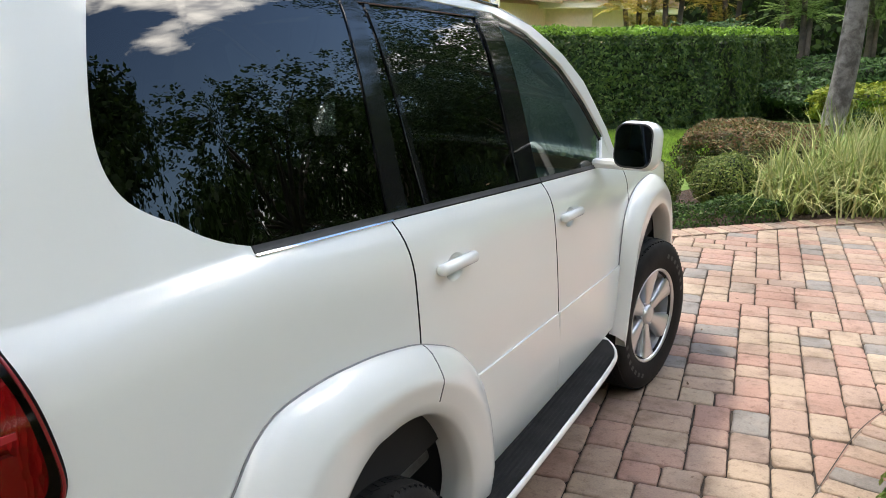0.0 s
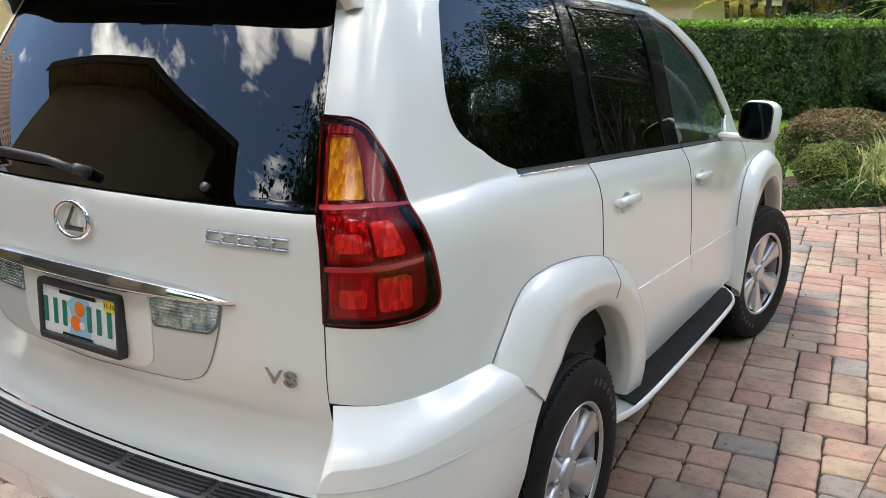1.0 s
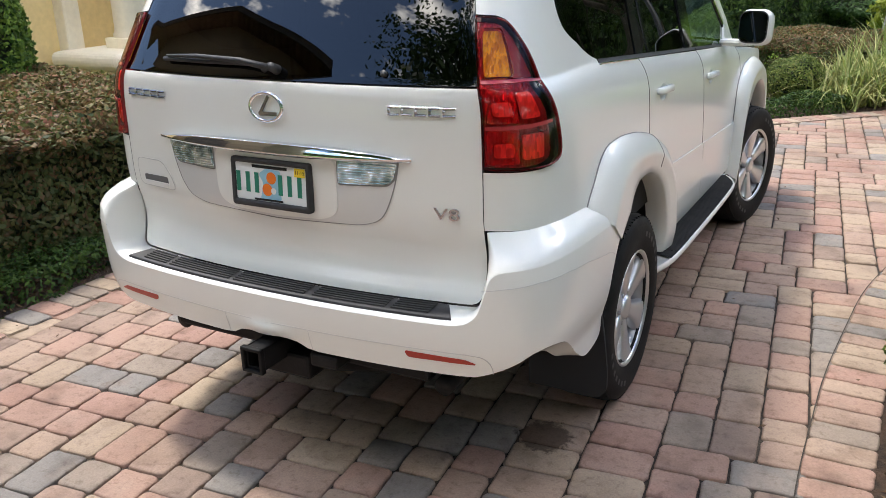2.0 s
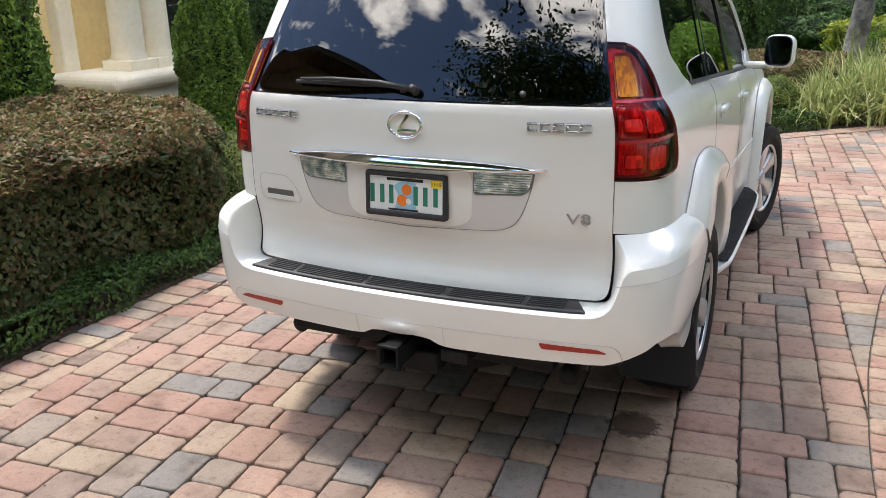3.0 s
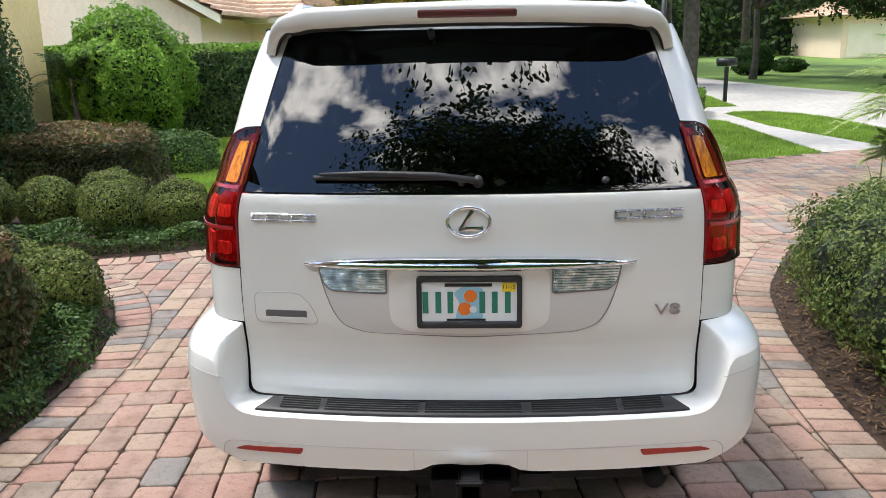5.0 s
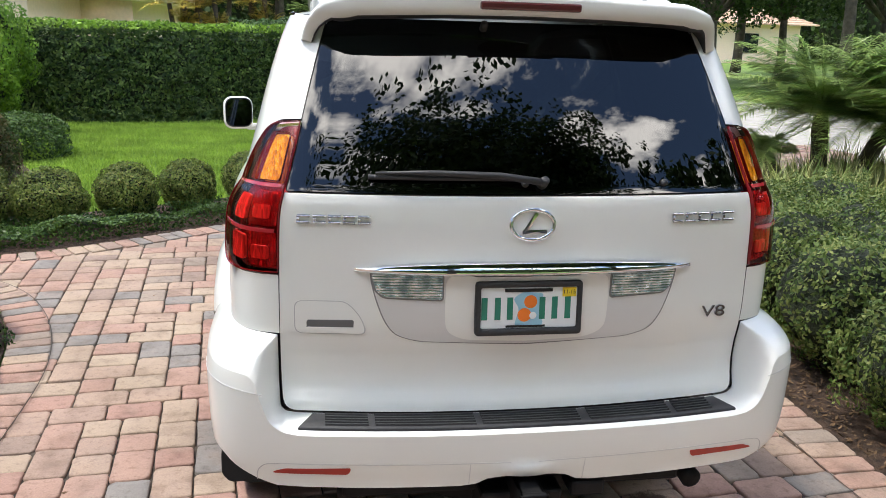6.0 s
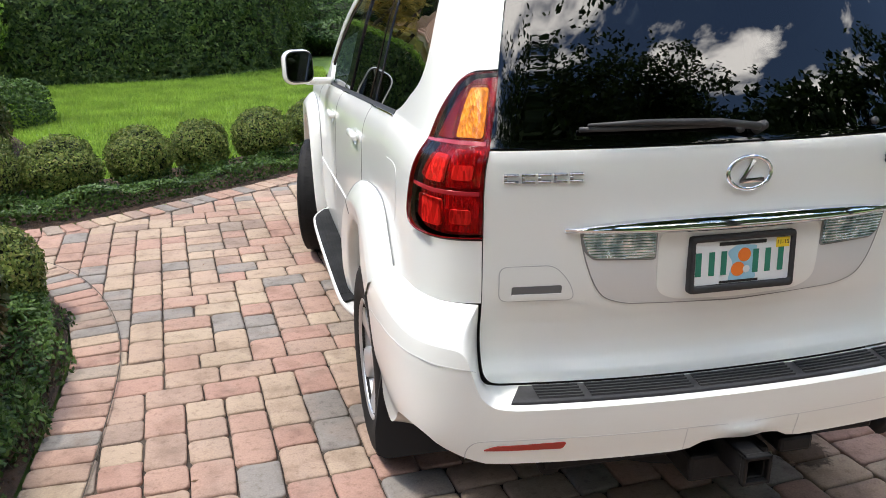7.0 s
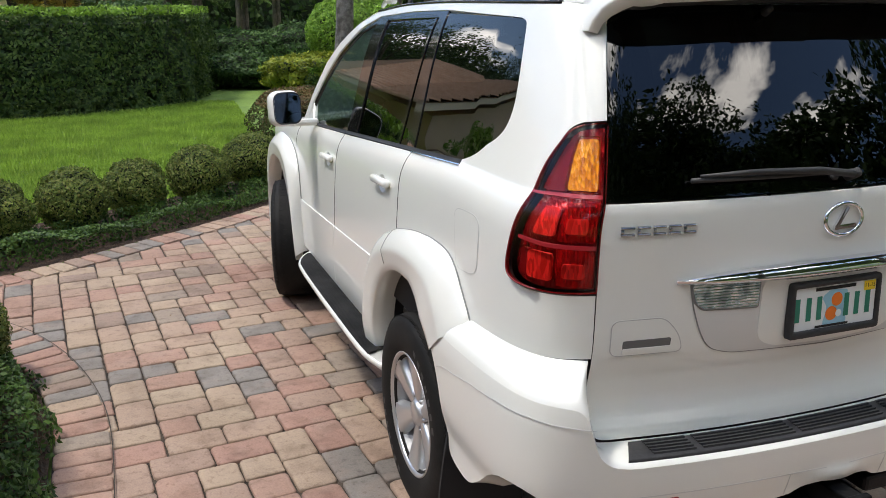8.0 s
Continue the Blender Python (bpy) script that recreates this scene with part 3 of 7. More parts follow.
def build_side(side):
    s_r, s_f = WHEEL_R + .70, WHEEL_F + .70
    # quarter panel with the pillar over the lamp
    q = [(.725, 1.158), (.7245, .978), (.90, .975), (1.10, .966), (1.225, .948), (1.26, .86)]
    q += arc(s_r, HUB, .61, 130, 68)
    q += [(1.932, 1.00), (1.928, 1.08), (1.912, 1.23), (1.880, 1.362)]
    q += [(1.65, 1.382)] + WIN_BACK + [(1.34, 1.851), (1.34, 1.893), (1.00, 1.893), (.80, 1.885), (.728, 1.87), (.726, 1.596)]
    q += LAMP_EDGE
    quarter = part("quarter_panel", sheet("quarter_panel", skin, q, PAINT, side=side, edge_mat=GAP, fine=[(u, float(belt(max(u - .7, .55))) + d) for u in np.arange(1.02, 1.88, .015) for d in (-.05, -.03, -.014, -.005, 0, .005, .014)]), PAINT, suv)
    # doors
    seam_b = [(2.905, 1.280), (2.935, 1.15), (2.955, 1.05), (3.0, .82), (3.05, .66), (3.055, .47)]
    d = [(1.888, 1.358), (1.92, 1.23), (1.936, 1.08), (1.94, 1.00)] + arc(s_r, HUB, .61, 67, 10) + [(2.30, .47)] + seam_b[::-1]
    rear_door = part("rear_door", sheet("rear_door", skin, d, PAINT, side=side, edge_mat=GAP, holes=[dish(2.13, 1.205)]), PAINT, suv)
    g = 0.009
    d = [(x + g, z) for x, z in seam_b] + [(4.0, .47), (4.01, .70), (4.0, 1.0), (3.955, 1.19), (3.94, 1.206)]
    front_door = part("front_door", sheet("front_door", skin, d, PAINT, side=side, edge_mat=GAP, holes=[dish(3.105, 1.14)]), PAINT, suv)
    d = [(3.965, 1.19), (4.01, 1.0), (4.02, .70), (4.02, .60)] + arc(s_f, HUB, .60, 150, 25) + [(5.20, .60), (5.40, .62), (5.42, .88), (5.38, .98), (4.9, 1.085), (4.4, 1.145)]
    part("front_fender", sheet("front_fender", skin, d, PAINT, side=side, edge_mat=GAP), PAINT, suv)
    # lower cladding on the doors
    line = pchip([(2.2, .845), (3.0, .80), (3.95, .75)])
    for lo, hi, door in ((2.235, 2.99, rear_door), (3.012, 3.985, front_door)):
        c = [(lo + (.06 if lo < 2.5 else .045), .47), (lo, .80 if lo > 2.5 else .83)]
        c += [(u, float(line(u))) for u in np.linspace(lo + .03, hi, 12)] + [(hi + (.045 if lo < 2.5 else 0), .66), (hi + (.05 if lo < 2.5 else 0), .47)]
        part("door_cladding", sheet("door_cladding", skin, c, PAINT, .007, .010, side=side), PAINT, door)
    # glass, pillars and sills
    qg = [(x - .006 if z > 1.42 else x, z) for x, z in WIN_BACK] + [(1.60, 1.853), (1.955, 1.856), (1.90, 1.372), (1.65, 1.386)]
    part("quarter_glass", sheet("quarter_glass", skin, qg, PRIVACY, -.006, .004, side=side), PRIVACY, quarter, "dark tinted side window")
    rg = [(1.955, 1.368), (2.0, 1.848), (2.4, 1.838), (2.765, 1.818), (2.762, 1.297), (2.4, 1.332)]
    part("window_glass", sheet("window_glass", skin, rg, PRIVACY, -.010, .004, side=side), PRIVACY, rear_door, "dark tinted side window")
    fg = [(2.90, 1.285), (2.905, 1.815), (3.14, 1.763), (3.42, 1.635), (3.62, 1.49), (3.79, 1.335), (3.86, 1.215), (3.5, 1.24)]
    part("window_glass", sheet("window_glass", skin, fg, CLEAR, -.010, .004, side=side), CLEAR, front_door, "lightly tinted side window")
    pil = [(1.888, 1.352), (1.945, 1.86), (2.02, 1.852), (1.982, 1.348)]
    part("door_pillar", sheet("door_pillar", skin, pil, TRIM, -.002, .012, side=side), TRIM, rear_door, "gloss black pillar")
    bar = [(2.085, 1.335), (2.055, 1.845), (2.078, 1.843), (2.11, 1.333)]
    part("window_divider", sheet("window_divider", skin, bar, TRIM, -.006, .01, side=side), TRIM, rear_door)
    pil = [(2.742, 1.287), (2.75, 1.822), (2.92, 1.81), (2.905, 1.272)]
    part("door_pillar", sheet("door_pillar", skin, pil, TRIM, -.002, .012, side=side), TRIM, front_door, "gloss black pillar")
    top = [(1.945, 1.842), (1.945, 1.864), (2.4, 1.854), (2.91, 1.828), (2.91, 1.81), (2.4, 1.83)]
    part("window_frame", sheet("window_frame", skin, top, TRIM, -.003, .01, side=side), TRIM, rear_door)
    fr = [(2.9, 1.805), (3.13, 1.752), (3.41, 1.624), (3.61, 1.48), (3.775, 1.33), (3.84, 1.215)]
    fr = fr + [(x + .024, z + .012) for x, z in fr[::-1]]
    part("window_frame", sheet("window_frame", skin, fr, TRIM, -.003, .01, side=side), TRIM, front_door)
    for a, b, door in ((1.40, 1.885, quarter), (1.885, 2.90, rear_door), (2.91, 3.87, front_door)):
        sl = [(u, float(belt(u - .7)) - .006) for u in np.linspace(a, b, 10)]
        sl += [(u, z + .014) for u, z in sl[::-1]]
        part("sill_trim", sheet("sill_trim", skin, sl, PLASTIC, .004, .012, side=side), PLASTIC, door, "black belt moulding with a bright edge")
        br = [(u, float(belt(u - .7)) - .011) for u in np.linspace(a, b, 10)]
        br += [(u, z + .0035) for u, z in br[::-1]]
        if door == quarter:
            part("bright_strip", sheet("bright_strip", skin, br, CHROME, .006, .01, side=side), CHROME, door)
    # roof side rail and windscreen pillar
    low = [(1.34, 1.851), (1.60, 1.857), (1.95, 1.866), (2.4, 1.857), (2.91, 1.830), (3.16, 1.775), (3.45, 1.645), (3.65, 1.50), (3.82, 1.345), (3.885, 1.215)]
    high = [(1.34, 1.893), (1.95, 1.895), (2.5, 1.885), (2.9, 1.865), (3.27, 1.79), (3.52, 1.68), (3.70, 1.57), (3.90, 1.36), (3.99, 1.19)]
    part("roof_side", sheet("roof_side", skin, low + high[::-1], PAINT, side=side), PAINT, suv)
    part("wheel_arch_flare", build_flare(side, s_r, False), PAINT, suv)
    part("wheel_arch_flare", build_flare(side, s_f, True), PAINT, suv)
    for cx, fr in ((s_r, False), (s_f, True)):
        ln = even(rounded(flare_outer(cx, fr), .06, closed=False, steps=4), 64)[4:54]
        p = skin(ln[:, 0], ln[:, 1]) + normals_of(skin, ln) * .002
        p[:, 0] *= side
        part("flare_seam", mesh_of("flare_seam", *tube([tuple(v) for v in p], .0028, 6), GROOVE), GROOVE, suv)
    # inner arch
    for cx in (s_r, s_f):
        ring = np.array(flare_inner(cx, 40))
        ring = ring + (ring - np.array([cx, HUB])) * .03
        rows = []
        for x in (.90, .60):
            rows.append([(side * x, u - .70, z) for u, z in ring])
        rows.append([(side * .6, cx - .70, HUB) for u, z in ring])
        part("wheel_housing", strip("wheel_housing", rows, GAP), GAP, suv)
    # lamp
    amber = rounded([(.750, 1.556), (.838, 1.554), (.862, 1.500), (.880, 1.424), (.748, 1.424)], .014)
    lamp = part("tail_light", sheet("tail_light", skin, LAMP, GLASS_RED, .012, .012, .02, side=side, edge_mat=LENS_DARK, holes=[amber]), GLASS_RED, suv, "tall red tail light with an amber top")
    lamp.visible_shadow = False
    part("lamp_housing", sheet("lamp_housing", skin, [(a, b) for a, b in LAMP], LAMP_BACK, -.028, .0, .02, side=side), LAMP_BACK, lamp)
    part("amber_lens", sheet("amber_lens", skin, amber, GLASS_AMBER, .0125, .002, .02, side=side), GLASS_AMBER, lamp, "amber indicator lens").visible_shadow = False
    part("indicator_reflector", sheet("indicator_reflector", skin, rounded([(.752, 1.553), (.836, 1.551), (.860, 1.500), (.877, 1.427), (.750, 1.427)], .014), LENS_AMBER, -.004, .03, .02, side=side), LENS_AMBER, lamp)
    for c_, e_, out_lo, out_hi in ((1.298, 1.402, 1.012, .988), (1.178, 1.282, 1.022, 1.022)):
        part("lamp_reflector", sheet("lamp_reflector", skin, rounded([(.735, c_), (.868, c_), (.868, e_), (.735, e_)], .010), LENS_RED, -.008, .02, .02, side=side), LENS_RED, lamp)
        part("inner_reflector", sheet("inner_reflector", skin, rounded([(.762, c_ + .022), (.842, c_ + .022), (.842, c_ + .062), (.762, c_ + .062)], .012), LENS_BRIGHT, -.003, .006, .02, side=side), LENS_BRIGHT, lamp)
        part("reflector", sheet("reflector", skin, rounded([(.878, c_ + .012), (out_lo - .045, c_ + .012), (out_hi - .045, e_ - .018), (.878, e_ - .018)], .014), LENS_BRIGHT, .001, .012, .02, side=side), LENS_BRIGHT, lamp, "bright red reflector")
        part("outer_reflector", sheet("outer_reflector", skin, rounded([(out_lo - .040, c_ + .012), (out_lo - .008, c_ + .02), (out_hi - .012, e_ - .02), (out_hi - .040, e_ - .018)], .008), LENS_DARK, -.006, .012, .02, side=side), LENS_DARK, lamp)
    part("upper_reflector", sheet("upper_reflector", skin, rounded([(.888, 1.424), (.992, 1.420), (.958, 1.470), (.905, 1.530), (.864, 1.556), (.850, 1.552)], .010), LENS_DARK, -.008, .012, .02, side=side), LENS_DARK, lamp, "smoked red upper lens")
    for zz, sl in ((1.405, -.004), (1.284, .006)):
        bnd = [(.735, zz), (.90, zz), (1.005, zz + sl), (1.005, zz + sl + .009), (.90, zz + .011), (.735, zz + .010)]
        part("lens_rib", sheet("lens_rib", skin, bnd, LENS_RIB, .0142, .003, .02, side=side), LENS_RIB, lamp, "glossy red ledge across the lens")
    rim = even(LAMP[1:-4], 60)
    rows = []
    for off, sh in ((.0, .0), (.0140, -.001), (.0140, -.0045), (.012, -.005)):
        c0 = np.array([.87, 1.33])
        d = (rim - c0) / np.hypot(*(rim - c0).T)[:, None]
        uv = rim + d * sh
        p = skin(uv[:, 0], uv[:, 1]) + normals_of(skin, uv) * off
        p[:, 0] *= side
        rows.append(p)
    part("lens_border", strip("lens_border", rows if side < 0 else rows[::-1], LENS_DARK), LENS_DARK, lamp)
    # door handles
    for u, zc, door in ((2.13, 1.205, rear_door), (3.105, 1.14, front_door)):
        x = float(half(u - .7, zc))
        bm = bmesh.new()
        box(bm, (-.016, -.106, -.0155), (.014, .106, .0155), .013, segs=3)
        for v in bm.verts:
            v.co.x += .010 - 1.3 * v.co.y ** 2
            v.co.z += -.05 * v.co.y
        bmesh.ops.translate(bm, verts=bm.verts[:], vec=(x + .016, u - .7, zc))
        for v in bm.verts:
            v.co.x *= side
        if side < 0:
            bmesh.ops.reverse_faces(bm, faces=bm.faces[:])
        for f in bm.faces:
            f.smooth = True
        hd = part("door_handle", bm, PAINT, door)
        cup = np.array(dish(u, zc))
        mid = cup.mean(0)
        rows = []
        for f, dep in ((1.0, 0.0), (.97, .0006), (.88, .004), (.7, .009), (.4, .013), (.02, .014)):
            uv = mid + (cup - mid) * f
            p = skin(uv[:, 0], uv[:, 1]) - normals_of(skin, uv) * dep
            p[:, 0] *= side
            rows.append(p)
        part("handle_recess", strip("handle_recess", rows if side > 0 else rows[::-1], PAINT, closed=True), PAINT, door)
    # running board
    out_x = pchip([(1.32, .92), (1.38, .96), (1.48, .988), (1.8, .998), (2.6, 1.006), (2.8, 1.000), (2.9, .975), (2.97, .935), (3.02, .89)])
    rise = pchip([(1.32, -.028), (1.40, -.008), (1.5, 0), (2.75, 0), (2.9, .0), (3.02, .004)])
    rows = []
    for y in np.concatenate([np.linspace(1.32, 1.6, 10), np.linspace(1.7, 2.6, 6), np.linspace(2.7, 3.02, 12)]):
        x1, up = float(out_x(y)), float(rise(y))
        prof = [(.80, .458), (x1 - .020, .458), (x1 - .015, .461), (x1 - .011, .465), (x1 - .006, .466), (x1 - .002, .461), (x1, .452), (x1 - .003, .440), (x1 - .014, .428), (x1 - .05, .420), (.80, .416)]
        rows.append([(side * x, y, z + up) for x, z in prof])
    rb = part("running_board", strip("running_board", rows if side > 0 else rows[::-1], PAINT, closed=True), PAINT, suv, "white side step with a black ribbed tread")
    rows = []
    ys_ = np.linspace(1.455, 2.975, 40)
    for f, h in ((0, .456), (0, .462), (.06, .466), (.94, .466), (1.0, .462), (1.0, .456)):
        rows.append([(side * (.862 + (float(out_x(y)) - .013 - .862) * f), y + .05 * (.5 - f) * (1 - (y - 1.45) / 1.5), h + float(rise(y)) + .001) for y in ys_])
    pad_ = part("tread_pad", strip("tread_pad", rows[::-1] if side < 0 else rows, TREAD_MAT), TREAD_MAT, rb, "black ribbed rubber tread")
    bm = bmesh.new()
    for k in range(6):
        xx = .880 + k * .017
        box(bm, (xx, 1.52, .464), (xx + .010, 2.80, .4695), .0015, segs=1)
    for v in bm.verts:
        v.co.x *= side
    if side < 0:
        bmesh.ops.reverse_faces(bm, faces=bm.faces[:])
    part("tread_ribs", bm, TREAD_MAT, pad_)
    bm = bmesh.new()
    for y in (1.75, 2.4, 3.0):
        box(bm, (.60, y - .03, .36), (.92, y + .03, .41), .01)
    box(bm, (.55, 1.42, .38), (.84, 3.3, .50), .02)
    for v in bm.verts:
        v.co.x *= side
    if side < 0:
        bmesh.ops.reverse_faces(bm, faces=bm.faces[:])
    part("sill", bm, GAP, suv)
    # mirror
    bm = boxed((-.085, -.07, -.095), (.085, .07, .095), .05, segs=4)
    for v in bm.verts:
        f = max(0, v.co.y) / .07
        v.co.x *= 1 - .25 * f * f
        v.co.z *= 1 - .25 * f * f
        v.co.x += .01
    bmesh.ops.rotate(bm, verts=bm.verts[:], cent=(0, 0, 0), matrix=Matrix.Rotation(radians(-8), 3, "Z") @ Matrix.Rotation(radians(-7), 3, "X"))
    bmesh.ops.translate(bm, verts=bm.verts[:], vec=(1.028, 2.80, 1.345))
    for v in bm.verts:
        v.co.x *= side
    if side < 0:
        bmesh.ops.reverse_faces(bm, faces=bm.faces[:])
    for f in bm.faces:
        f.smooth = True
    mr = part("side_mirror", bm, PAINT, suv, "white door mirror with a dark glass")
    ring = rounded([(-.076, -.085), (.076, -.085), (.076, .085), (-.076, .085)], .05)
    turn = Matrix.Rotation(radians(-8), 3, "Z") @ Matrix.Rotation(radians(-7), 3, "X")

    def mpoint(x, z, y):
        p = turn @ Vector((x + .01, y, z)) + Vector((1.028, 2.80, 1.345))
        return (p.x * side, p.y, p.z)
    rows = [[mpoint(x, z, -.0690) for x, z in ring], [mpoint(x * .97, z * .96, -.0735) for x, z in ring], [mpoint(x * .93, z * .91, -.069) for x, z in ring]]
    part("mirror_rim", strip("mirror_rim", rows[::-1] if side > 0 else rows, PLASTIC, closed=True), PLASTIC, mr)
    vs = [mpoint(x * .935, z * .92, -.0712) for x, z in ring]
    part("mirror_glass", mesh_of("mirror_glass", vs, [tuple(range(len(vs)))[::side]], MIRROR, False), MIRROR, mr)
    bm = boxed((.83, 2.86, 1.235), (1.0, 2.91, 1.275), .018)
    for v in bm.verts:
        v.co.x *= side
    if side < 0:
        bmesh.ops.reverse_faces(bm, faces=bm.faces[:])
    part("mirror_arm", bm, PAINT, mr)
    sail = [(3.70, 1.238), (3.79, 1.335), (3.88, 1.215)]
    part("mirror_sail", sheet("mirror_sail", skin, sail, PAINT, .002, .012, side=side), PAINT, mr)


for side in (1, -1):
    build_side(side)

# fuel flap on the left, a fine groove round a flush lid
flap = rounded([(1.335, 1.275), (1.185, 1.29), (1.19, 1.10), (1.30, 1.085)], .045)
ff = part("fuel_flap", sheet("fuel_flap", skin, flap, PAINT, .0008, .001, side=-1), PAINT, suv)
groove("flap_gap", skin, dense(flap, .02), .0018, ff, -1, .0014, SOFT_GROOVE)

# ---- tailgate ----
gate_line = rounded([(-.720, 1.398), (-.723, .86), (-.718, .736), (.718, .736), (.723, .86), (.720, 1.398)], [.0, .05, .045, .045, .05, .0])
tailgate = part("tailgate", sheet("tailgate", skin, gate_line, PAINT, 0, .03, .022, edge_mat=GAP), PAINT, suv)
rear_glass = rounded([(-.722, 1.404), (.722, 1.404), (.723, 1.60), (.722, 1.885), (-.722, 1.885), (-.723, 1.60)], [.004, .004, .05, .03, .03, .05])
part("rear_window", sheet("rear_window", skin, rear_glass, PRIVACY, -.002, .006, .04), PRIVACY, tailgate, "dark tinted rear window")


def on_tail(x, z, off=0.0):
    """A point on the tail at x, z, off metres out of it."""
    uv = np.array([(x, z)])
    p = skin(uv[:, 0], uv[:, 1]) + normals_of(skin, uv) * off
    return tuple(p[0])


def tail_sheet(name, poly, mat, off, lip, parent, label="", step=.03):
    return part(name, sheet(name, skin, poly, mat, off, lip, step), mat, parent, label)


# plate recess: a flush panel, its tray's shade put into the greyer paint
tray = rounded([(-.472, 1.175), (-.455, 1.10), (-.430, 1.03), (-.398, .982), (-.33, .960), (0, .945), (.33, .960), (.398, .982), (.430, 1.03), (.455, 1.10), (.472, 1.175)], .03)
pr = tail_sheet("plate_recess", tray, SILVER_AND_SHADE, .0015, .001, tailgate, "panel round the plate, greyed for its recess shade")
groove("recess_edge", skin, dense(tray, .02), .004, pr, 1, .0022)
tail_sheet("plate_backing", rounded([(-.247, 1.165), (-.249, 1.05), (-.244, .992), (-.19, .966), (.0, .958), (.19, .966), (.244, .992), (.249, 1.05), (.247, 1.165)], .03), PAINT, .004, .003, tailgate)
for sx in (-1, 1):
    lens = rounded([(sx * .258, 1.168), (sx * .464, 1.171), (sx * .450, 1.122), (sx * .428, 1.102), (sx * .258, 1.094)], .01)
    fr_ = rounded([(sx * .253, 1.173), (sx * .471, 1.176), (sx * .456, 1.119), (sx * .430, 1.096), (sx * .253, 1.088)], .012)
    rl = tail_sheet("reversing_light", lens if sx > 0 else lens[::-1], LENS_CLEAR, .007, .006, tailgate, "clear ribbed reversing light", .02)
    for a, b, lo, hi in ((.262, .345, 1.104, 1.160), (.352, .42, 1.114, 1.162)):
        bl = rounded([(sx * a, lo), (sx * b, lo + .006), (sx * (b + .01), hi), (sx * a, hi)], .006)
        tail_sheet("lens_block", bl if sx > 0 else bl[::-1], LENS_CLEAR, .009, .003, rl, "", .02)
    tail_sheet("lens_frame", fr_ if sx > 0 else fr_[::-1], GROOVE, .0034, .003, rl)

# chrome bar over the plate
rows_ = []
for u in np.linspace(-1, 1, 41):
    x = u * .512
    t = 1 - abs(u) ** 6
    zt, zb_ = 1.200 + .010 * (1 - u * u), 1.177 - .010 * (1 - u * u)
    zt, zb_ = zb_ + (zt - zb_) * (.25 + .75 * t), zb_
    prof = [(zt, .002), (zt, .0295 * (.3 + .7 * t)), (zt - .0006, .0308 * (.25 + .75 * t)), (zt - .0016, .0315 * (.25 + .75 * t)), (zb_ + .0125, .0346 * (.25 + .75 * t)), (zb_ + .0110, .0347 * (.25 + .75 * t)), (zb_ + .0095, .0344 * (.25 + .75 * t)), (zb_ + .002, .028 * (.3 + .7 * t)), (zb_, .002)]
    rows_.append([on_tail(x, z, o) for z, o in prof])
part("chrome_bar", strip("chrome_bar", rows_[::-1], CHROME), CHROME, tailgate, "chrome garnish bar")

# number plate in a black frame
tilt = pose(0, -.052, 1.068, -3.5, 0, 0)
fr_out, fr_in = rounded([(-.162, -.082), (.162, -.082), (.162, .082), (-.162, .082)], .012), rounded([(-.146, -.060), (.146, -.060), (.146, .064), (-.146, .064)], .006)
rows_ = []
for ring_, y in ((fr_out, .014), (fr_out, -.004), ([(a * .98, b * .97) for a, b in fr_out], -.009), ([(a * 1.02, b * 1.04) for a, b in fr_in], -.009), (fr_in, -.004), (fr_in, .002)):
    rows_.append([tilt @ Vector((a, y, b)) for a, b in ring_])
number_plate = part("number_plate", mesh_of("number_plate", [tilt @ Vector((a, -.001, b)) for a, b in fr_in], [tuple(range(len(fr_in)))], PLATE_WHITE, False), PLATE_WHITE, tailgate, "white plate with green bars and an orange emblem")
part("plate_frame", strip("plate_frame", rows_[::-1], PLASTIC, closed=True), PLASTIC, number_plate, "black plate frame")


def flat_piece(name, poly, y, mat, parent):
    return part(name, mesh_of(name, [tilt @ Vector((a, y, b)) for a, b in poly], [tuple(range(len(poly)))], mat, False), mat, parent)


def rect(a, b, c, d):
    return [(a, b), (c, b), (c, d), (a, d)]


for x in (-.135, -.095, -.058, .040, .078, .118):
    flat_piece("plate_bar", rect(x - .009, -.034, x + .009, .034), -.0022, PLATE_GREEN, number_plate)
flat_piece("plate_map", rounded([(-.045, -.055), (.02, -.058), (.045, -.05), (.03, .0), (.045, .045), (-.02, .05), (-.05, .03), (-.03, .0)], .012), -.0016, PLATE_BLUE, number_plate)
for cx_, cz_, r_ in ((.004, .020, .020), (-.014, -.020, .021)):
    flat_piece("plate_emblem", [(cx_ + r_ * math.cos(w * .314), cz_ + r_ * math.sin(w * .314)) for w in range(20)], -.0028, PLATE_ORANGE, number_plate)
flat_piece("plate_emblem", [(.012 + .011 * math.cos(w * .5), -.022 + .011 * math.sin(w * .5)) for w in range(12)], -.0034, PLATE_WHITE, number_plate)
flat_piece("plate_bar", rect(-.075, .050, .07, .060), -.0030, DARK_METAL, number_plate)
flat_piece("plate_bar", rect(-.07, -.058, .05, -.051), -.0030, DARK_METAL, number_plate)
flat_piece("plate_sticker", rect(.100, .034, .142, .062), -.0036, STICKER, number_plate)


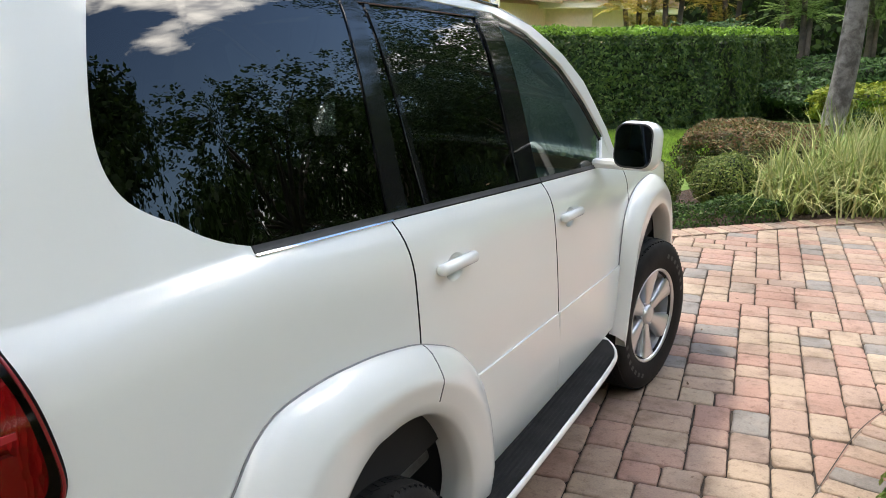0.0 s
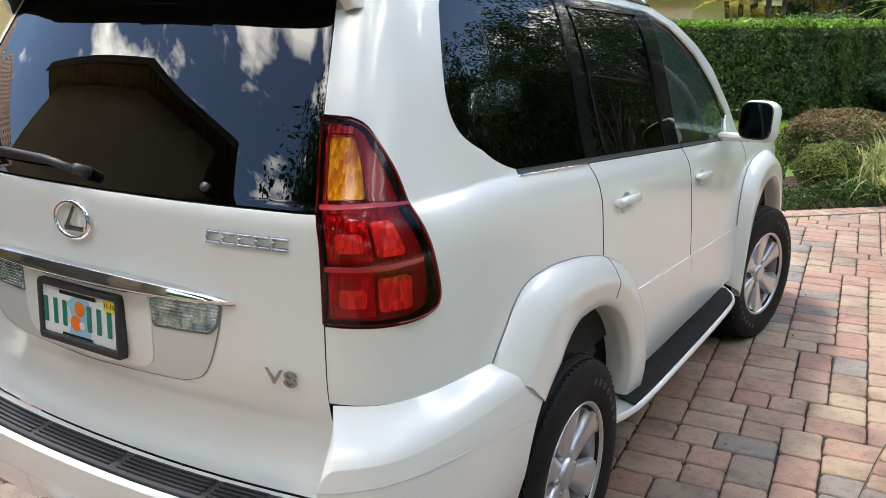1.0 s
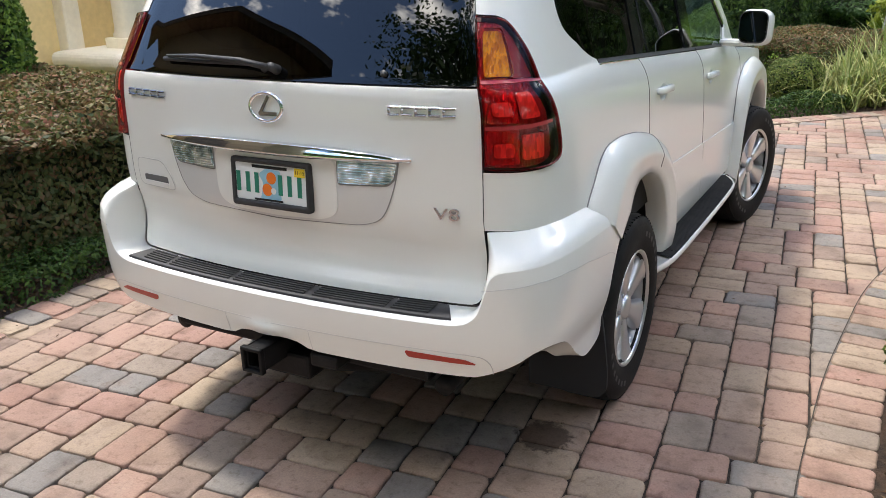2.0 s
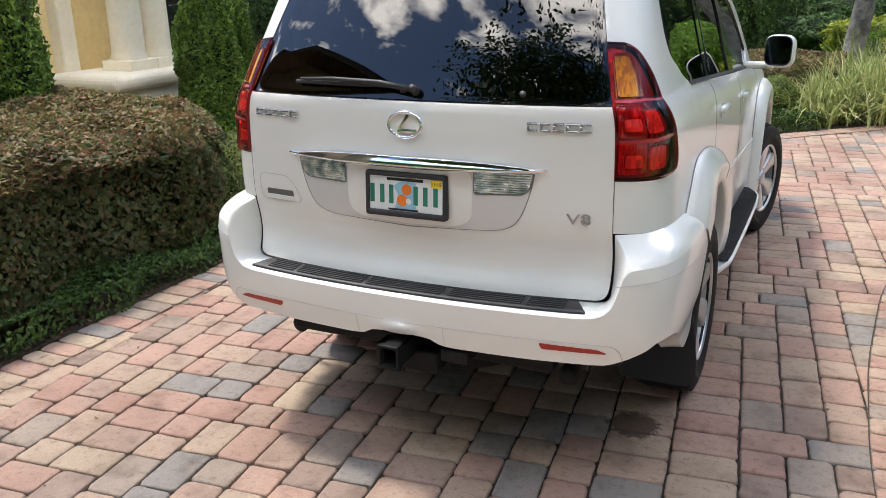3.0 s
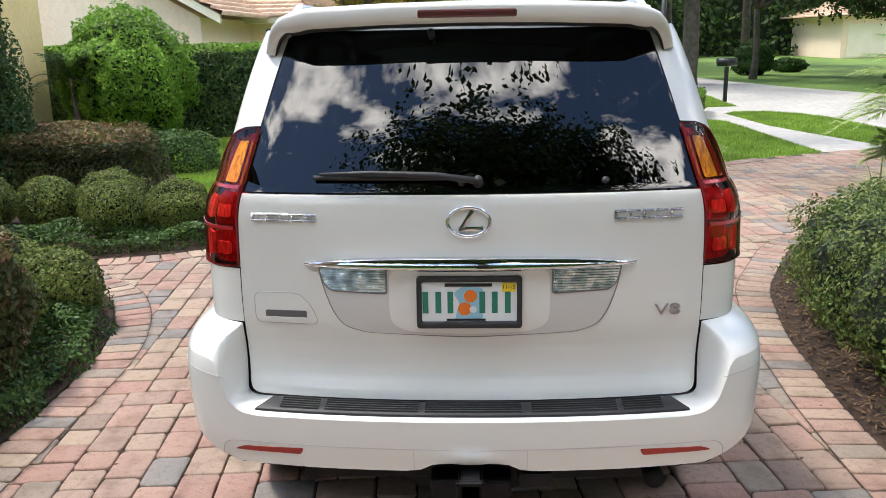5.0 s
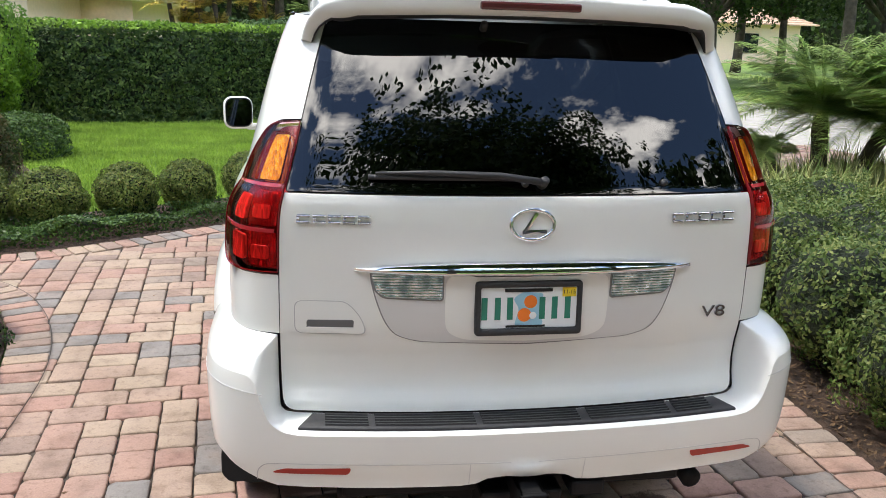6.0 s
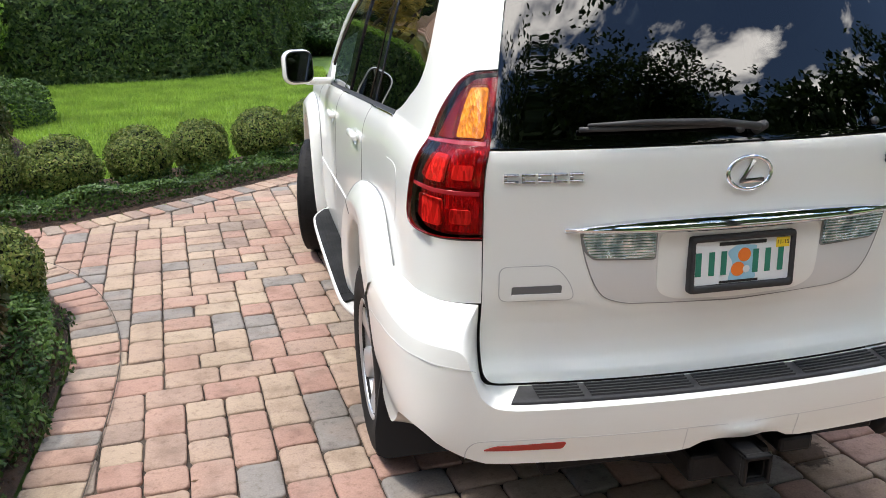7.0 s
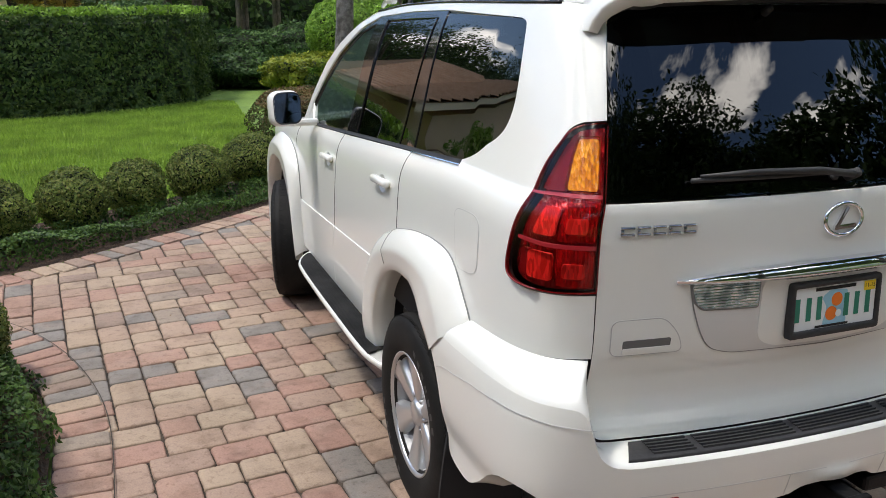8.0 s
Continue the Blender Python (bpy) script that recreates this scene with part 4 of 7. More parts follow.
def lettering(name, text, size, m, mat, parent, depth=0.002, label=""):
    cu = bpy.data.curves.new(name, "FONT")
    cu.body, cu.size, cu.extrude, cu.align_x, cu.align_y = text, size, depth, "CENTER", "CENTER"
    tmp = bpy.data.objects.new(name, cu)
    scene.collection.objects.link(tmp)
    me = bpy.data.meshes.new_from_object(tmp.evaluated_get(bpy.context.evaluated_depsgraph_get()))
    bpy.data.objects.remove(tmp)
    bpy.data.curves.remove(cu)
    me.transform(m)
    me.materials.clear()
    me.materials.append(mat)
    return part(name, me, mat, parent, label)


lettering("sticker_text", "11-15", .017, tilt @ pose(.121, -.0042, .048, 90, 0, 0), DARK_METAL, number_plate, .0003)
lettering("badge", "V8", .062, pose(.618, on_tail(.618, 1.02)[1] - .003, 1.022, 90, 0, 6) @ Matrix.Diagonal((1.25, .85, 1, 1)), CHROME_DEEP, tailgate, .003, "chrome V8 badge")
# maker's marks as plain chrome strokes
def chrome_stroke(x0, z0, x1, z1):
    xs = np.linspace(x0, x1, 4)
    rows = [[on_tail(x, z, o) for x in xs] for z, o in ((z0, .001), (z0 + .001, .006), ((z0 + z1) / 2, .0085), (z1 - .001, .006), (z1, .001))]
    part("badge_bar", strip("badge_bar", rows, CHROME_DEEP), CHROME_DEEP, tailgate)


for x0, x1, zc, h, n in ((-.672, -.463, 1.327, .026, 5), (.437, .652, 1.330, .030, 5)):
    for k in range(n):
        a, b = x0 + (x1 - x0) * (k + .06) / n, x0 + (x1 - x0) * (k + .90) / n
        chrome_stroke(a, zc - h / 2, b, zc - h / 2 + .008)
        chrome_stroke(a, zc + h / 2 - .008, b, zc + h / 2)
        chrome_stroke(a, zc - h / 2 + .007, a + .008, zc + h / 2 - .007)
rows_ = []
for k in range(8):
    w = 2 * math.pi * k / 8
    rows_.append([on_tail(.064 * math.cos(a) * (1 + .1 * math.cos(w)), 1.318 + .044 * math.sin(a) * (1 + .13 * math.cos(w)), .007 + .006 * math.sin(w)) for a in np.linspace(0, 2 * math.pi, 40, endpoint=False)])
rows_.append(rows_[0])
part("emblem_ring", strip("emblem_ring", rows_, CHROME, closed=True), CHROME, tailgate, "oval chrome ring emblem")
for a_, b_ in (((.012, 1.352), (-.026, 1.292)), ((-.030, 1.296), (.044, 1.298))):
    d_ = Vector((b_[0] - a_[0], b_[1] - a_[1])).normalized()
    n_ = Vector((-d_.y, d_.x)) * .006
    ring_ = [(a_[0] + n_.x, a_[1] + n_.y), (a_[0] - n_.x, a_[1] - n_.y), (b_[0] - n_.x, b_[1] - n_.y), (b_[0] + n_.x, b_[1] + n_.y)]
    rows_ = [[on_tail(*p, .001) for p in ring_], [on_tail(*p, .009) for p in ring_], [on_tail(sum(p[0] for p in ring_) / 4, sum(p[1] for p in ring_) / 4, .0095)] * 4]
    part("emblem_bar", strip("emblem_bar", rows_, CHROME, False, True), CHROME, tailgate)

# opening handle with its surround
hp_line = rounded([(-.678, 1.086), (-.535, 1.088), (-.492, 1.040), (-.473, .983), (-.678, .983)], .026)
hp = tail_sheet("handle_panel", hp_line, PAINT, .003, .002, tailgate)
groove("panel_gap", skin, dense(hp_line, .02), .0028, hp, 1, .0036, SOFT_GROOVE)
# the slot is not sunk: a dark grey sheet paints its shade
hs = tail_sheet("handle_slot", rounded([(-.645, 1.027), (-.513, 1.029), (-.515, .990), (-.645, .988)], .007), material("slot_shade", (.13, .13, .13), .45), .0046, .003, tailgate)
tail_sheet("handle_lip", rounded([(-.646, 1.005), (-.512, 1.006), (-.513, .9875), (-.646, .9865)], .005), PAINT, .0065, .004, hs)

# wiper
arm = [on_tail(.02, 1.43, .03), on_tail(-.10, 1.445, .034), on_tail(-.30, 1.452, .03), on_tail(-.46, 1.45, .024)]
wiper = part("rear_wiper", mesh_of("rear_wiper", *tube(arm, [.011, .010, .008, .004], 10), PLASTIC), PLASTIC, tailgate, "black rear wiper arm")
part("wiper_pivot", mesh_of("wiper_pivot", *tube([on_tail(.03, 1.432, -.005), on_tail(.03, 1.432, .038)], [.017, .013], 16), PLASTIC), PLASTIC, wiper)
blade = [on_tail(x, 1.442, .014) for x in np.linspace(-.48, -.06, 8)]
part("wiper_blade", mesh_of("wiper_blade", *tube(blade, .008, 6), PLASTIC), PLASTIC, wiper)
part("washer_nozzle", mesh_of("washer_nozzle", *tube([on_tail(-.14, 1.862, .0), on_tail(-.14, 1.862, .03)], .012, 8), PLASTIC), PLASTIC, tailgate)
for x in (-.02, .42):
    part("glass_stop", mesh_of("glass_stop", *tube([on_tail(x, 1.432, -.004), on_tail(x, 1.432, .006)], .011, 12), PLASTIC), PLASTIC, tailgate)

# dark inner body that shows in the seams
inner = []
for zz in (.45, .72, 1.0, 1.36):
    pp = skin(np.concatenate([-np.linspace(5.3, .0, 80), np.linspace(.0, 5.3, 80)]), np.full(160, zz))
    pp[:, 0] *= .965
    pp[:, 1] = np.maximum(pp[:, 1] + .03, .03)
    inner.append(pp)
part("inner_body", strip("inner_body", inner[1:3], GAP), GAP, suv)

# ---- rear bumper ----
OUTER = [(0, .715), (.62, .715), (.68, .722), (.72, .755), (.742, .82), (.757, .868), (.785, .890), (.85, .895), (1.02, .897), (1.15, .890), (1.25, .882), (1.43, .885)]
INNER = [(0, .729), (.65, .729), (.704, .732), (.728, .756), (.731, .84), (.731, .92), (.732, .972), (.80, .975), (.95, .974), (1.10, .966), (1.22, .952), (1.42, .905)]
tt_ = np.linspace(0, len(OUTER) - 1, 81)
out_u, out_z = pchip([(i, p[0]) for i, p in enumerate(OUTER)])(tt_), pchip([(i, p[1]) for i, p in enumerate(OUTER)])(tt_)
in_u, in_z = pchip([(i, p[0]) for i, p in enumerate(INNER)])(tt_), pchip([(i, p[1]) for i, p in enumerate(INNER)])(tt_)
arch_pts = curve([(1.425, .878), (1.365, .83), (1.315, .765), (1.282, .69), (1.266, .60), (1.262, .54), (1.256, .495), (1.242, .460), (1.212, .446), (1.175, .450), (1.135, .495), (1.095, .555), (1.05, .600), (1.0, .618), (.95, .622), (.90, .615), (.86, .597), (.814, .578), (.761, .557), (.715, .541)], 72)
bottom = [(.64, .538), (.50, .536), (.20, .537), (.155, .543), (.12, .562), (.06, .574), (0, .574)]
right_half = [(float(a), float(b)) for a, b in zip(out_u, out_z)] + arch_pts + bottom
outline = right_half + [(-u, z) for u, z in right_half[::-1] if u > 0]
bumper = part("rear_bumper", sheet("rear_bumper", shield, outline, PAINT, 0, .05, edge_mat=GAP), PAINT, suv, "white bumper with a black ribbed step pad")


def cap_rows(sign):
    rows = []
    for f, lift in ((0, 0), (.05, .007), (.14, .014), (.30, .018), (.5, .017), (.8, .006), (1.0, 0)):
        a, b = shield(out_u, out_z), skin(in_u, in_z)
        q = np.clip((in_u - 1.20) / .12, 0, 1)
        q = q * q * (3 - 2 * q)
        b = b * (1 - q)[:, None] + (a + np.array([-.004, 0, .003])) * q[:, None]
        p = a * (1 - f) + b * f
        p[:, 2] += lift * (1 - .3 * f) * (1 - q)
        p[:, 0] *= sign
        rows.append(p)
    return rows


part("bumper_top", strip("bumper_top", cap_rows(1)[::-1], PAINT), PAINT, bumper)
part("bumper_top", strip("bumper_top", cap_rows(-1), PAINT), PAINT, bumper)


# the scooped return behind the arch's lower lip
edge_ = even([p for p in arch_pts if .89 < p[0] < 1.215 and not (p[0] > 1.18 and p[1] > .47)], 20)
t_ = np.linspace(0, 1, 20)
scoop = np.stack([pchip([(0, k0), (.30, k1), (.65, k2), (1, k3)])(t_) for k0, k1, k2, k3 in ((.928, .872, .872, .884), (.405, .292, .17, .02), (.444, .478, .552, .610))], 1)
for sx in (-1, 1):
    a = shield(edge_[:, 0], edge_[:, 1])
    rows_ = [(a * (1 - f) + scoop * f) * np.array([sx, 1, 1]) for f in (0, .12, .5, 1)]
    part("bumper_return", strip("bumper_return", rows_[::-1] if sx > 0 else rows_, PAINT), PAINT, bumper)


def pad_point(u, f, h):
    a, b = shield(np.array([u]), np.array([.712]))[0], skin(np.array([u]), np.array([.729]))[0]
    p = a * (1 - f) + b * f
    return (p[0], p[1], .722 + .012 * f + h)


pad_rows = []
for f, h in ((.10, -.004), (.10, .010), (.13, .013), (.72, .014), (.75, .011), (.75, -.004)):
    pad_rows.append([pad_point(u * (.664 - .045 * f), f, h) for u in np.linspace(-1, 1, 40)])
pad = part("step_pad", strip("step_pad", pad_rows[::-1], PLASTIC), PLASTIC, bumper, "black ribbed step pad")
for a, b in ((-.60, -.475), (-.455, -.16), (-.14, .16), (.19, .455), (.475, .60)):
    for k in range(5):
        f = .20 + .11 * k
        r_ = [[pad_point(u, f + df, h) for u in np.linspace(a, b, 10)] for df, h in ((0, .013), (.012, .0185), (.05, .0185), (.062, .013))]
        part("pad_rib", strip("pad_rib", r_[::-1], PLASTIC, False), PLASTIC, pad)
for sx in (-1, 1):
    poly = rounded([(sx * .525, .610), (sx * .69, .605), (sx * .722, .590), (sx * .535, .588)], .009)
    part("rear_reflector", sheet("rear_reflector", shield, poly if sx > 0 else poly[::-1], REFLEX_RED, .003, .004, .02), REFLEX_RED, bumper, "slim red reflector")
# crease lines: thin grey strips, the folds' shade as colour
for a, b in ((-.70, -.005), (.005, .70)):
    us_ = np.linspace(a, b, 14)
    part("bumper_crease", sheet("bumper_crease", shield, [(u, .618 + .006 * abs(u)) for u in us_] + [(u, .6205 + .006 * abs(u)) for u in us_[::-1]], SILVER_AND_SHADE, .0015, .001), SILVER_AND_SHADE, bumper)
for sx in (-1, 1):
    ln_ = [(u, z) for u, z in ((.735, .836), (.80, .843), (.92, .849), (1.04, .843), (1.14, .824), (1.24, .784), (1.29, .758))]
    ln_ = [(sx * u, z) for u, z in ln_ + [(u, z + .0022) for u, z in ln_[::-1]]]
    part("bumper_crease", sheet("bumper_crease", shield, ln_ if sx > 0 else ln_[::-1], SILVER_AND_SHADE, .0015, .001), SILVER_AND_SHADE, bumper)
for sx in (-1, 1):
    ln_ = rect(.175, .540, .1775, .617)
    ln_ = [(sx * u, z) for u, z in ln_]
    part("bumper_seam", sheet("bumper_seam", shield, ln_ if sx > 0 else ln_[::-1], SILVER_AND_SHADE, .0012, .001), SILVER_AND_SHADE, bumper)

for sx in (-1, 1):
    ln_ = curve([(.70, .623), (.735, .618), (.757, .600), (.768, .575), (.770, .556)], 14)
    ln_ = [(sx * u, z) for u, z in ln_ + [(u - .0025, z - .001) for u, z in ln_[::-1]]]
    part("bumper_crease", sheet("bumper_crease", shield, ln_ if sx < 0 else ln_[::-1], SOFT_GROOVE, .0015, .001), SOFT_GROOVE, bumper)

# hitch and underside
tow = part("tow_hitch", boxed((-.55, -.02, .45), (.55, .05, .51), .012), STEEL, suv, "black steel tow hitch receiver")
bm = bmesh.new()
for a, b in (((-.038, -.22, .470), (.038, .06, .482)), ((-.038, -.22, .536), (.038, .06, .548)), ((-.038, -.22, .470), (-.026, .06, .548)), ((.026, -.22, .470), (.038, .06, .548))):
    box(bm, a, b, .003)
part("receiver_tube", bm, STEEL, tow)
bm = bmesh.new()
for a, b in (((-.044, -.236, .463), (.044, -.214, .476)), ((-.044, -.236, .542), (.044, -.214, .555)), ((-.044, -.236, .463), (-.031, -.214, .555)), ((.031, -.236, .463), (.044, -.214, .555))):
    box(bm, a, b, .004)
part("receiver_collar", bm, STEEL, tow)
part("wiring_socket", boxed((.15, -.12, .47), (.26, .0, .525), .012), STEEL, tow)
part("hitch_plate", boxed((-.13, -.10, .40), (.13, .06, .49), .012), STEEL, tow)
spare = part("spare_wheel", mesh_of("spare_wheel", *lathe([(.31, .20), (.285, .24), (.28, .31), (.30, .36), (.34, .375), (.40, .375), (.44, .36), (.47, .31), (.465, .24), (.44, .20)], "z", 48), RUBBER), RUBBER, suv, "spare wheel slung under the rear floor")
spare.location = (0, .46, .03)
part("spare_rim", mesh_of("spare_rim", *lathe([(.33, .0), (.33, .21), (.36, .21)], "z", 32), STEEL), STEEL, spare)
part("exhaust_pipe", mesh_of("exhaust_pipe", *tube([(.60, .5, .45), (.60, .06, .45), (.60, -.01, .445)], [.032, .032, .034], 16), STEEL), STEEL, suv)
part("exhaust_pipe", mesh_of("exhaust_pipe", *tube([(-.53, .5, .47), (-.53, .06, .47), (-.53, -.01, .465)], [.032, .032, .034], 16), STEEL), STEEL, suv)
part("underbody", boxed((-.72, .22, .40), (.72, 4.5, .62), .04), GAP, suv)
part("rear_axle", mesh_of("rear_axle", *tube([(-.75, WHEEL_R, .37), (.75, WHEEL_R, .37)], .06, 12), STEEL), STEEL, suv)

# ---- roof, rails, spoiler ----
roof_z = pchip([(.15, 1.888), (.6, 1.892), (1.3, 1.894), (1.9, 1.88), (2.2, 1.863), (2.45, 1.82), (2.57, 1.787)])
rows_ = []
for y in np.concatenate([np.linspace(.20, 2.2, 22), np.linspace(2.25, 2.57, 8)]):
    z0 = float(roof_z(y))
    w = float(half(max(y, .55), z0)) + .002
    if y < .55:
        w = float(np.interp(y, [.15, .25, .4, .55], [.52, .60, .635, w]))
    rows_.append([(w * u, y, z0 + .045 * (1 - abs(u) ** 2.6)) for u in np.linspace(-1, 1, 31)])
part("roof", strip("roof", rows_, PAINT), PAINT, suv)
rows_ = []
for y, z0 in ((2.565, 1.787), (2.8, 1.69), (3.0, 1.56), (3.2, 1.38), (3.33, 1.22)):
    w = float(half(y, z0)) - .02
    rows_.append([(w * u, y + .12 * (1 - u * u), z0 + .03 * (1 - u * u)) for u in np.linspace(-1, 1, 21)])
part("windscreen", strip("windscreen", rows_, CLEAR), CLEAR, suv, "clear windscreen")
rows_ = []
for y, z0 in ((3.20, 1.20), (3.5, 1.175), (4.0, 1.12), (4.4, 1.05), (4.6, .97), (4.68, .86), (4.70, .60), (4.66, .44)):
    w = float(nose(y)) * .86
    rows_.append([(w * u, y + .12 * (1 - u * u) * min(1, (y - 3.1)), z0 + .045 * (1 - u * u)) for u in np.linspace(-1, 1, 21)])
part("bonnet", strip("bonnet", rows_, PAINT), PAINT, suv)

spine = [(-.648, 1.815), (-.640, 1.845), (-.622, 1.882), (-.585, 1.915), (-.50, 1.935), (-.25, 1.944), (0, 1.947)]
spine = even(spine + [(-x, z) for x, z in spine[-2::-1]], 49)
spine_y = pchip([(-.67, .29), (-.64, .25), (-.60, .19), (-.5, .15), (-.25, .115), (0, .105), (.25, .115), (.5, .15), (.60, .19), (.64, .25), (.67, .29)])
rows_ = []
for i, (x, z) in enumerate(spine):
    a, b = spine[max(0, i - 1)], spine[min(len(spine) - 1, i + 1)]
    t = Vector((b[0] - a[0], b[1] - a[1])).normalized()
    n_ = Vector((-t.y, t.x))
    y = float(spine_y(x))
    thin = .45 + .55 * min(1, (1 - abs(x) / .655) * 6)
    deep = .22 + .78 * min(1, (1 - abs(x) / .655) * 7)
    ring = []
    for dy, dn in ((0, 0), (.004, .012), (.02, .018), (.12, .022), (.26, .014), (.26, -.03), (.10, -.052), (.035, -.056), (.008, -.046), (0, -.02)):
        ring.append((x + n_.x * dn * thin, y + dy * deep, z + n_.y * dn * thin))
    rows_.append(ring)
me_ = strip("spoiler", rows_, PAINT, closed=True)
me_.materials.append(PLASTIC)
# underside faces turn black, so the rear window mirrors a dark band
for f_ in me_.polygons:
    if f_.index % 10 in (5, 6, 7):
        f_.material_index = 1
spoiler = part("spoiler", me_, PAINT, suv, "white roof spoiler with a brake light")
part("brake_light", boxed((-.15, .098, 1.916), (.15, .13, 1.940), .006), material("dark_red_lens", (.10, .02, .02), .2, 0, .8), spoiler, "dark red high brake light")

for side in (-1, 1):
    pts = [(side * .585, .42, 1.90), (side * .592, .47, 1.945), (side * .60, .56, 1.965), (side * .615, 1.3, 1.972), (side * .61, 2.0, 1.955), (side * .605, 2.22, 1.925), (side * .60, 2.36, 1.875)]
    vs, fs = tube(pts, [.012, .017, .017, .017, .017, .016, .010], 12)
    rail = part("roof_rail", mesh_of("roof_rail", vs, fs, SILVER_AND_SHADE), SILVER_AND_SHADE, suv, "silver roof rail")
    for y in (.50, 1.28, 2.2):
        part("rail_foot", boxed((side * .605 - .016, y - .05, 1.885), (side * .605 + .016, y + .05, 1.955), .012), SILVER_AND_SHADE, rail)

for side in (-1, 1):
    us_ = np.linspace(1.0, 3.0, 40)
    p_ = skin(us_, pchip([(1.0, 1.892), (1.95, 1.894), (2.5, 1.884), (3.0, 1.852)])(us_))
    p_[:, 0] *= side
    part("roof_ditch", mesh_of("roof_ditch", *tube([tuple(q) for q in p_], .006, 6), TRIM), TRIM, suv)

# ---- wheels ----
def build_wheel():
    hub = thing("wheel", "", "")
    tyre_prof = [(-.10, .215), (-.118, .235), (-.131, .285), (-.132, .32), (-.124, .355), (-.112, .374), (-.085, .385), (0, .388), (.085, .385), (.112, .374), (.124, .355), (.132, .32), (.131, .285), (.118, .235), (.10, .215)]
    ty = part("tyre", mesh_of("tyre", *lathe(tyre_prof, "x", 72), RUBBER), RUBBER, hub, "black all-terrain tyre")
    bm = bmesh.new()
    for k in range(80):
        w = 2 * math.pi * k / 80
        for j, x in enumerate((-.096, -.052, 0, .052, .096)):
            m = Matrix.Rotation(w + (.5 * (j % 2)) * 2 * math.pi / 80, 4, "X")
            r = bmesh.ops.create_cube(bm, size=1.0, matrix=m @ Matrix.Translation((x, 0, .3838 - .0080 * (abs(x) > .09))) @ Matrix.Rotation(radians(14 * (-1) ** j), 4, "Z") @ Matrix.Diagonal((.044 if abs(x) < .09 else .030, .0262, .0065, 1)))
    part("tread", bm, RUBBER, ty)
    lip = [(.06, .217), (.110, .226), (.122, .235), (.120, .241), (.10, .236), (.06, .226)]
    rim = part("rim", mesh_of("rim", *lathe(lip, "x", 64, True), ALLOY), ALLOY, hub, "six-spoke silver alloy rim")
    part("barrel", mesh_of("barrel", *lathe([(.11, .226), (.06, .212), (-.09, .204), (-.10, .215)], "x", 48), ALLOY_DARK), ALLOY_DARK, rim)
    part("brake_disc", mesh_of("brake_disc", *lathe([(-.01, .02), (.0, .155), (-.02, .155)], "x", 40), STEEL), STEEL, rim)
    for k in range(6):
        w = 2 * math.pi * k / 6
        rows = []
        for r, wd, xo, th in ((.040, .024, .084, .04), (.075, .031, .090, .044), (.12, .040, .095, .044), (.165, .051, .100, .040), (.205, .066, .105, .030), (.226, .086, .108, .018)):
            rows.append([(xo - th, -wd, r), (xo - .010, -wd * .97, r), (xo, -wd * .80, r), (xo + .002, -wd * .35, r), (xo + .001, 0, r), (xo + .002, wd * .35, r), (xo, wd * .80, r), (xo - .010, wd * .97, r), (xo - th, wd, r)])
        m = Matrix.Rotation(w, 4, "X")
        rows = [[m @ Vector(p) for p in row] for row in rows]
        part("spoke", strip("spoke", rows[::-1], ALLOY), ALLOY, rim)
    part("hub_cap", mesh_of("hub_cap", *lathe([(.06, .052), (.092, .050), (.100, .042), (.103, .030), (.104, .001)], "x", 32), ALLOY), ALLOY, rim)
    for k in range(6):
        w = 2 * math.pi * (k + .5) / 6
        c = Vector((0, .068 * math.sin(w), .068 * math.cos(w)))
        part("wheel_nut", mesh_of("wheel_nut", *tube([c + Vector((.055, 0, 0)), c + Vector((.090, 0, 0))], .009, 6), ALLOY_DARK), ALLOY_DARK, rim)
    # raised sidewall marks, as bars
    for a0, a1 in ((20, 75), (200, 255)):
        for k in range(7):
            w = radians(a0 + (a1 - a0) * k / 6)
            rows = [[(.1325, r * math.sin(w + d), r * math.cos(w + d)) for d in (-.040, .040)] for r in (.296, .318)]
            part("sidewall_mark", strip("sidewall_mark", rows[::-1], material("pale_rubber", (.055, .052, .05), .7) if k == 0 and a0 == 20 else bpy.data.materials["pale_rubber"], False), GAP, ty)
    return hub


wheel = build_wheel()
wheel.parent = suv
wheel.matrix_basis = pose(.812, WHEEL_R, HUB)
for x, y, turn_ in ((-.812, WHEEL_R, 180), (.862, WHEEL_F - .04, -13), (-.862, WHEEL_F - .04, 167)):
    c = copy_thing(wheel, pose(x, y, HUB, 0, 0, turn_))
    c.parent = suv
for side in (-1, 1):
    shape = rounded([(.66, .20), (.94, .20), (.968, .235), (.968, .31), (.95, .46), (.925, .62), (.66, .62)], .02)
    rows_ = [[(side * x, y, z) for x, z in shape] for y in (WHEEL_R - .435, WHEEL_R - .422)]
    n_ = len(shape)
    bm = mesh_of("mud_flap", rows_[0] + rows_[1], [tuple(range(n_)), tuple(range(n_, 2 * n_))[::-1]] + [(i, (i + 1) % n_, n_ + (i + 1) % n_, n_ + i) for i in range(n_)], GAP, False)
    part("mud_flap", bm, GAP, suv, "black rubber mud flap")

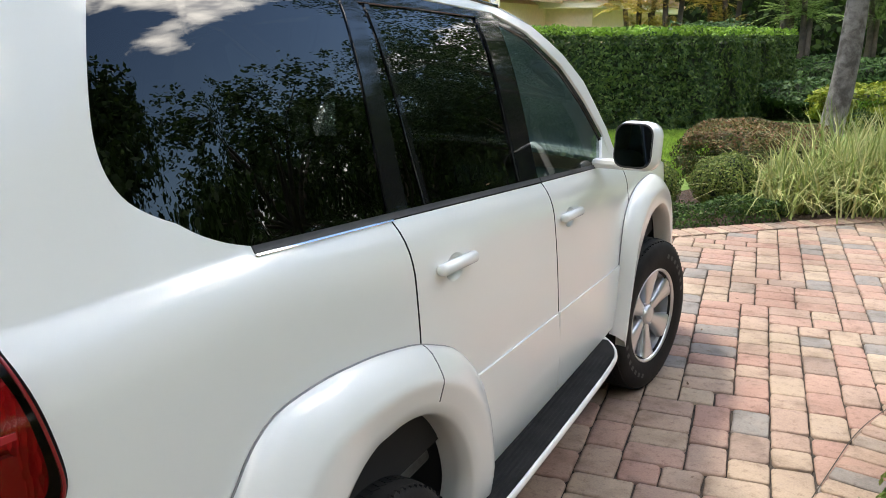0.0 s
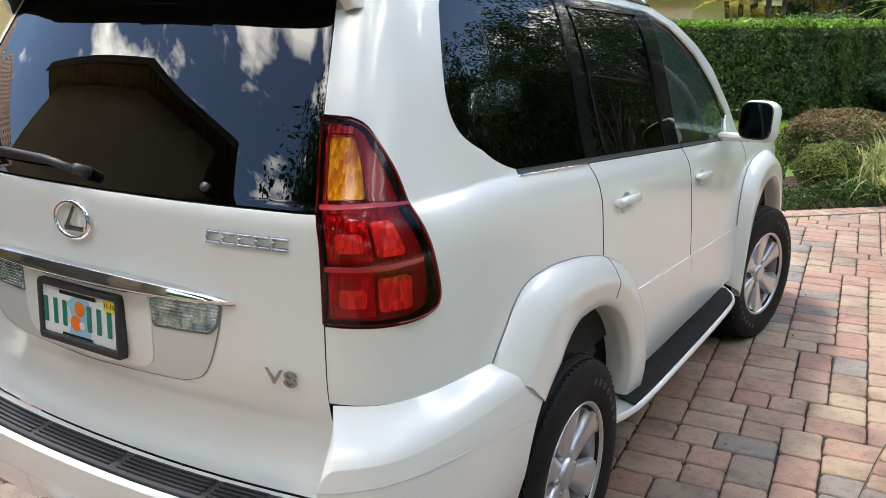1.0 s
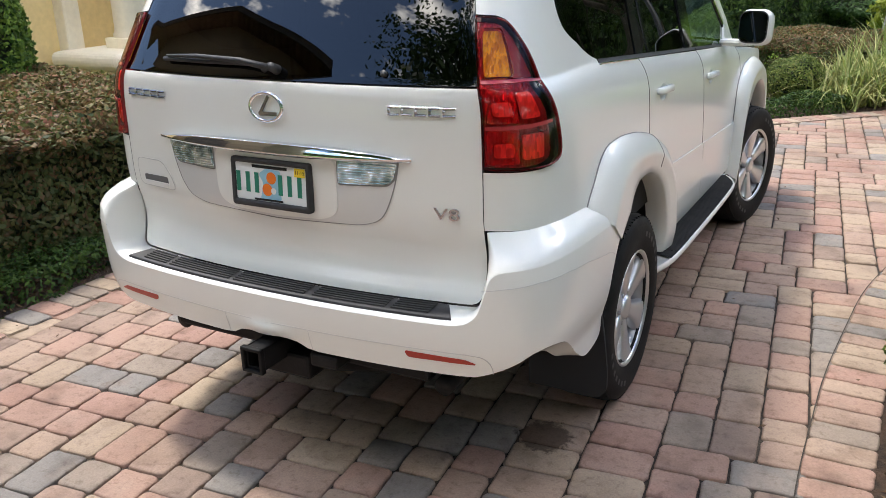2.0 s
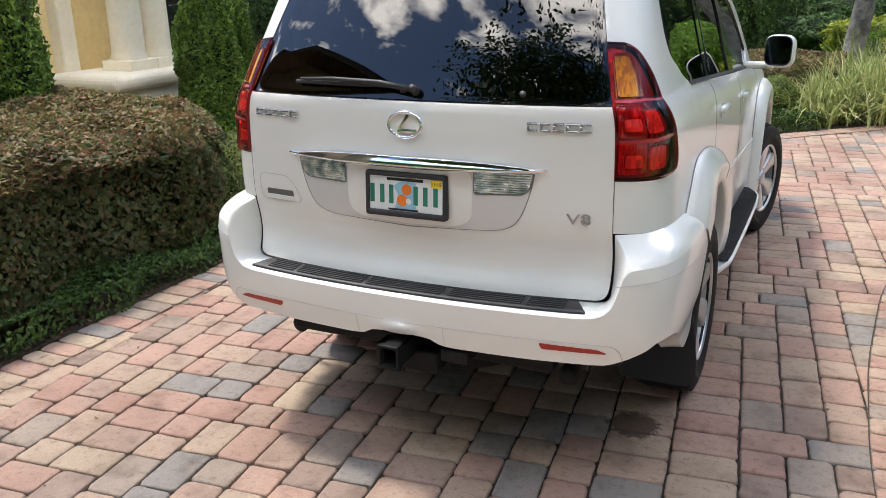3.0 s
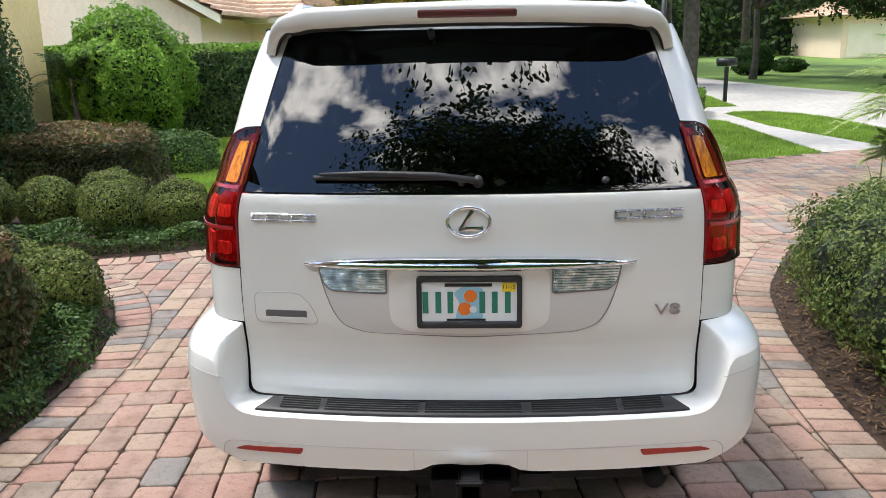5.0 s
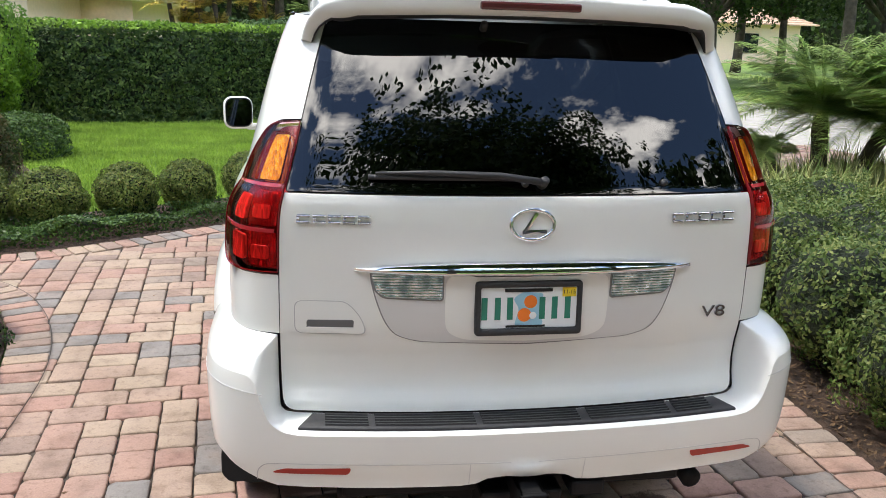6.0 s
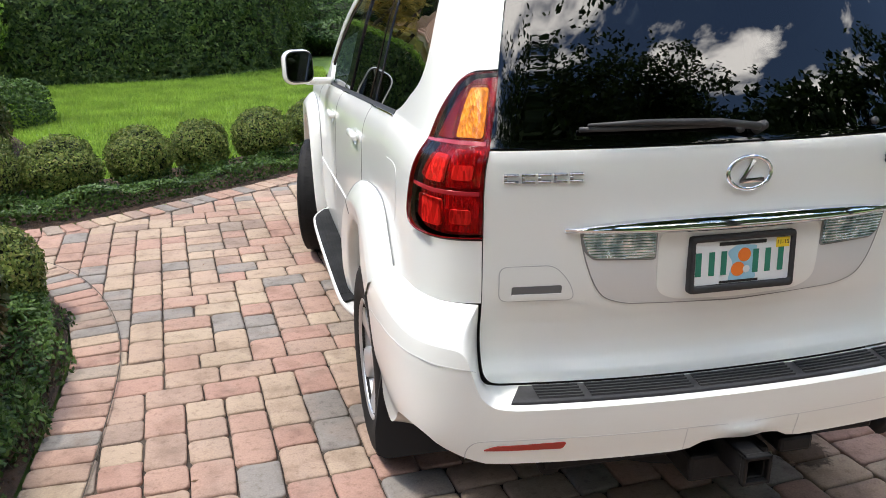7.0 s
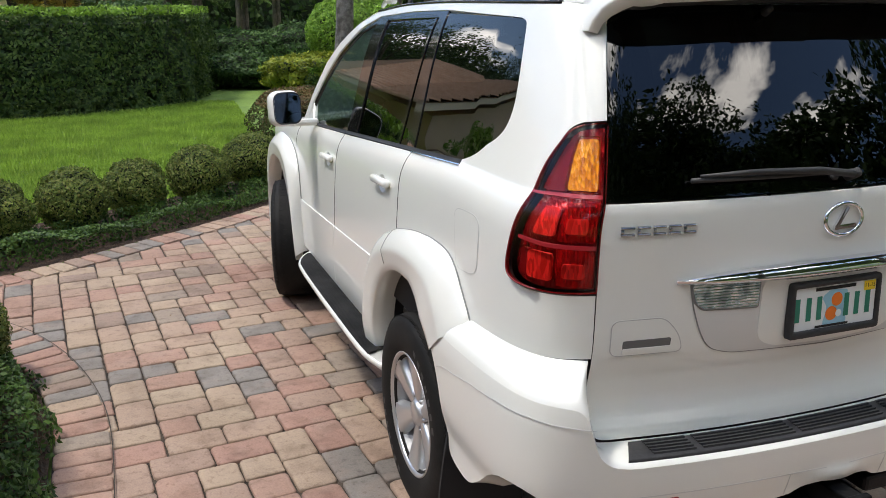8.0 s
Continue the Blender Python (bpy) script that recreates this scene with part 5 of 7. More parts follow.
# ---- cabin ----
part("cabin_floor", boxed((-.80, .25, .60), (.80, 3.2, .66), .02), CABIN, suv)
part("load_cover", boxed((-.78, .2, .66), (.78, .62, .98), .03), CABIN, suv)
for x, y, w, name in ((.40, 2.05, .25, "front_seat"), (-.40, 2.05, .25, "front_seat"), (0, 1.12, .66, "rear_seat")):
    st = part(name, boxed((x - w, y - .02, .68), (x + w, y + .50, .88), .07, segs=3), LEATHER, suv, "grey leather seat")
    bm = boxed((x - w, -.07, 0), (x + w, .07, .62), .06, segs=3)
    bmesh.ops.rotate(bm, verts=bm.verts[:], cent=(x, 0, 0), matrix=Matrix.Rotation(radians(14), 3, "X"))
    bmesh.ops.translate(bm, verts=bm.verts[:], vec=(0, y, .82))
    part("backrest", bm, LEATHER, st)
    for hx in ((0,) if w < .5 else (-.42, .42)):
        part("headrest", boxed((x + hx - .12, y - .24, 1.42), (x + hx + .12, y - .14, 1.60), .04, segs=3), LEATHER, st)
dash = part("dashboard", boxed((-.78, 2.82, .80), (.78, 3.25, 1.17), .06, segs=3), LEATHER, suv, "grey dashboard with an air vent")
bm = bmesh.new()
for sx in (-.58, .58):
    for k in range(4):
        box(bm, (sx - .08, 2.812, 1.03 + k * .022), (sx + .08, 2.822, 1.044 + k * .022), .002, segs=1)
part("air_vent", bm, PLASTIC, dash)
ring = [(-.40 + .19 * math.cos(a), 2.70 - .06 * math.sin(a), 1.10 + .18 * math.sin(a)) for a in np.linspace(0, 2 * math.pi, 29)]
sw = part("steering_wheel", mesh_of("steering_wheel", *tube(ring, .016, 8, False), PLASTIC), PLASTIC, suv)
bm = boxed((-.46, 2.69, 1.05), (-.34, 2.73, 1.14), .02)
box(bm, (-.58, 2.70, 1.09), (-.22, 2.72, 1.115), .008)
box(bm, (-.42, 2.71, .95), (-.38, 2.85, 1.08), .008)
part("wheel_boss", bm, PLASTIC, sw)


# ---- foliage helpers ----
rng = np.random.default_rng(7)


def leaf_mesh(name, pts, nrm, size, mat, aspect=1.9, lift=0.5, more=None):
    """Many folded leaves, one island each, at points with outward normals."""
    n = len(pts)
    jitter = rng.normal(size=(n, 3)) * lift
    w = nrm + jitter
    w /= np.linalg.norm(w, axis=1, keepdims=True)
    a = np.cross(w, rng.normal(size=(n, 3)))
    a /= np.maximum(np.linalg.norm(a, axis=1, keepdims=True), 1e-6)
    b = np.cross(w, a)
    sz = size * rng.uniform(.65, 1.3, (n, 1))
    base_, tip = pts - a * sz * .5, pts + a * sz * .5 - w * sz * .12
    l, r = pts + b * sz * .5 / aspect - w * sz * .10, pts - b * sz * .5 / aspect - w * sz * .10
    v = np.stack([base_, l, tip, r], 1).reshape(-1, 3)
    me = bpy.data.meshes.new(name)
    me.vertices.add(4 * n)
    me.vertices.foreach_set("co", v.astype(np.float32).ravel())
    me.loops.add(6 * n)
    idx = (np.arange(n)[:, None] * 4 + np.array([0, 1, 2, 0, 2, 3])[None]).astype(np.int32)
    me.loops.foreach_set("vertex_index", idx.ravel())
    me.polygons.add(2 * n)
    me.polygons.foreach_set("loop_start", (np.arange(2 * n) * 3).astype(np.int32))
    me.polygons.foreach_set("loop_total", np.full(2 * n, 3, np.int32))
    me.materials.append(mat)
    me.update(calc_edges=True)
    return me


def wobble(d, amount, freq, seed):
    """Uneven radius over directions."""
    r = np.ones(len(d))
    g = np.random.default_rng(seed)
    for k in range(7):
        f = g.normal(size=3) * freq * (1 + .5 * k)
        r += amount / (1 + .5 * k) * np.sin(d @ f + g.uniform(0, 6.28))
    return r


def ball_points(n, radii, seed, amount=.05, freq=4.0, flat=0.0, depth=.14):
    d = rng.normal(size=(n, 3))
    d /= np.linalg.norm(d, axis=1, keepdims=True)
    r = wobble(d, amount, freq, seed) * (1 - depth * rng.random(n) ** 2)
    p = d * r[:, None] * np.array(radii)
    nn = d / np.array(radii)
    nn /= np.linalg.norm(nn, axis=1, keepdims=True)
    keep = p[:, 2] > -radii[2] * (1 - flat)
    return p[keep], nn[keep]


def cone_points(n, radius, height, seed, power=.42):
    h = 1 - rng.random(n) ** .62
    w = rng.uniform(0, 2 * math.pi, n)
    d = np.stack([np.cos(w), np.sin(w), h * 3], 1)
    r = radius * (1 - h) ** power * np.minimum(1, .72 + h * 4) * wobble(d, .11, 4.0, seed) * (1 - .28 * rng.random(n) ** 2)
    p = np.stack([np.cos(w) * r, np.sin(w) * r, h * height], 1)
    nn = np.stack([np.cos(w), np.sin(w), np.full(n, .35)], 1)
    return p, nn / np.linalg.norm(nn, axis=1, keepdims=True)


def slab_points(n, poly, z0, z1, seed, top=.5, edge=.04, hump=.06):
    """Points on the top and the sides of a clipped hedge with the given plan."""
    poly = np.array(poly, float)
    lo, hi = poly.min(0), poly.max(0)
    pts, nn = [], []
    nt = int(n * top)
    q = rng.uniform(lo, hi, (nt * 3, 2))
    q = q[inside(poly, q)][:nt]
    z = z1 + hump * (wobble(np.stack([q[:, 0], q[:, 1], q[:, 0] * 0], 1), .5, 2.2, seed) - 1) - .10 * (z1 - z0) * rng.random(len(q)) ** 2
    a, b = poly, np.roll(poly, -1, 0)
    near = np.full(len(q), 9.0)
    for e0, e1 in zip(a, b):
        t = np.clip(((q - e0) @ (e1 - e0)) / max(1e-9, (e1 - e0) @ (e1 - e0)), 0, 1)
        near = np.minimum(near, np.hypot(*(q - e0 - t[:, None] * (e1 - e0)).T))
    z -= 2.2 * hump * min(1.0, z1 - z0) * np.exp(-near / .13)
    pts.append(np.stack([q[:, 0], q[:, 1], z], 1))
    nn.append(np.tile([0, 0, 1.0], (len(q), 1)))
    ln = np.hypot(*(b - a).T)
    k = rng.choice(len(a), n - nt, p=ln / ln.sum())
    t = rng.random((n - nt, 1))
    q = a[k] * (1 - t) + b[k] * t
    d = (b - a) / ln[:, None]
    area = np.sum(a[:, 0] * b[:, 1] - b[:, 0] * a[:, 1])
    o = np.stack([d[:, 1], -d[:, 0]], 1) * (1 if area > 0 else -1)
    z = z0 + (z1 - z0) * rng.random(n - nt)
    u = (z - z0) / (z1 - z0)
    push = edge * (wobble(np.stack([q[:, 0], q[:, 1], z], 1), .9, 3.0, seed + 1) - 1) - .10 * rng.random(n - nt) ** 2 - min(.24, 2.4 * hump) * u ** 4 * min(1.0, z1 - z0)
    q = q + o[k] * push[:, None]
    pts.append(np.stack([q[:, 0], q[:, 1], z], 1))
    nn.append(np.concatenate([o[k], np.full((n - nt, 1), .25)], 1))
    return np.concatenate(pts), np.concatenate(nn)


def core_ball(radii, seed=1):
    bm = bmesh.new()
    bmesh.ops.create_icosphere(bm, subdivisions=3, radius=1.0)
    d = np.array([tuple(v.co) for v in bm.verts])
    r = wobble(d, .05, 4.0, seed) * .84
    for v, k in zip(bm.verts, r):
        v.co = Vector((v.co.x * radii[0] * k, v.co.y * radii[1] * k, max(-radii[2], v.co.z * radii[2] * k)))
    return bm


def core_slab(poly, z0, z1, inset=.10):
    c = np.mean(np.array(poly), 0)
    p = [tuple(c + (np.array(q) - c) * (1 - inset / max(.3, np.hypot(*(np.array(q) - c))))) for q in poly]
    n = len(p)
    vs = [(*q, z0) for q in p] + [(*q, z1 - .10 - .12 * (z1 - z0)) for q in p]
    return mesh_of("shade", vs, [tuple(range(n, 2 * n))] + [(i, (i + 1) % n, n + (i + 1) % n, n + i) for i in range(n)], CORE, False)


def ball_bush(at, radii, n, leaf, mat, label, group, seed, amount=.05):
    ob = thing("bush", label, "bush", group, at)
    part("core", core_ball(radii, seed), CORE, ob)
    p, nn = ball_points(n, radii, seed, amount, flat=.1)
    part("foliage", leaf_mesh("foliage", p, nn, leaf, mat), mat, ob)
    ob.location = (at[0], at[1], at[2] + radii[2] * .9)
    return ob


def hedge(name, poly, z0, z1, n, leaf, mat, label, seed, top_mat=None, top=.5, edge=.05, hump=.06, category="hedge"):
    ob = thing(name, label, category)
    if z1 > .5:
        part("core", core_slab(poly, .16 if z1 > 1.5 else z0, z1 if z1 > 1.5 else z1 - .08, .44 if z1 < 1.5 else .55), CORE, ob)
    p, nn = slab_points(n, poly, z0, z1, seed, top, edge, hump)
    if top_mat is None:
        part("foliage", leaf_mesh("foliage", p, nn, leaf, mat), mat, ob)
    else:
        # most leaves within 13 cm of the top take the lighter top_mat
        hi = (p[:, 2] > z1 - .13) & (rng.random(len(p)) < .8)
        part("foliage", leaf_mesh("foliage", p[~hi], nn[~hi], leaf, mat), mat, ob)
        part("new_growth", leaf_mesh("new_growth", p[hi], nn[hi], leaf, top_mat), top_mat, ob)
    return ob


def tree(at, height, trunk, crown, n, leaf, mat, bark, label, seed, group="", lean=(0, 0), clumps=22, low=.42):
    """A tapered trunk with limbs and a broken crown of leaf clumps."""
    g = np.random.default_rng(seed)
    ob = thing("tree", label, "tree", group, at)
    fork = height * low
    pts = [(lean[0] * t + .05 * math.sin(5 * t), lean[1] * t + .05 * math.cos(4 * t), fork * t) for t in np.linspace(0, 1, 8)]
    pieces = [tube(pts, [trunk * (1.25 if i == 0 else 1 - .04 * i) for i in range(8)], 14)]
    top = Vector(pts[-1])
    centres = []
    for k in range(clumps):
        w, e = g.uniform(0, 2 * math.pi), g.uniform(.1, 1.0)
        c = Vector((lean[0] + crown * math.cos(w) * g.uniform(.3, 1), lean[1] + crown * math.sin(w) * g.uniform(.3, 1), fork + (height - fork) * e * .92))
        centres.append(c)
        if k < 12:
            mid = top.lerp(c, .5) + Vector((0, 0, .12 * height * g.uniform(-.3, 1)))
            pieces.append(tube([top, top.lerp(mid, .6), mid, c], [trunk * .5, trunk * .34, trunk * .22, trunk * .06], 8))
    part("trunk", mesh_of("trunk", *joined(pieces), bark), bark, ob)
    ps, ns = [], []
    for i, c in enumerate(centres):
        rr = crown * g.uniform(.26, .48)
        per = 14
        p, nn = ball_points(max(4, n // clumps // per), (rr, rr, rr * .7), seed + i, .22, 3.0, depth=.75)
        p = np.repeat(p, per, 0) + rng.normal(size=(len(p) * per, 3)) * crown * .034
        ps.append(p + np.array(c))
        ns.append(np.repeat(nn, per, 0))
    part("crown", leaf_mesh("crown", np.concatenate(ps), np.concatenate(ns), leaf, mat, 1.7, .9), mat, ob)
    return ob


def fronds(name, n, length, droop, mat, leaflet, width, up=(.2, 1.2), seed=3, pairs=26, lay=.5):
    """Feather leaves that arch from one point."""
    g = np.random.default_rng(seed)
    vs, fs = [], []
    for k in range(n):
        w, e = 2 * math.pi * k / n + g.uniform(-.2, .2), g.uniform(*up)
        d = Vector((math.cos(w), math.sin(w), 0))
        side_ = Vector((-math.sin(w), math.cos(w), 0))
        L = length * g.uniform(.8, 1.1)
        last = None
        for i in range(pairs + 1):
            t = i / pairs
            p = d * (L * t * max(.05, math.cos(e)) ** lay * (1 - .15 * t)) + Vector((0, 0, L * (math.sin(e) * t - droop * t * t)))
            if last is not None:
                m = len(vs)
                vs += [last + side_ * .006, last - side_ * .006, p]
                fs.append((m, m + 1, m + 2))
            last = p
            if i > 3:
                ll = leaflet * math.sin(math.pi * min(1, .12 + t * .95)) ** .6
                for sg in (-1, 1):
                    tip = p + (side_ * sg * .85 + d * .5 + Vector((0, 0, .12 - .35 * g.random()))) * ll
                    m = len(vs)
                    vs += [p + d * width * .5, p - d * width * .5, tip]
                    fs.append((m, m + 1, m + 2))
    return mesh_of(name, vs, fs, mat, False)


def strap_clump(at, n, length, label, seed, mat=STRAP_LEAF, width=.020, spread=.20):
    g = np.random.default_rng(seed)
    vs, fs = [], []
    for k in range(n):
        w = g.uniform(0, 2 * math.pi)
        d, s_ = Vector((math.cos(w), math.sin(w), 0)), Vector((-math.sin(w), math.cos(w), 0))
        o = Vector((g.normal() * spread, g.normal() * spread, 0))
        L, lean_ = length * g.uniform(.55, 1.25), g.uniform(.2, 1.15)
        m = len(vs)
        for i in range(5):
            t = i / 4
            p = o + d * (L * lean_ * t * (.35 + .65 * t)) + Vector((0, 0, L * (t * 1.0 - lean_ * .75 * t * t)))
            ww = width * (1 - t ** 2 * .9) * .5
            vs += [p - s_ * ww, p + s_ * ww]
        fs += [(m + 2 * i, m + 2 * i + 1, m + 2 * i + 3, m + 2 * i + 2) for i in range(4)]
    ob = whole("strappy_grass_clump", mesh_of("strappy_grass_clump", vs, fs, mat, False), mat, label, "grass clump", "strappy grass clumps", at=at)
    return ob


# ---- ground, drive and beds ----
DRIVE = [(-2.28, -9), (-2.27, 1.6), (-2.29, 2.1), (-2.36, 2.5), (-2.5, 2.95), (-2.75, 3.45), (-3.15, 3.85), (-3.9, 4.08), (-6.2, 4.15), (-6.2, 4.62), (-3.4, 4.58), (-2.9, 4.68), (-2.4, 4.96), (-1.83, 5.38), (-1.3, 5.75), (-.75, 6.22), (.5, 7.33), (1.2, 7.98), (2.3, 8.95), (3.3, 9.75), (4.3, 10.45), (6.0, 11.3), (8.7, 12.0), (8.7, 8.6), (6.2, 7.6), (4.2, 6.3), (2.78, 4.75), (2.2, 3.55), (1.98, 2.55), (1.89, 1.5), (1.88, .6), (1.95, -.5), (2.3, -1.7), (3.0, -2.8), (3.4, -9)]


def plate_of(name, poly, z, mat, label, category, thick=.0):
    return whole(name, mesh_of(name, [(x, y, z) for x, y in poly], [tuple(range(len(poly)))], mat, False), mat, label, category, kind="structure")


whole("ground", mesh_of("ground", [(-900, -900, -.05), (900, -900, -.05), (900, 900, -.05), (-900, 900, -.05)], [(0, 1, 2, 3)], LAWN, False), LAWN, "green lawn that reaches to the horizon", "lawn", kind="structure")
driveway = plate_of("driveway", DRIVE, -.018, JOINT, "drive of tumbled pink, tan and grey concrete pavers", "driveway")
plate_of("bed_by_the_house", [(-2.29, -9), (-2.28, 1.6), (-2.30, 2.1), (-2.37, 2.5), (-2.51, 2.95), (-2.76, 3.46), (-3.16, 3.86), (-3.9, 4.09), (-6.2, 4.16), (-6.9, 4.1), (-6.9, -9)], -.004, MULCH, "bark mulch bed beside the drive", "planting bed")
plate_of("bed_beyond_the_path", [(-6.9, 4.6), (-3.4, 4.59), (-2.9, 4.69), (-2.4, 4.97), (-1.83, 5.39), (-1.3, 5.76), (-.75, 6.23), (.5, 7.34), (1.2, 7.99), (2.3, 8.96), (3.3, 9.76), (3.6, 11.4), (2.2, 12.4), (1.0, 11.2), (-.5, 7.9), (-1.6, 6.9), (-2.9, 6.2), (-4.4, 9.5), (-6.9, 11)], -.004, MULCH, "bark mulch bed along the drive", "planting bed")
plate_of("bed_opposite", [(8.6, 8.66), (6.15, 7.66), (4.13, 6.36), (2.70, 4.80), (2.11, 3.58), (1.89, 2.56), (1.80, 1.5), (1.79, .6), (1.86, -.5), (2.22, -1.74), (2.93, -2.84), (3.33, -9), (6, -9), (6.5, 5.5)], -.004, MULCH, "bark mulch bed beside the drive", "planting bed")
plate_of("street", [(8.8, -60), (8.3, 12), (8.11, 17.05), (7.8, 18.15), (7.3, 18.8), (7.05, 20.3), (7.15, 22.2), (7.35, 24.3), (7.7, 27), (8.5, 33), (7.6, 38), (4, 46), (6.5, 48), (9.3, 40), (10.2, 34.6), (10.4, 32.8), (10.9, 30.3), (11.3, 28.2), (12.4, 25), (13.6, 19), (14.8, 8), (15.5, -60)], -.030, CONCRETE, "pale concrete residential street", "street")
plate_of("pavement", [(5.65, 10.9), (5.6, 12.2), (5.6, 15.4), (5.6, 16.4), (5.25, 16.9), (5.3, 17.9), (6.16, 20.1), (7.04, 20.28), (7.28, 18.8), (6.43, 18.77), (6.07, 18.31), (6.11, 17.18), (6.15, 15.4), (6.35, 14.3), (6.61, 13.2), (6.95, 11.7)], -.025, CONCRETE, "pale concrete footpath through the lawn", "footpath")

# ---- clipped plants by the drive ----
hedge("burgundy_hedge", [(-5.3, -1.6), (-2.62, -1.6), (-2.52, .0), (-2.57, 1.72), (-2.78, 2.4), (-3.42, 2.9), (-5.3, 3.2)], .10, .87, 112000, .048, RED_LEAF, "clipped burgundy and green shrub hedge beside the drive", 11, RED_TIP, .62, .10, .09)
hedge("groundcover", [(-2.80, -3.4), (-2.33, -3.4), (-2.31, 1.6), (-2.36, 2.2), (-2.50, 2.75), (-2.8, 3.3), (-3.2, 3.7), (-4.0, 3.95), (-5.0, 3.9), (-4.0, 3.3), (-3.0, 2.4), (-2.80, 1.5)], -.02, .17, 46000, .036, COVER_LEAF, "low dark green groundcover at the drive's edge", 12, COVER_TOP, .75, .07, .12, "groundcover")
hedge("groundcover", [(-5.6, 4.70), (-3.4, 4.66), (-2.9, 4.76), (-2.4, 5.05), (-1.83, 5.47), (-1.3, 5.84), (-.75, 6.31), (.5, 7.42), (1.25, 8.05), (1.25, 8.45), (.2, 7.75), (-.9, 6.8), (-2.0, 5.95), (-3.0, 5.3), (-5.6, 5.3)], -.02, .15, 40000, .036, COVER_LEAF, "low dark green groundcover along the drive's far edge", 13, COVER_TOP, .75, .06, .10, "groundcover")
for k, (x, y, r, h) in enumerate([(-2.95, 5.60, .325, .285), (-2.36, 6.02, .295, .275), (-1.84, 6.44, .285, .265), (-1.24, 6.88, .31, .275), (-3.55, 5.45, .33, .30), (-.62, 7.35, .32, .30), (.0, 7.9, .32, .30), (.66, 8.6, .34, .29), (-4.35, 5.75, .31, .30), (-5.15, 5.9, .33, .30), (-3.72, 5.85, .34, .33), (-2.80, 2.78, .29, .30), (-3.35, 3.2, .30, .28), (-2.92, 2.28, .27, .29)]):
    ball_bush((x, y, 0), (r, r, h), 9000, .030, BOX_LEAF, "clipped round boxwood ball", "boxwood balls", 20 + k)
hedge("burgundy_hedge", [(-6.2, 7.1), (-4.6, 7.0), (-3.9, 7.3), (-4.2, 8.6), (-6.2, 8.9)], .1, .85, 30000, .045, RED_LEAF, "clipped burgundy shrub behind the boxwood balls", 31, RED_TIP, .6, .1, .1)
hedge("burgundy_hedge", [(.05, 9.5), (1.0, 9.3), (1.55, 9.8), (1.6, 11.4), (.5, 11.8), (-.1, 10.6)], .05, .62, 26000, .045, RED_LEAF, "clipped burgundy shrub beside the strappy grass", 32, RED_TIP, .6, .1, .1)

# ---- cones, big round bushes ----
for k, (x, y, r, h, mat) in enumerate([(-5.25, 5.35, .52, 2.45, SPIRE_LEAF), (-6.05, 7.55, .66, 3.1, DEEP_LEAF), (-5.35, 2.55, .52, 2.9, SPIRE_LEAF)]):
    ob = thing("topiary", "tall clipped conical topiary shrub by the house", "topiary", "topiary cones", (x, y, 0))
    # this wide dark cone is no real stem: it paints the inner shade
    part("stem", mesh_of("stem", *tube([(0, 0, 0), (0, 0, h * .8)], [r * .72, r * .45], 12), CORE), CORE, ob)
    p, nn = cone_points(26000, r, h, 40 + k)
    part("foliage", leaf_mesh("foliage", p + np.array([0, 0, .05]), nn, .052, mat, 1.9, .7), mat, ob)
ball_bush((-6.42, 13.0, .12), (1.27, 1.27, 1.2), 30000, .075, ROUND_LEAF, "large clipped round green bush", "large round bushes", 51, .10)
dome = ball_bush((3.71, 18.9, .42), (1.4, 1.4, .87), 32000, .072, ROUND_LEAF, "large clipped round green bush", "large round bushes", 52, .05)
part("stem", mesh_of("stem", *joined([tube([(.3 * math.cos(w), .3 * math.sin(w), -1.4), (.5 * math.cos(w), .5 * math.sin(w), -.2)], [.07, .05], 8) for w in (0, 2.1, 4.2)]), BARK_DARK), BARK_DARK, dome)

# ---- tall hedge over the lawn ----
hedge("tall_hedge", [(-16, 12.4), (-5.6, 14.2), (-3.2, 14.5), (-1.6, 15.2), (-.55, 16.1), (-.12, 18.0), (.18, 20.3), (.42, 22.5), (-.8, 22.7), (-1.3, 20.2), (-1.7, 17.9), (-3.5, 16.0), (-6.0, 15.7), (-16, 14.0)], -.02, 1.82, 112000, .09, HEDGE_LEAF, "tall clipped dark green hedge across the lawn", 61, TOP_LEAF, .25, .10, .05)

hedge("groundcover", [(-6.2, 9.5), (-5.2, 9.2), (-4.4, 9.5), (-3.9, 10.1), (-4.1, 10.8), (-5.2, 11.1), (-6.3, 10.7)], -.02, .44, 16000, .05, COVER_LEAF, "rounded mound of dark green groundcover on the lawn", 65, COVER_TOP, .6, .12, .12, "groundcover")

# ---- strappy grass ----
for k, (x, y, L) in enumerate([(1.35, 8.9, .95), (1.85, 9.25, 1.1), (2.3, 9.6, 1.1), (2.62, 9.95, 1.1), (1.7, 9.9, 1.1), (2.25, 10.4, 1.1), (2.75, 10.5, .9), (1.15, 8.65, .7), (2.05, 8.95, .8), (2.6, 9.35, .85)]):
    strap_clump((x, y, 0), 330, L, "clump of arching variegated strappy grass", 70 + k)

# ---- bed opposite: pale shrubs ----
for k, (x, y, r, h) in enumerate([(2.37, 1.0, .40, .38), (2.45, 1.8, .46, .43), (2.55, 2.6, .48, .43), (2.80, 3.4, .50, .38), (3.3, 4.1, .48, .36), (3.2, 2.2, .58, .45), (3.5, 3.2, .56, .38), (3.3, 1.2, .55, .45), (2.64, .15, .40, .36), (4.1, 4.6, .55, .36)]):
    ball_bush((x, y, 0), (r, r, h), 8500, .032, LIGHT_BUSH, "loose pale green shrub at the drive's edge", "pale shrubs", 90 + k, .14)

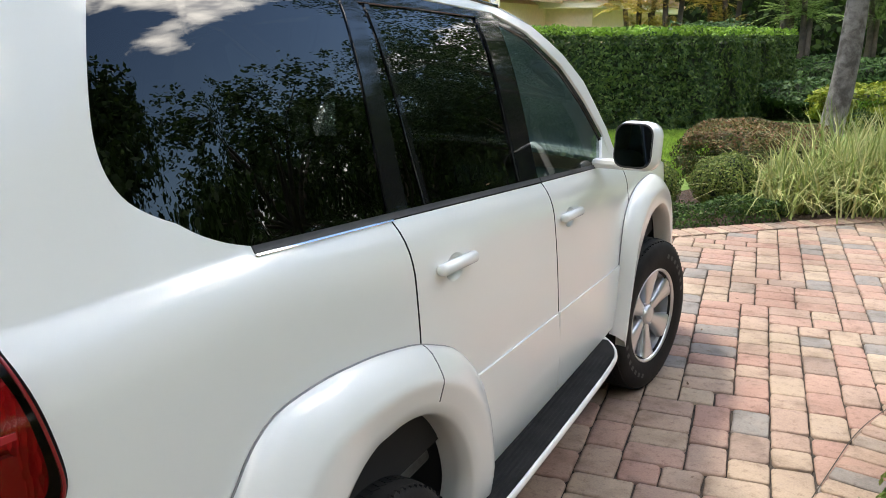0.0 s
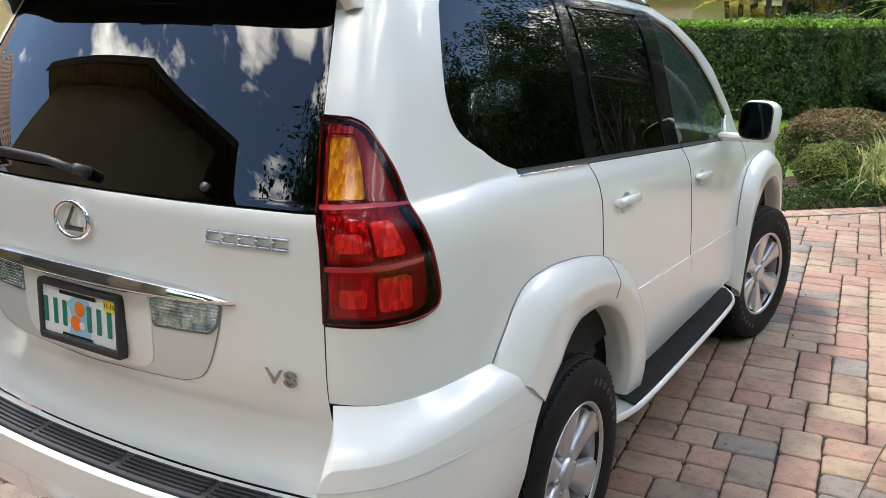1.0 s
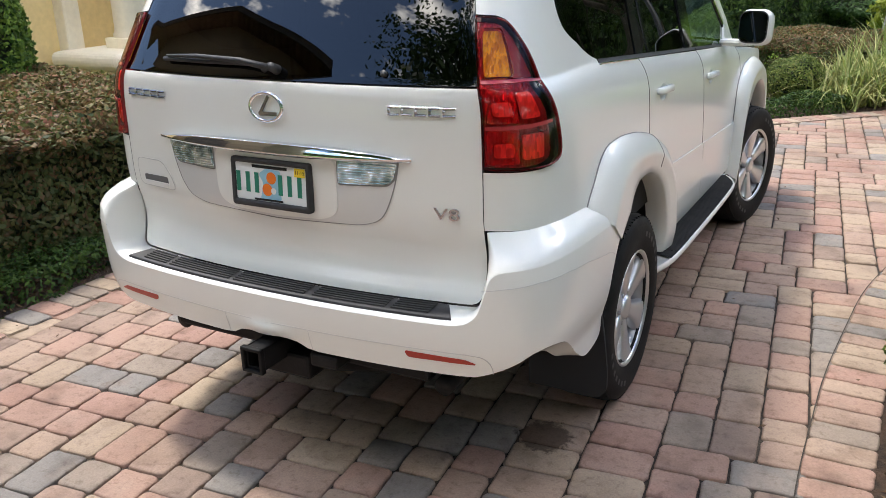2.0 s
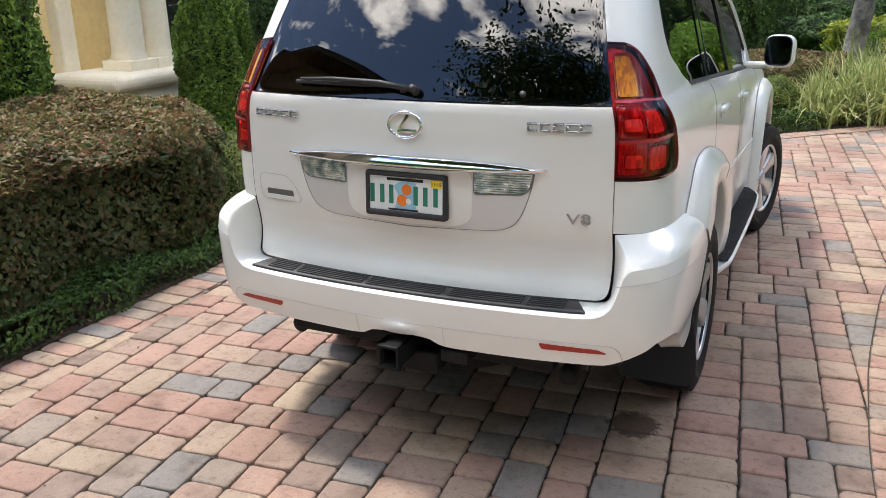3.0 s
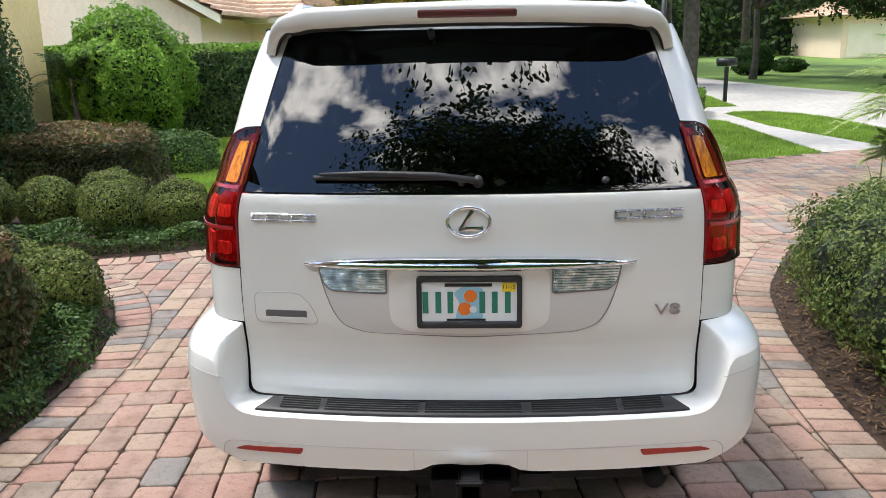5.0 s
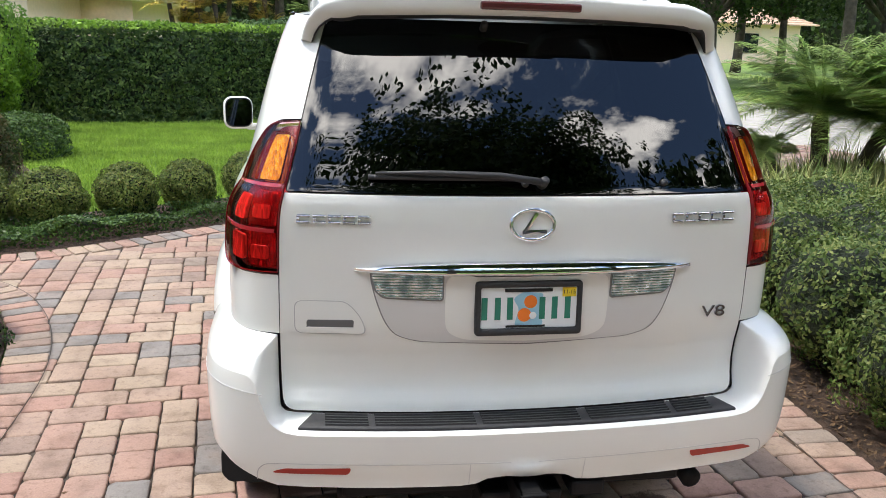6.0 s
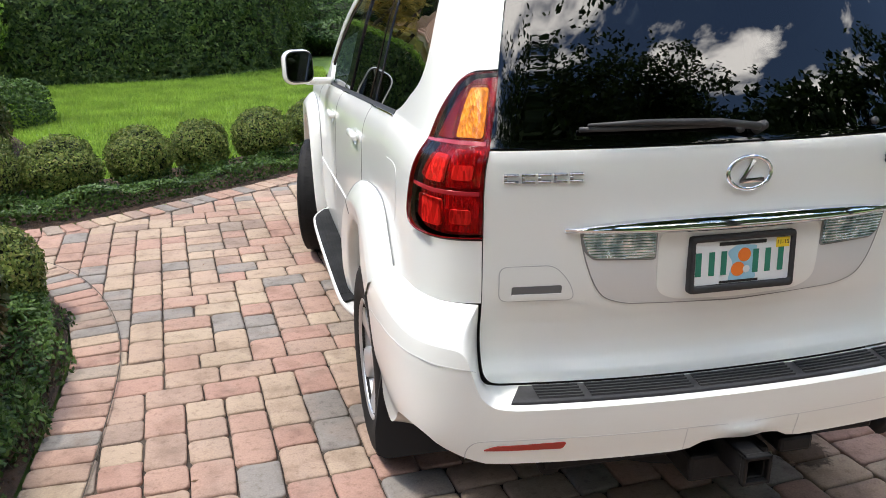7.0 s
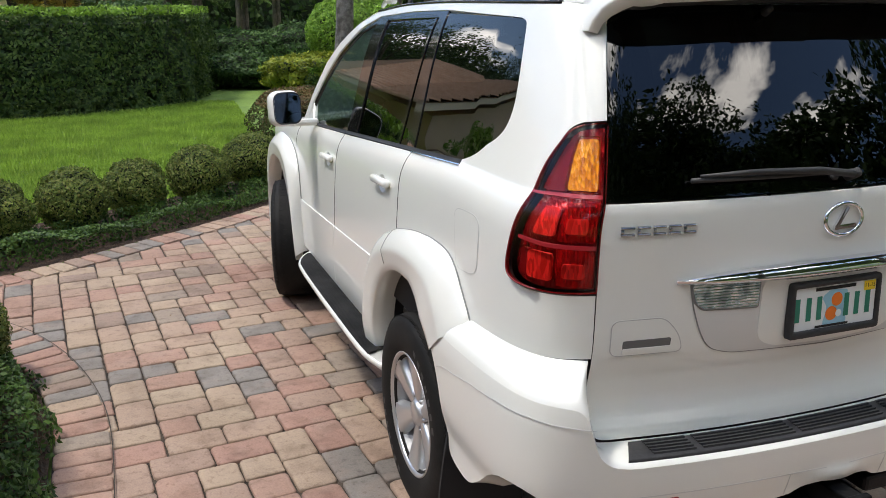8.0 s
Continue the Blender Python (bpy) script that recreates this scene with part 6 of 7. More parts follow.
# ---- palms ----
for k, (x, y, h, lean_) in enumerate([(5.05, 6.95, .50, (-.22, .1)), (5.55, 6.95, 1.0, (.0, .1)), (6.1, 6.95, .95, (.30, -.1))]):
    ob = thing("palm", "small feathery palm with a slim trunk", "palm", "small palms", (x, y, 0))
    pts = [(lean_[0] * t * t, lean_[1] * t * t, h * t) for t in np.linspace(0, 1, 7)]
    part("trunk", mesh_of("trunk", *tube(pts, [.115, .105, .10, .10, .10, .105, .08], 12), BARK_DARK), BARK_DARK, ob)
    c = part("crown", fronds("crown", 100 if h > .6 else 30, 1.9 if h > .6 else .6, .50, PALM_LEAF, .42 if h > .6 else .2, .024, (.1, 1.5), 5 + k, 70), PALM_LEAF, ob)
    c.location = pts[-1]
for k in range(9):
    strap_clump((3.95 + .24 * k, 5.15 + .10 * k + .25 * (k % 2), 0), 240, .70, "clump of arching variegated strappy grass", 170 + k)

for k in range(8):
    strap_clump((4.75 + .27 * k, 6.25 + .14 * k + .22 * (k % 2), 0), 200, .72, "clump of arching variegated strappy grass", 190 + k)

ob = thing("feathery_shrub", "dark feathery shrub between the house and the lawn", "shrub", at=(-7.0, 12.0, 0))
part("stem", mesh_of("stem", *tube([(0, 0, 0), (.05, .02, .6), (0, .05, 1.3)], [.07, .06, .04], 8), BARK_DARK), BARK_DARK, ob)
c = part("crown", fronds("crown", 40, 1.15, .55, DEEP_LEAF, .22, .03, (.0, 1.4), 61, 30), DEEP_LEAF, ob)
c.location = (0, .05, 1.3)

# ---- post and mailbox ----
post = thing("lamp_post", "slim black metal lamp post by the lawn", "lamp post", at=(3.95, 15.7, 0))
part("shaft", mesh_of("shaft", *tube([(0, 0, -.05), (0, 0, .5), (0, 0, .55), (0, 0, 3.6)], [.085, .08, .055, .05], 14), DARK_METAL), DARK_METAL, post)
lan = part("lantern", boxed((-.13, -.13, 3.6), (.13, .13, 3.95), .03), DARK_PANE, post)
part("lantern_cap", mesh_of("lantern_cap", *tube([(0, 0, 3.95), (0, 0, 4.12)], [.20, .02], 4), DARK_METAL), DARK_METAL, lan)
mailbox = thing("mailbox", "black mailbox on a black post by the street", "mailbox", at=(7.15, 22.0, 0))
part("post", boxed((-.05, -.05, -.05), (.05, .05, .95), .01), DARK_METAL, mailbox)
bm = bmesh.new()
vs_, fs_ = tube([(-.27, 0, 1.08), (.27, 0, 1.08)], .12, 16)
part("box", mesh_of("box", vs_, fs_, DARK_METAL), DARK_METAL, mailbox)


# ---- houses ----
def tiled_roof(name, corners, mat, parent, rows=14, cols=30, bow=.012):
    """A roof plane of overlapping barrel tiles; corners: eave left, eave right, ridge right, ridge left."""
    a, b, c, d = (Vector(p) for p in corners)
    n = (b - a).cross(d - a).normalized()
    roof = part(name, mesh_of(name, [a, b, c, d], [(0, 1, 2, 3)], mat, False), mat, parent)
    for i in range(rows):
        vs, fs = [], []
        t0, t1 = i / rows, (i + 1) / rows
        l0, r0, l1, r1 = a.lerp(d, t0), b.lerp(c, t0), a.lerp(d, t1), b.lerp(c, t1)
        m = len(vs)
        steps = cols * 4
        for k in range(steps + 1):
            u = k / steps
            wave = bow * math.cos(u * cols * 2 * math.pi)
            vs += [l0.lerp(r0, u) + n * (wave + .11), l0.lerp(r0, u) + n * (wave - .01), l1.lerp(r1, u) + n * (wave * .8 + .015)]
        for k in range(steps):
            q = m + 3 * k
            fs += [(q, q + 3, q + 5, q + 2), (q + 1, q + 4, q + 3, q)]
        part("tile_course", mesh_of("tile_course", vs, fs, mat), mat, roof)
    return roof


def house_by_drive():
    ob = thing("house", "yellow stucco house with cream columns and a clay tile roof", "house")
    part("wall", boxed((-12, -2.3, -.05), (-7.35, 9.2, 3.1), .0), STUCCO, ob)
    part("wall", boxed((-13, 9.2, -.05), (-7.9, 13, 3.1), .0), STUCCO, ob)
    # door recess with tall dark window
    for y0 in (6.45,):
        w = part("window", boxed((-7.37, y0, .35), (-7.33, y0 + .9, 2.7), .01), DARK_METAL, ob, "tall dark framed window")
        for i in range(2):
            for j in range(4):
                part("pane", boxed((-7.345, y0 + .06 + .42 * i, .42 + .57 * j), (-7.322, y0 + .42 + .42 * i, .92 + .57 * j), .004), DARK_PANE, w)
    # paired columns on a plinth
    for (x, y) in ((-6.62, 5.36), (-6.62, 5.82)):
        col = part("column", mesh_of("column", *lathe([(.90, .222), (.94, .226), (.98, .205), (1.02, .20), (1.4, .198), (2.5, .175), (2.55, .20), (2.62, .20), (2.7, .24), (2.8, .24)], "z", 28), CREAM), CREAM, ob, "round cream column")
        col.location = (x, y, 0)
        part("column_base", boxed((x - .235, y - .229, .76), (x + .235, y + .229, .905), .012), CREAM, ob)
    bm = boxed((-7.2, 4.72, -.05), (-6.22, 6.28, .66), .03)
    box(bm, (-7.28, 4.62, .58), (-6.12, 6.38, .78), .09, segs=4)
    part("plinth", bm, CREAM, ob, "cream stone plinth")
    for (x, y) in ((-6.75, 8.6), (-6.75, 9.15)):
        col = part("column", mesh_of("column", *lathe([(0, .24), (.3, .24), (.36, .19), (2.5, .17), (2.55, .20), (2.62, .20), (2.7, .24), (2.8, .24)], "z", 28), CREAM), CREAM, ob, "round cream column")
        col.location = (x, y, 0)
    part("pilaster", boxed((-7.38, 4.86, -.05), (-7.18, 5.1, 2.9), .02), CREAM, ob)
    part("lintel", boxed((-6.9, 5.05, 2.8), (-6.35, 6.13, 3.1), .03), CREAM, ob, "cream stone lintel")
    part("eave", boxed((-12, -2.6, 3.1), (-7.2, 9.7, 3.25), .03), CREAM, ob)
    tiled_roof("roof", [(-7.15, 9.8, 3.25), (-7.15, -2.7, 3.25), (-9.9, -1.0, 4.8), (-9.9, 7.0, 4.8)], ROOF_TILE, ob, 16, 60)
    tiled_roof("roof", [(-13, 9.8, 3.25), (-7.15, 9.8, 3.25), (-9.9, 7.0, 4.8), (-10, 7.0, 4.8)], ROOF_TILE, ob, 14, 30)
    return ob


house_by_drive()


def garage_wing():
    """The wing behind the camera, with an arched door under a gable."""
    ob = thing("garage", "stucco garage wing with an arched door under a tiled gable", "house", at=(-7.6, -4.0, 0))
    ob.rotation_euler = (0, 0, radians(-25.9))
    x0, x1, y = -3.15, 3.15, -.9
    ax, r = .7, 1.4
    ring = [(x0, 0), (ax - r, 0)] + [(ax + r * math.cos(w), 2.6 + 1.1 * math.sin(w)) for w in np.linspace(math.pi, 0, 15)] + [(ax + r, 0), (x1, 0), (x1, 6.55), ((x0 + x1) / 2, 7.35), (x0, 6.55)]
    n = len(ring)
    vs = [(x, y, z) for x, z in ring] + [(x, y - .35, z) for x, z in ring]
    bm = bmesh.new()
    bv = [bm.verts.new(v) for v in vs]
    bm.faces.new(bv[:n][::-1])
    bm.faces.new(bv[n:])
    for i in range(n):
        bm.faces.new((bv[i], bv[(i + 1) % n], bv[n + (i + 1) % n], bv[n + i]))
    part("wall", bm, SHADED_STUCCO, ob)
    door = part("garage_door", boxed((ax - r - .05, y - .30, 0), (ax + r + .05, y - .24, 3.8), .01), BARK_DARK, ob)
    part("wall", boxed((x0, y - 8, 0), (x0 + .3, y - .35, 6.55), 0), SHADED_STUCCO, ob)
    part("wall", boxed((x1 - .3, y - 8, 0), (x1, y - .35, 6.55), 0), SHADED_STUCCO, ob)
    mx = (x0 + x1) / 2
    tiled_roof("roof", [(x1 + .65, y + .9, 6.50), (x1 + .65, y - 8, 6.50), (mx, y - 8, 7.62), (mx, y + .9, 7.62)], ROOF_DARK, ob, 14, 30)
    tiled_roof("roof", [(x0 - .65, y - 8, 6.50), (x0 - .65, y + .9, 6.50), (mx, y + .9, 7.62), (mx, y - 8, 7.62)], ROOF_DARK, ob, 14, 30)
    for sx, xe in ((1, x1 + .65), (-1, x0 - .65)):
        part("fascia", mesh_of("fascia", [(xe, y + .88, 6.30), (mx, y + .88, 7.42), (mx, y + .88, 7.63), (xe, y + .88, 6.51), (xe, y + .80, 6.30), (mx, y + .80, 7.42), (mx, y + .80, 7.63), (xe, y + .80, 6.51)], [(0, 1, 2, 3), (4, 7, 6, 5), (0, 4, 5, 1), (2, 6, 7, 3)], BARK_DARK, False), BARK_DARK, ob)
    return ob


garage_wing()


def far_house():
    ob = thing("house", "cream house with a pale clay tile hip roof beyond the hedge", "house")
    part("wall", boxed((-24, 27, -.05), (-6.1, 38, 2.55), 0), CREAM_WALL, ob)
    part("eave", boxed((-24, 26.3, 2.45), (-5.4, 38.6, 2.68), .03), CREAM, ob)
    ring = [(-19.2, -.05), (-7.7, -.05), (-7.7, 2.55), (-13.4, 5.75), (-19.2, 2.55)]
    bm = bmesh.new()
    front = [bm.verts.new((x, 21.6, z)) for x, z in ring]
    back = [bm.verts.new((x, 27.0, z)) for x, z in ring]
    bm.faces.new(front)
    bm.faces.new(back[::-1])
    for a in range(5):
        bm.faces.new((front[(a + 1) % 5], front[a], back[a], back[(a + 1) % 5]))
    part("wall", bm, CREAM_WALL, ob)
    for x0, x1 in ((-6.95, -13.4), (-19.9, -13.4)):
        p = [(x0, 2.36), (x1, 5.98), (x1, 6.22), (x0, 2.60)]
        part("fascia", mesh_of("fascia", [(x, 20.95, z) for x, z in p] + [(x, 21.1, z) for x, z in p], [(0, 1, 2, 3), (7, 6, 5, 4), (0, 4, 5, 1), (3, 2, 6, 7), (0, 3, 7, 4)], CREAM, False), CREAM, ob)
    tiled_roof("roof", [(-6.9, 20.9, 2.60), (-6.9, 30, 2.60), (-13.4, 30, 6.25), (-13.4, 20.9, 6.25)], ROOF_TILE, ob, 22, 34)
    tiled_roof("roof", [(-20, 30, 2.60), (-20, 20.9, 2.60), (-13.4, 20.9, 6.25), (-13.4, 30, 6.25)], ROOF_TILE, ob, 22, 34)
    tiled_roof("roof", [(-24.6, 26.2, 2.68), (-5.3, 26.2, 2.68), (-9.8, 32.4, 6.0), (-20, 32.4, 6.0)], ROOF_TILE, ob, 24, 70)
    tiled_roof("roof", [(-5.3, 26.2, 2.68), (-5.3, 38.7, 2.68), (-9.8, 32.4, 6.0), (-9.8, 32.3, 6.0)], ROOF_TILE, ob, 24, 40)
    return ob


far_house()
house2 = thing("house", "pale house far down the street", "house")
part("wall", boxed((27, 62, -.05), (39, 72, 3.0), 0), CREAM_WALL, house2)
part("window", boxed((33.4, 61.9, .8), (35.4, 62.0, 2.3), 0), DARK_PANE, house2)
part("garage_door", boxed((27.4, 61.9, 0), (31, 62.0, 2.4), 0), CREAM, house2)
tiled_roof("roof", [(26.2, 61, 3.0), (40, 61, 3.0), (36, 67, 5.2), (31, 67, 5.2)], ROOF_TILE, house2, 12, 30)
tiled_roof("roof", [(26.2, 73, 3.0), (26.2, 61, 3.0), (31, 67, 5.2), (31, 67.1, 5.2)], ROOF_TILE, house2, 12, 24)

# ---- trees ----
for k, (x, y, h) in enumerate([(17.0, 33, 8.5), (21.5, 35, 9), (26, 34, 9), (31, 33, 9)]):
    tree((x, y, -.05), h, .22, 4.2, 13000, .20, TREE_LEAF, BARK_DARK, "low-branched dark green tree beyond the street", 300 + k, "street trees", low=.31)
tree((1.47, 12.2, 0), 8.0, .17, 3.2, 9000, .10, TREE_LEAF, BARK, "tree with a mottled pale grey trunk", 200, lean=(.35, .2))
tree((8.14, 30.6, -.05), 10.5, .36, 5.2, 26000, .17, TREE_LEAF, BARK_DARK, "old oak with a thick forked trunk beside the street", 290, "street trees", lean=(.12, 0), clumps=30, low=.36)
tree((11.9, 34.4, -.05), 8.5, .15, 3.6, 16000, .16, TREE_LEAF, BARK_DARK, "slim dark green tree on the verge of the street", 291, "street trees", low=.34)
ball_bush((13.0, 38.0, -.05), (.85, .85, .8), 9000, .12, DEEP_LEAF, "rounded dark shrub across the street", "garden shrubs", 292, .12)
ball_bush((15.6, 40.6, -.05), (.8, .6, .36), 5000, .12, DEEP_LEAF, "low clipped shrub across the street", "garden shrubs", 293, .10)
for k, (x, y, h, c) in enumerate([(15, 46, 12, 6), (4, 44, 12, 6), (-2, 50, 12, 6), (22, 40, 12, 6), (20, 28, 11, 5.5), (24, 18, 11, 5.5), (12.5, 54, 12, 6), (-12, 50, 13, 7), (-24, 46, 13, 7), (-30, 30, 12, 6), (-28, 14, 12, 6)]):
    tree((x, y, -.05), h, .26, c, 11000, .26, TREE_LEAF, BARK_DARK, "spreading dark green oak tree in the distance", 210 + k, "background trees")
for k, (x, y, h, c) in enumerate([(.3, -10.8, 10.4, 5.0), (6.0, -10.5, 10.5, 4.4), (11, -9, 10, 4.2), (16, -4, 10, 4.5), (18, 3.5, 9, 4.2), (17.5, 11, 9.5, 4.5)]):
    tree((x, y, -.05), h, .24, c, 95000 if k < 2 else 20000, .18 if k < 2 else .32, TREE_LEAF, BARK_DARK, "broad dark green oak tree across the drive", 230 + k, "oak trees", clumps=40, low=.34)

# ---- far woods ----
wp, wn_ = slab_points(70000, [(-45, 58), (-20, 56), (0, 60), (20, 74), (44, 66), (60, 40), (66, 40), (62, 74), (0, 82), (-48, 74)], 0, 11, 401, .25, 2.0, 2.0)
woods = thing("far_woods", "dense dark green woodland in the distance", "woodland", kind="stuff")
part("foliage", leaf_mesh("foliage", wp, wn_, .52, TREE_LEAF, 1.5, .9), TREE_LEAF, woods)
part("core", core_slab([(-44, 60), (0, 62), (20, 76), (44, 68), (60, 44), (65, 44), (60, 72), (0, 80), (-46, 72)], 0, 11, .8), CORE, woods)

# Belts out of view, added so mirrors and chrome reflect dark, not bright horizon.
for poly in ([(-40, -34), (-10, -30), (12, -26), (34, -20), (40, -4), (46, -6), (40, -34), (0, -42), (-42, -44)], [(26, 2), (30, -4), (46, -4), (60, 36), (54, 40), (34, 24)], [(-34, -28), (-26, -26), (-24, 10), (-34, 44), (-44, 44), (-44, -28)]):
    wp, wn_ = slab_points(22000, poly, 0, 4.8, 405, .25, 1.6, 1.6)
    woods = thing("far_woods", "dense dark green woodland added out of view around the gardens", "woodland", kind="stuff")
    part("foliage", leaf_mesh("foliage", wp, wn_, .56, TREE_LEAF, 1.5, .9), TREE_LEAF, woods)
    part("core", core_slab(poly, 0, 4.8, .8), CORE, woods)

# ---- planting beyond the tall hedge ----
for k, (x, y, r, h, mat) in enumerate([(2.2, 17.5, 1.2, .45, YELLOW_LEAF), (3.8, 18.8, 1.2, .42, YELLOW_LEAF), (1.0, 19.5, 1.4, .42, DEEP_LEAF), (1.4, 25, 1.5, .6, DEEP_LEAF), (3.6, 25, 1.6, .75, DEEP_LEAF), (-1.6, 22, 1.2, 1.1, DEEP_LEAF), (-8.2, 17.8, 1.6, 1.0, DEEP_LEAF)]):
    ball_bush((x, y, -.05), (r, r, h), 9000, .11, mat, "mixed garden shrub beyond the lawn", "garden shrubs", 250 + k, .12)
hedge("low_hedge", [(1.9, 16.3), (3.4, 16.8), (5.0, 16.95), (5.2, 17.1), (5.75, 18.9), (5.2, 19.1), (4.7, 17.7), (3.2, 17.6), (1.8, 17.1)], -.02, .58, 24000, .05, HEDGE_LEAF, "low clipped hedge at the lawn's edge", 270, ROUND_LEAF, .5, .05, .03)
hedge("burgundy_hedge", [(3.0, 12.6), (3.85, 12.3), (4.2, 13.3), (4.3, 14.8), (3.3, 15.0)], -.02, .5, 12000, .05, RED_LEAF, "low burgundy shrubs behind the strappy grass", 271, RED_TIP, .6, .1, .12)
for k, (x, y, h, mat) in enumerate([(-3.3, 24.5, 3.3, GOLD_LEAF), (-1.9, 26, 3.7, GOLD_LEAF), (-4.4, 26, 3.5, GOLD_LEAF), (.3, 25.5, 3.0, PALM_LEAF), (2.0, 28, 3.0, PALM_LEAF), (-.4, 29, 3.2, PALM_LEAF), (3.6, 31, 3.4, PALM_LEAF)]):
    ob = thing("palm", "feathery garden palm beyond the hedge", "palm", "garden palms", (x, y, -.05))
    stems = ((0, .05, 1.0, 1.45), (.45, .2, .80, 1.25), (-.42, .1, .70, 1.2), (.1, -.3, .5, 1.1)) if mat is GOLD_LEAF else ((0, .05, 1.0, 1.9), (.2, .1, .72, 1.5))
    for j, (dx, dy, f, size) in enumerate(stems):
        part("trunk", mesh_of("trunk", *tube([(dx * .3, dy * .3, 0), (dx * .7 + .05, dy * .6, h * f * .5), (dx, dy, h * f)], [.11, .085, .07], 10), BARK_DARK), BARK_DARK, ob)
        c = part("crown", fronds("crown", 30, size, .38, mat, .34, .05, (.05, 1.5), 31 + k * 5 + j, 30, .8), mat, ob)
        c.location = (dx, dy, h * f)

# ---- mulch chips at the drive's edges ----
for lo_, hi_, poly_, n0 in (((1.85, -1.2), (3.1, 4.9), [(1.99, 2.55), (1.91, 1.5), (1.90, .6), (1.97, -.5), (2.15, -1.1), (3.0, -1.1), (3.1, 4.8), (2.8, 4.7), (2.22, 3.55)], 9000), ((-3.3, -3.2), (-2.28, 3.9), [(-2.31, -3.2), (-2.30, 1.6), (-2.33, 2.1), (-2.40, 2.5), (-2.54, 2.95), (-2.79, 3.46), (-3.2, 3.86), (-3.3, 3.2), (-2.75, 2.0), (-2.65, -3.2)], 7000)):
    q_ = rng.uniform(lo_, hi_, (n0, 2))
    q_ = q_[inside(poly_, q_)]
    p_ = np.stack([q_[:, 0], q_[:, 1], rng.uniform(.0, .018, len(q_))], 1)
    whole("mulch_chips", leaf_mesh("mulch_chips", p_, np.tile([0, 0, 1.0], (len(p_), 1)), .038, CHIP, 3.2, .35), CHIP, "loose brown bark chips on the bed", "mulch", kind="stuff")

q_ = rng.uniform((-2.2, -1.5), (2.0, 6.0), (80, 2))
q_ = q_[inside(DRIVE, q_) & ((np.abs(q_[:, 0]) > 1.05) | (q_[:, 1] < -.3))]
whole("fallen_leaves", leaf_mesh("fallen_leaves", np.stack([q_[:, 0], q_[:, 1], np.full(len(q_), .006)], 1), np.tile([0, 0, 1.0], (len(q_), 1)), .026, CHIP, 2.2, .2), CHIP, "few small dry leaves on the pavers", "leaves", kind="stuff")

# ---- lawn blades ----
lawn_poly = np.array([(-7, 6.6), (-4.5, 6.4), (-2.9, 6.3), (-1.6, 7.0), (-.5, 8.0), (.0, 10.8), (.2, 16.0), (-.4, 16.2), (-1.6, 15.2), (-3.2, 14.4), (-5.6, 14.2), (-9, 13.6)])
q_ = rng.uniform((-9, 6.2), (.3, 16.3), (170000, 2))
q_ = q_[inside(lawn_poly, q_)]
q2 = rng.uniform((3, 10), (9, 24), (110000, 2))
for lawn2 in ([(3.9, 10.3), (5.6, 11.1), (5.57, 16.4), (5.2, 16.85), (4.4, 15.0), (4.2, 13), (3.2, 12.5), (2.9, 10.9)], [(6.95, 11.8), (8.25, 12.2), (8.06, 17.05), (7.75, 18.12), (7.2, 18.72), (6.45, 18.72), (6.1, 18.2), (6.15, 15.4), (6.4, 14.3)], [(6.2, 20.2), (7.0, 20.35), (7.1, 22.2), (7.3, 24), (5.8, 24), (5.8, 19.4)]):
    q_ = np.concatenate([q_, q2[inside(np.array(lawn2), q2)]])
p_ = np.stack([q_[:, 0], q_[:, 1], np.full(len(q_), -.02)], 1)
w_ = rng.uniform(0, 6.28, len(q_))
nn_ = np.stack([np.cos(w_), np.sin(w_), np.full(len(q_), .1)], 1)
n_ = len(p_)
tan_ = np.stack([-np.sin(w_), np.cos(w_), np.zeros(n_)], 1)
hgt = rng.uniform(.018, .04, (n_, 1))
v_ = np.stack([p_ - tan_ * .008 - [0, 0, .03], p_ + tan_ * .008 - [0, 0, .03], p_ + nn_ * .03 + np.array([0, 0, 1]) * hgt], 1).reshape(-1, 3)
me_ = bpy.data.meshes.new("lawn_blades")
me_.from_pydata(v_.tolist(), [], np.arange(3 * n_).reshape(-1, 3).tolist())
me_.materials.append(GRASS_LEAF)
whole("lawn_blades", me_, GRASS_LEAF, "short mown grass blades of the lawn", "grass", kind="stuff")

